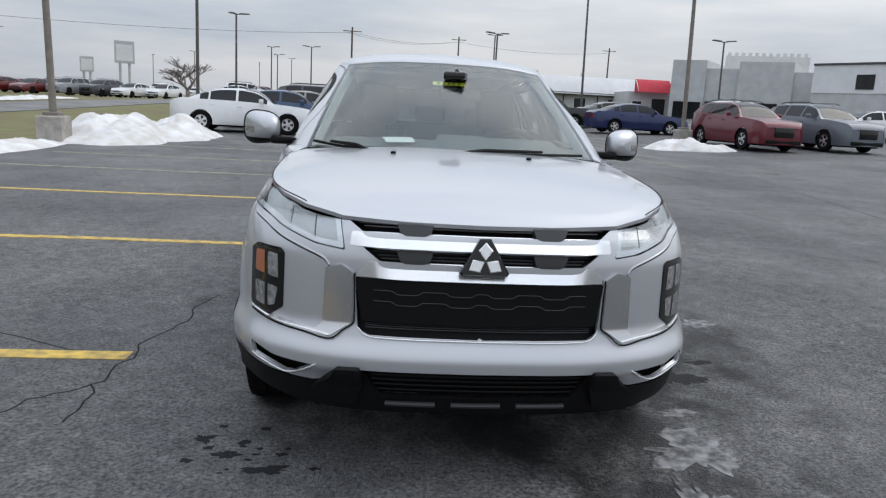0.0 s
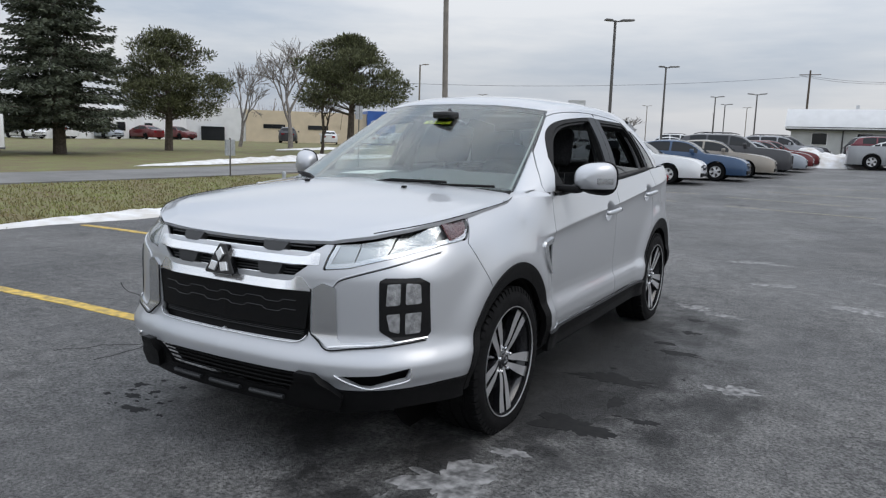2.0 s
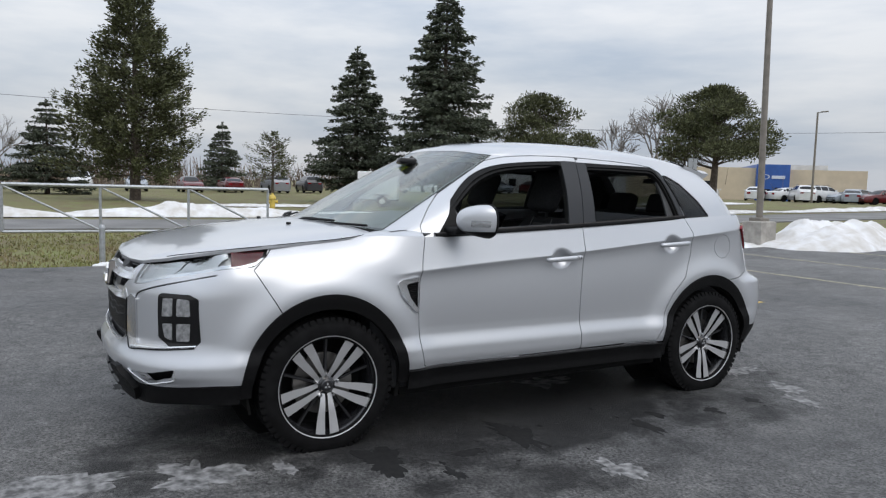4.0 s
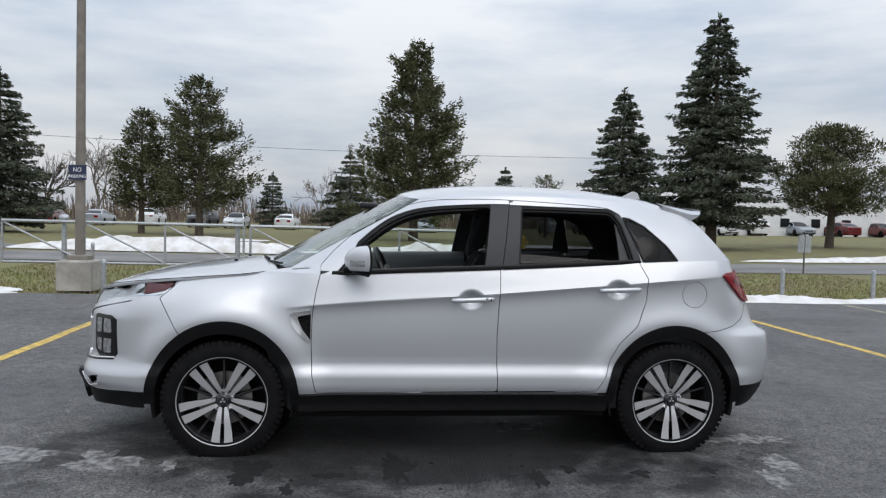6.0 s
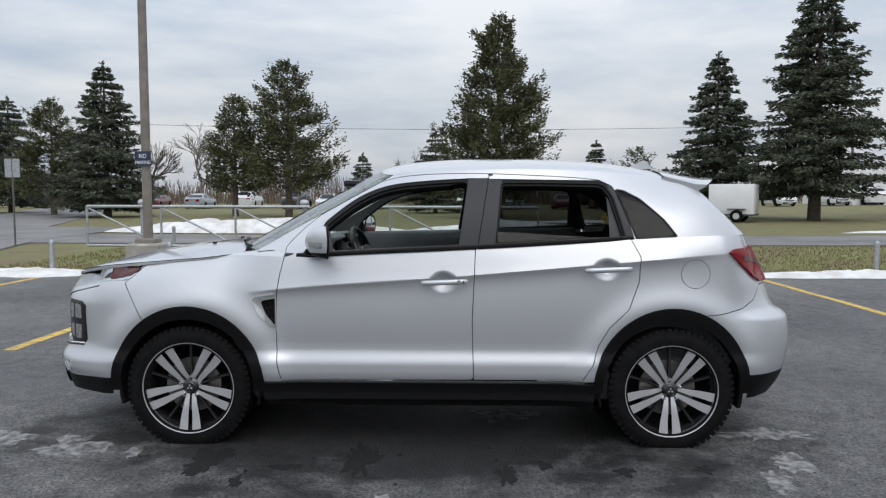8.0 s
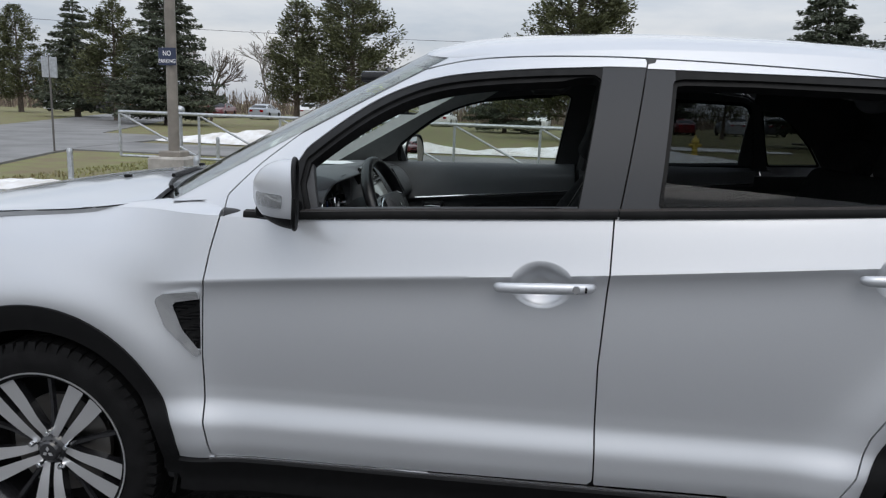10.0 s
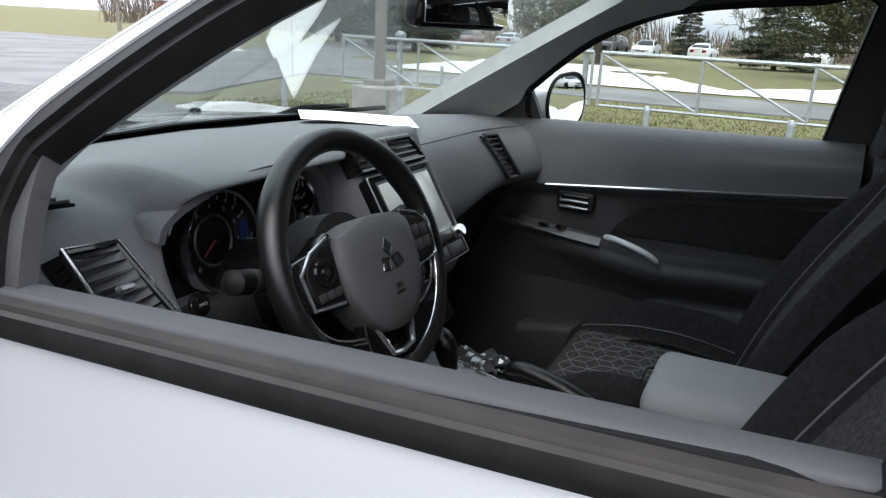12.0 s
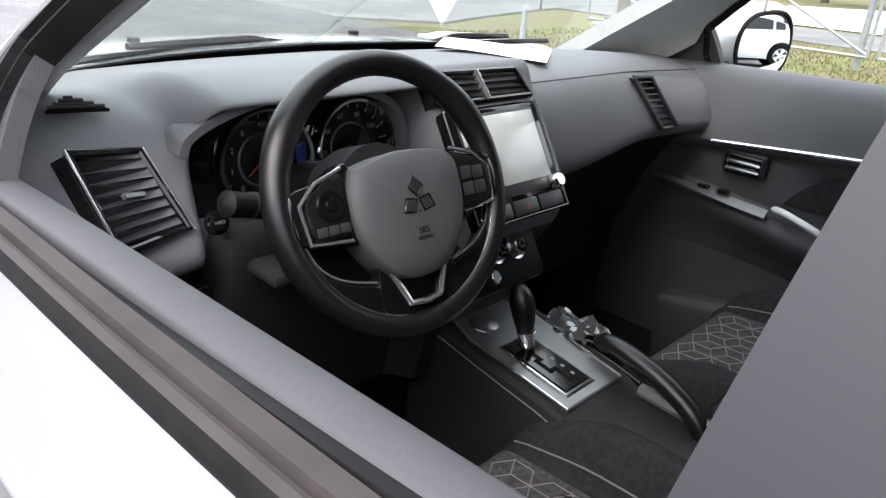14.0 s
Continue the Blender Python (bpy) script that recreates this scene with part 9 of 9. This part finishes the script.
lettering("SRS", 0.011, WELL, hub, pose(0, -0.040, 0.0422))
lettering("AIRBAG", 0.0068, WELL, hub, pose(0, -0.049, 0.0420))
lettering("INFO", 0.0062, DIALWHITE, dash, pose(0.540, -0.534, 0.987, 72, 0, 180) @ pose(0, 0, 0.0063))
for s in (-1, 1):
    sp_ = pad("spoke", [(s * 0.070, 0.045), (s * 0.110, 0.034), (s * 0.158, 0.022), (s * 0.158, -0.030), (s * 0.118, -0.042), (s * 0.078, -0.05)][::s], -0.012, 0.016, 0.006, GLOSSBLACK, sw)
    pod = pad("button_pod", [(s * 0.086, 0.036), (s * 0.120, 0.026), (s * 0.140, 0.010), (s * 0.136, -0.030), (s * 0.088, -0.036)][::s], 0.012, 0.022, 0.004, BLACKPL, sw)
    mesh("pod_trim", *tube_vf([(s * 0.084, 0.044, 0.019), (s * 0.122, 0.032, 0.019), (s * 0.147, 0.010, 0.018), (s * 0.143, -0.036, 0.018), (s * 0.088, -0.042, 0.019)], 0.0026, 6), SATIN, sw)
    if s < 0:
        V, F = lathe_vf([(0, 0.006), (0.006, 0.006), (0.007, 0.003), (0.013, 0.004), (0.017, 0.004), (0.019, 0.0)], 28)
        mesh("control_ring", moved(V, pose(-0.110, 0.004, 0.021)), F, GLOSSBLACK, pod)
        for i in range(3):
            bm = bmesh.new()
            box(bm, -0.134 + 0.0155 * i, -0.1205 + 0.0155 * i, -0.030, -0.019, 0.02, 0.0235, 0.001)
            part("button", bm, GREYPL, pod)
    else:
        for x0, y0 in ((0.092, 0.006), (0.113, 0.004), (0.092, -0.016), (0.113, -0.016)):
            bm = bmesh.new()
            box(bm, x0, x0 + 0.018, y0 - 0.007, y0 + 0.010, 0.02, 0.0235, 0.001)
            part("button", bm, GREYPL, pod)
    # lower spokes: gloss black with a bright inlay
    an = np.radians(np.linspace(-14, -78, 26))
    r_in = RW - 0.016 - 0.034 * smooth(math.radians(-20), math.radians(-66), an)
    rows = [np.column_stack([s * r_ * np.cos(an), r_ * np.sin(an), z_ + 0 * an]) for r_, z_ in ((RW - 0.008, 0.002), (RW - 0.011, 0.009), (r_in + 0.006, 0.008), (r_in, 0.003), (r_in + 0.002, -0.008))]
    V, F = grid(np.stack(rows, 1))
    F = F if normals(V, F)[:, 2].mean() > 0 else [tuple(reversed(f)) for f in F]
    mesh("lower_garnish", V, F, GLOSSBLACK, sw, "gloss black lower wheel garnish")
    mesh("bright_inlay", *tube_vf(np.column_stack([s * (r_in - 0.001) * np.cos(an), (r_in - 0.001) * np.sin(an), 0.005 + 0 * an]), 0.0020, 6), SATIN, sw, "bright silver inlay")
    mesh("bright_edge", *tube_vf(np.column_stack([s * (RW - 0.0125) * np.cos(an), (RW - 0.0125) * np.sin(an), 0.0098 + 0 * an]), 0.0011, 6), SATIN, sw)
    pad("lower_spoke", [(s * 0.030, -0.075), (s * 0.052, -0.07), (s * 0.062, -0.12), (s * 0.055, -0.155), (s * 0.02, -0.158), (s * 0.022, -0.12)][::s], -0.010, 0.010, 0.004, GLOSSBLACK, sw)
mesh("bottom_trim", *tube_vf([(-0.048, -0.082, 0.014), (-0.032, -0.118, 0.014), (-0.024, -0.136, 0.014), (0.0, -0.140, 0.014), (0.024, -0.136, 0.014), (0.032, -0.118, 0.014), (0.048, -0.082, 0.014)], 0.0042, 8), SATIN, sw, "bright V-shaped spoke trim")
pad("bottom_cover", [(-0.05, -0.135), (0.05, -0.135), (0.04, -0.158), (-0.04, -0.158)], -0.01, 0.008, 0.003, GLOSSBLACK, sw)
# stalks and column
mesh("column_shroud", *tube_vf([(0.364, -0.47, 0.995), (0.364, -0.60, 0.945)], [0.062, 0.075], 18), BLACKPL, dash)
for s, nm in ((1, "indicator_stalk"), (-1, "wiper_stalk")):
    e = base(nm, None)
    e.parent = car
    e.matrix_basis = INNER
    p0, p1, p2 = (0.364 + s * 0.055, -0.485, 1.01), (0.364 + s * 0.150, -0.465, 1.024), (0.364 + s * 0.208, -0.452, 1.042)
    mesh("stem", *tube_vf([p0, p1], [0.008, 0.010], 10), BLACKPL, e)
    mesh("grip", *tube_vf([p1, lerp(p1, p2, 0.45), lerp(p1, p2, 0.5), p2, lerp(p1, p2, 1.08)], [0.0155, 0.0155, 0.0145, 0.0155, 0.006], 14), BLACKPL, e)
    for i in range(4):
        q_ = lerp(p1, p2, 0.12 + 0.1 * i)
        mesh("grip_ring", *tube_vf([q_, lerp(p1, p2, 0.14 + 0.1 * i)], [0.0162, 0.0162], 14), GREYPL, e)

# console
co_ = base("centre_console", None)
co_.parent = car
co_.matrix_basis = INNER
ys_ = np.linspace(-0.60, 0.30, 60)
top = pchip([-0.60, -0.54, -0.26, -0.22, 0.0, 0.30], [0.715, 0.700, 0.655, 0.635, 0.615, 0.60])(ys_)
hw_ = pchip([-0.60, -0.45, -0.26, 0.0, 0.30], [0.115, 0.115, 0.105, 0.10, 0.10])(ys_)
cx0 = pchip([-0.6, -0.26, 0.30], [0.010, 0.022, 0.0])(ys_)
rows = []
for dx, dz, k_ in ((1, -0.42, 0.0), (1.04, -0.10, 0), (1.03, -0.03, 0), (0.97, -0.006, 0), (0.90, 0.0, 0), (0.0, 0.002, 0), (-0.90, 0.0, 0), (-0.97, -0.006, 0), (-1.03, -0.03, 0), (-1.04, -0.10, 0), (-1, -0.42, 0)):
    rows.append(np.column_stack([cx0 + dx * hw_, ys_, np.maximum(top + dz, 0.32)]))
V, F = grid(np.stack(rows, 1))
mesh("console_body", V, F, LOWTRIM, co_)


def plate(name, poly, z0, z1, m_, parent, bevel=0.002, tilt=0.155, label=""):
    """A flat plate that lies on the sloping console."""
    V, F = prism_vf(poly, z1 - z0, bevel)
    V[:, 2] += 0.663 + z0 - tilt * (V[:, 1] + 0.30)
    return mesh(name, V, F, m_, parent, label)


plate("metal_bezel", [(0.104, -0.262), (0.106, -0.48), (0.080, -0.56), (-0.035, -0.56), (-0.066, -0.48), (-0.050, -0.262)][::-1], -0.004, 0.006, METALTRIM, co_, label="brushed metal console bezel")
plate("shift_surround", [(0.083, -0.280), (0.083, -0.430), (0.004, -0.430), (0.004, -0.280)][::-1], 0.004, 0.010, CHROME, co_)
plate("shift_plate", [(0.077, -0.286), (0.077, -0.424), (0.010, -0.424), (0.010, -0.286)][::-1], 0.008, 0.0125, GLOSSBLACK, co_)
for i, (x0, x1, y0, y1) in enumerate(((0.044, 0.052, -0.415, -0.36), (0.044, 0.062, -0.368, -0.36), (0.054, 0.062, -0.368, -0.33), (0.040, 0.062, -0.338, -0.33), (0.040, 0.048, -0.338, -0.30))):
    plate("shift_gate", [(x1, y1), (x1, y0), (x0, y0), (x0, y1)][::-1], 0.0125, 0.0135, WELL, co_, 0)
for i in range(5):
    plate("shift_mark", [(0.030, -0.395 + 0.022 * i), (0.030, -0.402 + 0.022 * i), (0.024, -0.402 + 0.022 * i), (0.024, -0.395 + 0.022 * i)][::-1], 0.0125, 0.0130, DIALWHITE, co_, 0)
V, F = lathe_vf([(0, 0.003), (0.024, 0.003), (0.027, 0.001), (0.029, -0.002)], 36)
mesh("button_cap", moved(V, pose(0.050, -0.492, 0.7015, -8.8, 0, 0)), F, METALTRIM, co_)
for xs2 in ((-0.036, -0.067, -0.051), (0.081, 0.107, 0.105)):
    mesh("bezel_edge", *tube_vf([(x2, y2, 0.669 - 0.155 * (y2 + 0.30)) for x2, y2 in zip(xs2, (-0.56, -0.48, -0.262))], 0.0028, 6), SATIN, co_)
lev = base("gear_lever", None)
lev.parent = co_
mesh("stem", *tube_vf([(0.046, -0.385, 0.66), (0.052, -0.395, 0.715)], [0.010, 0.012], 12), GLOSSBLACK, lev)
mesh("collar", *tube_vf([(0.050, -0.392, 0.700), (0.053, -0.398, 0.728)], [0.012, 0.0165], 16), SATIN, lev)
mesh("knob", *tube_vf(spline([(0.053, -0.398, 0.726), (0.055, -0.403, 0.750), (0.056, -0.410, 0.775), (0.055, -0.422, 0.792), (0.054, -0.440, 0.797)])(np.linspace(0, 4, 18)), [0.014, 0.0155, 0.017, 0.018, 0.019, 0.020, 0.021, 0.0215, 0.022, 0.022, 0.0217, 0.021, 0.0198, 0.018, 0.0156, 0.012, 0.007, 0.002], 20), LEATHER, lev, "black leather shift knob")
hb_ = base("handbrake", None)
hb_.parent = co_
mesh("grip", *tube_vf(spline([(-0.075, -0.335, 0.690), (-0.072, -0.29, 0.700), (-0.066, -0.20, 0.682), (-0.060, -0.13, 0.650), (-0.058, -0.09, 0.60)])(np.linspace(0, 4, 20)), [0.008, 0.014] + [0.0175] * 16 + [0.016, 0.014], 14), LEATHER, hb_, "black leather handbrake grip")
mesh("release_button", *tube_vf([(-0.076, -0.355, 0.687), (-0.075, -0.335, 0.691)], [0.007, 0.008], 12), CHROME, hb_)
# plastic wrapped key card lying by the handbrake
V, F = grid(np.stack(np.meshgrid(np.linspace(-0.145, -0.055, 14), np.linspace(-0.46, -0.345, 14), indexing="ij") + [np.zeros((14, 14))], -1))
V[:, 2] = 0.685 + np.array([0.022 * noise.noise(Vector((p[0] * 40, p[1] * 40, 1.0))) + 0.008 * noise.noise(Vector((p[0] * 110, p[1] * 110, 2.0))) for p in V])
wrap = mat("crumpled clear wrap", (0.16, 0.165, 0.17), rough=0.10, metal=0.6)
tagged(mesh("plastic_wrap", *shell(V + np.array(INNER.translation), F, 0, 0.0006), wrap, None, sharp=20), "crumpled clear plastic wrap lying on the console", "wrap")
# cup holders and trays
for cy_, cz_, r_ in ((-0.02, 0.618, 0.040), (0.075, 0.612, 0.040)):
    V, F = lathe_vf([(r_ + 0.006, 0.004), (r_, 0.005), (r_ - 0.003, -0.005), (r_ - 0.006, -0.05), (0, -0.052)], 30)
    mesh("cup_holder", moved(V, pose(0.035, cy_, cz_ + 0.003)), F, WELL, co_)
for s in (-1, 1):
    mesh("console_rail", *tube_vf([(0.02 + s * 0.085, -0.23, 0.648), (0.02 + s * 0.085, -0.10, 0.640), (0.015 + s * 0.083, 0.12, 0.622)], 0.012, 8), DASH, co_)
    mesh("console_stitch", *tube_vf([(0.015 + s * 0.116, y_, z_) for y_, z_ in ((-0.58, 0.695), (-0.45, 0.672), (-0.30, 0.648), (-0.25, 0.636))], 0.0014, 5), STITCH, co_)
# lidded armrest box
bm = bmesh.new()
box(bm, -0.105, 0.085, 0.03, 0.36, 0.55, 0.735, 0.02)
part("armrest_box", bm, DASH2, co_)
bm = bmesh.new()
box(bm, -0.114, 0.094, -0.050, 0.36, 0.738, 0.800, 0.028, None, 5)
part("armrest_lid", bm, GREYLEATHER, co_, "grey grained armrest lid")
mesh("armrest_seam", *tube_vf([(-0.119, 0.30, 0.757), (-0.119, -0.03, 0.757), (-0.09, -0.066, 0.757), (0.07, -0.066, 0.757), (0.099, -0.03, 0.757), (0.099, 0.30, 0.757)], 0.0016, 5), WELL, co_)


# seats
def rhomb_lines(w, l, cell):
    """Line pieces of a stitched pattern of stacked cubes."""
    out, dx = [], math.sqrt(3) * cell
    at = lambda x, y, t: (x + cell * math.cos(math.radians(t)), y + cell * math.sin(math.radians(t)))
    for j in range(-1, int(l / (1.5 * cell)) + 2):
        for i in range(-int(w / dx) - 2, int(w / dx) + 3):
            x, y = (i + 0.5 * (j % 2)) * dx, j * 1.5 * cell
            out += [((x, y), at(x, y, t)) for t in (30, 150, 270)] + [(at(x, y, t), at(x, y, t + 60)) for t in (30, 90, 150)]
    return out


def seat(cx, name):
    s = base(name, None)
    s.parent = car
    s.matrix_basis = INNER
    W, Y0, Y1 = 0.285, -0.345, 0.20

    def zc(x, y):
        ax = np.abs(x)
        return 0.603 + 0.012 * np.sin((y - Y0) * 4) - 0.035 * smooth(-0.1, 0.2, y) + 0.085 * smooth(0.160, 0.232, ax) * (0.25 + 0.75 * smooth(Y0, Y0 + 0.20, y)) - 0.095 * smooth(0.240, 0.287, ax) ** 2 - 0.05 * smooth(Y0 + 0.06, Y0, y) ** 2
    x, y = np.meshgrid(np.linspace(-W, W, 56), np.linspace(Y0, Y1, 50), indexing="ij")
    P = np.stack([cx + x, y, zc(x, y)], -1)
    V, F = grid(P)
    F = F
    V2, F2 = shell(V, F, 0, 0.13)
    cu = mesh("cushion", V2, F2, CLOTH, s, "black cloth seat cushion", sharp=70)
    xi, yi = np.meshgrid(np.linspace(-0.168, 0.168, 30), np.linspace(Y0 + 0.03, Y1, 40), indexing="ij")
    V, F = grid(np.stack([cx + xi, yi, zc(xi, yi) + 0.004], -1))
    mesh("centre_panel", V, F, CLOTH2, cu, "dark patterned cloth panel")
    segs = []
    for (xa, ya), (xb, yb) in rhomb_lines(0.165, 0.50, 0.036):
        ya, yb = ya + Y0 + 0.05, yb + Y0 + 0.05
        if max(abs(xa), abs(xb)) < 0.164 and min(ya, yb) > Y0 + 0.04 and max(ya, yb) < Y1:
            segs.append(tube_vf([(cx + xa, ya, float(zc(np.array(xa), np.array(ya))) + 0.005), (cx + xb, yb, float(zc(np.array(xb), np.array(yb))) + 0.005)], 0.0012, 4, False))
    if segs:
        tagged(mesh("pattern_stitching", *join(*segs), STITCH, cu), kind="stuff")
    for sx in (-1, 1):
        mesh("piping", *tube_vf([(cx + sx * 0.188, y_, float(zc(np.array(0.188), np.array(y_))) + 0.003) for y_ in np.linspace(Y0 + 0.04, Y1, 24)], 0.0016, 5), STITCH, cu)
    # backrest
    lean, H = 23, 0.62
    u, v = np.meshgrid(np.linspace(-1, 1, 44), np.linspace(0, 1, 40), indexing="ij")
    wv = 0.270 - 0.070 * smooth(0.55, 1.0, v)
    d = 0.052 * smooth(0.55, 0.82, np.abs(u)) * (1 - 0.6 * smooth(0.6, 1, v)) - 0.05 * smooth(0.86, 1.0, np.abs(u)) ** 2 - 0.05 * smooth(0.93, 1, v) ** 2 + 0.012 * np.sin(v * 5)
    V, F = grid(np.stack([u * wv, -d, v * H], -1))
    V2, F2 = shell(V, F, 0, 0.10)
    R = np.array(pose(cx, 0.085, 0.585, -lean, 0, 0))
    bk = mesh("backrest", moved(V2, R), F2, CLOTH, s, "black cloth backrest", sharp=70)
    pi = np.abs(u) < 0.52
    ui, vi = np.meshgrid(np.linspace(-0.5, 0.5, 20), np.linspace(0.08, 0.9, 20), indexing="ij")
    wi = 0.245 - 0.055 * smooth(0.55, 1.0, vi)
    V, F = grid(np.stack([ui * wi, -0.012 * np.sin(vi * 5) - 0.004, vi * H], -1))
    mesh("back_panel", moved(V, R), F, CLOTH2, bk)
    for sx in (-1, 1):
        mesh("piping", *tube_vf(moved(np.array([(sx * 0.52 * float(0.245 - 0.055 * smooth(0.55, 1.0, np.array(q))), -0.018 - 0.012 * math.sin(q * 5), q * H) for q in np.linspace(0.05, 0.95, 20)]), R), 0.0016, 5), STITCH, bk)
        mesh("headrest_post", *tube_vf(moved(np.array([(sx * 0.055, -0.02, H - 0.04), (sx * 0.055, -0.04, H + 0.06)]), R), 0.007, 8), BLACKPL, bk)
    bm = bmesh.new()
    box(bm, -0.125, 0.125, -0.095, 0.005, H + 0.0, H + 0.265, 0.042, None, 5)
    hr = part("headrest", bm, CLOTH, s, "black cloth headrest", 70)
    hr.data.transform(Matrix([list(r_) for r_ in R]))
    bm = bmesh.new()
    box(bm, cx - 0.21, cx + 0.21, Y0 + 0.06, Y1, 0.33, 0.56, 0.02)
    part("seat_base", bm, DASH2, s)
    return s


seat(0.364, "driver_seat")
seat(-0.395, "passenger_seat")
rb_ = base("rear_bench", None)
rb_.parent = car
rb_.matrix_basis = INNER
bm = bmesh.new()
box(bm, -0.62, 0.62, 0.62, 1.10, 0.45, 0.66, 0.05, None, 3)
part("cushion", bm, CLOTH, rb_)
bm = bmesh.new()
box(bm, -0.62, 0.62, -0.07, 0.07, 0, 0.58, 0.05, pose(0, 1.12, 0.62, -20, 0, 0), 3)
part("backrest", bm, CLOTH, rb_)
for x_ in (-0.40, 0.0, 0.40):
    bm = bmesh.new()
    box(bm, x_ - 0.12, x_ + 0.12, -0.05, 0.05, 0.57, 0.72, 0.035, pose(0, 1.12, 0.62, -20, 0, 0), 4)
    part("headrest", bm, CLOTH, rb_)
# inner mirror, sun visors, grab handle
im = base("inner_mirror", None)
im.parent = car
im.matrix_basis = INNER @ pose(0.053, -0.405, 1.367, 0, 0, -14)
bm = bmesh.new()
box(bm, -0.118, 0.118, -0.040, 0.0, -0.032, 0.034, 0.015, None, 3)
part("housing", bm, GLOSSBLACK, im)
bm = bmesh.new()
box(bm, -0.108, 0.108, -0.0005, 0.0025, -0.024, 0.026, 0.001)
part("glass", bm, MIRROR, im)
mesh("stem", *tube_vf([(0, -0.03, 0.02), (-0.01, -0.05, 0.10), (-0.015, -0.09, 0.128)], 0.011, 8), GLOSSBLACK, im)
bm = bmesh.new()
box(bm, -0.075, 0.045, -0.17, -0.06, 0.075, 0.118, 0.012)
part("sensor_cover", bm, GLOSSBLACK, im)
for s in (-1, 1):
    bm = bmesh.new()
    box(bm, -0.20, 0.20, -0.08, 0.08, -0.008, 0.008, 0.007, pose(s * 0.33, -0.20, 1.512, 10, 0, 0))
    part("sun_visor", bm, HEADLINER, car, "grey folded sun visor")
    mesh("grab_handle", *tube_vf([(s * 0.56, 0.02, 1.505), (s * 0.545, 0.05, 1.475), (s * 0.545, 0.16, 1.478), (s * 0.56, 0.20, 1.51)], 0.011, 8), DASH2, car)
# paper on the dash
pv = [(-0.212, -0.928, 1.118), (-0.357, -1.043, 1.118), (-0.377, -0.733, 1.130), (-0.217, -0.623, 1.130)]
gu, gv = np.meshgrid(np.linspace(0, 1, 12), np.linspace(0, 1, 8), indexing="ij")
pa = np.array(pv) + np.array(INNER.translation)
P = (1 - gu)[..., None] * ((1 - gv)[..., None] * pa[0] + gv[..., None] * pa[1]) + gu[..., None] * ((1 - gv)[..., None] * pa[3] + gv[..., None] * pa[2])
P[..., 2] += 0.0015 * np.sin(gu * 5)
V, F = grid(P)
V2, F2 = shell(V, F, 0, 0.0005)
tagged(mesh("paper_sheet", V2, F2, PAPER, None), "white paper sheet lying on the dashboard", "paper")
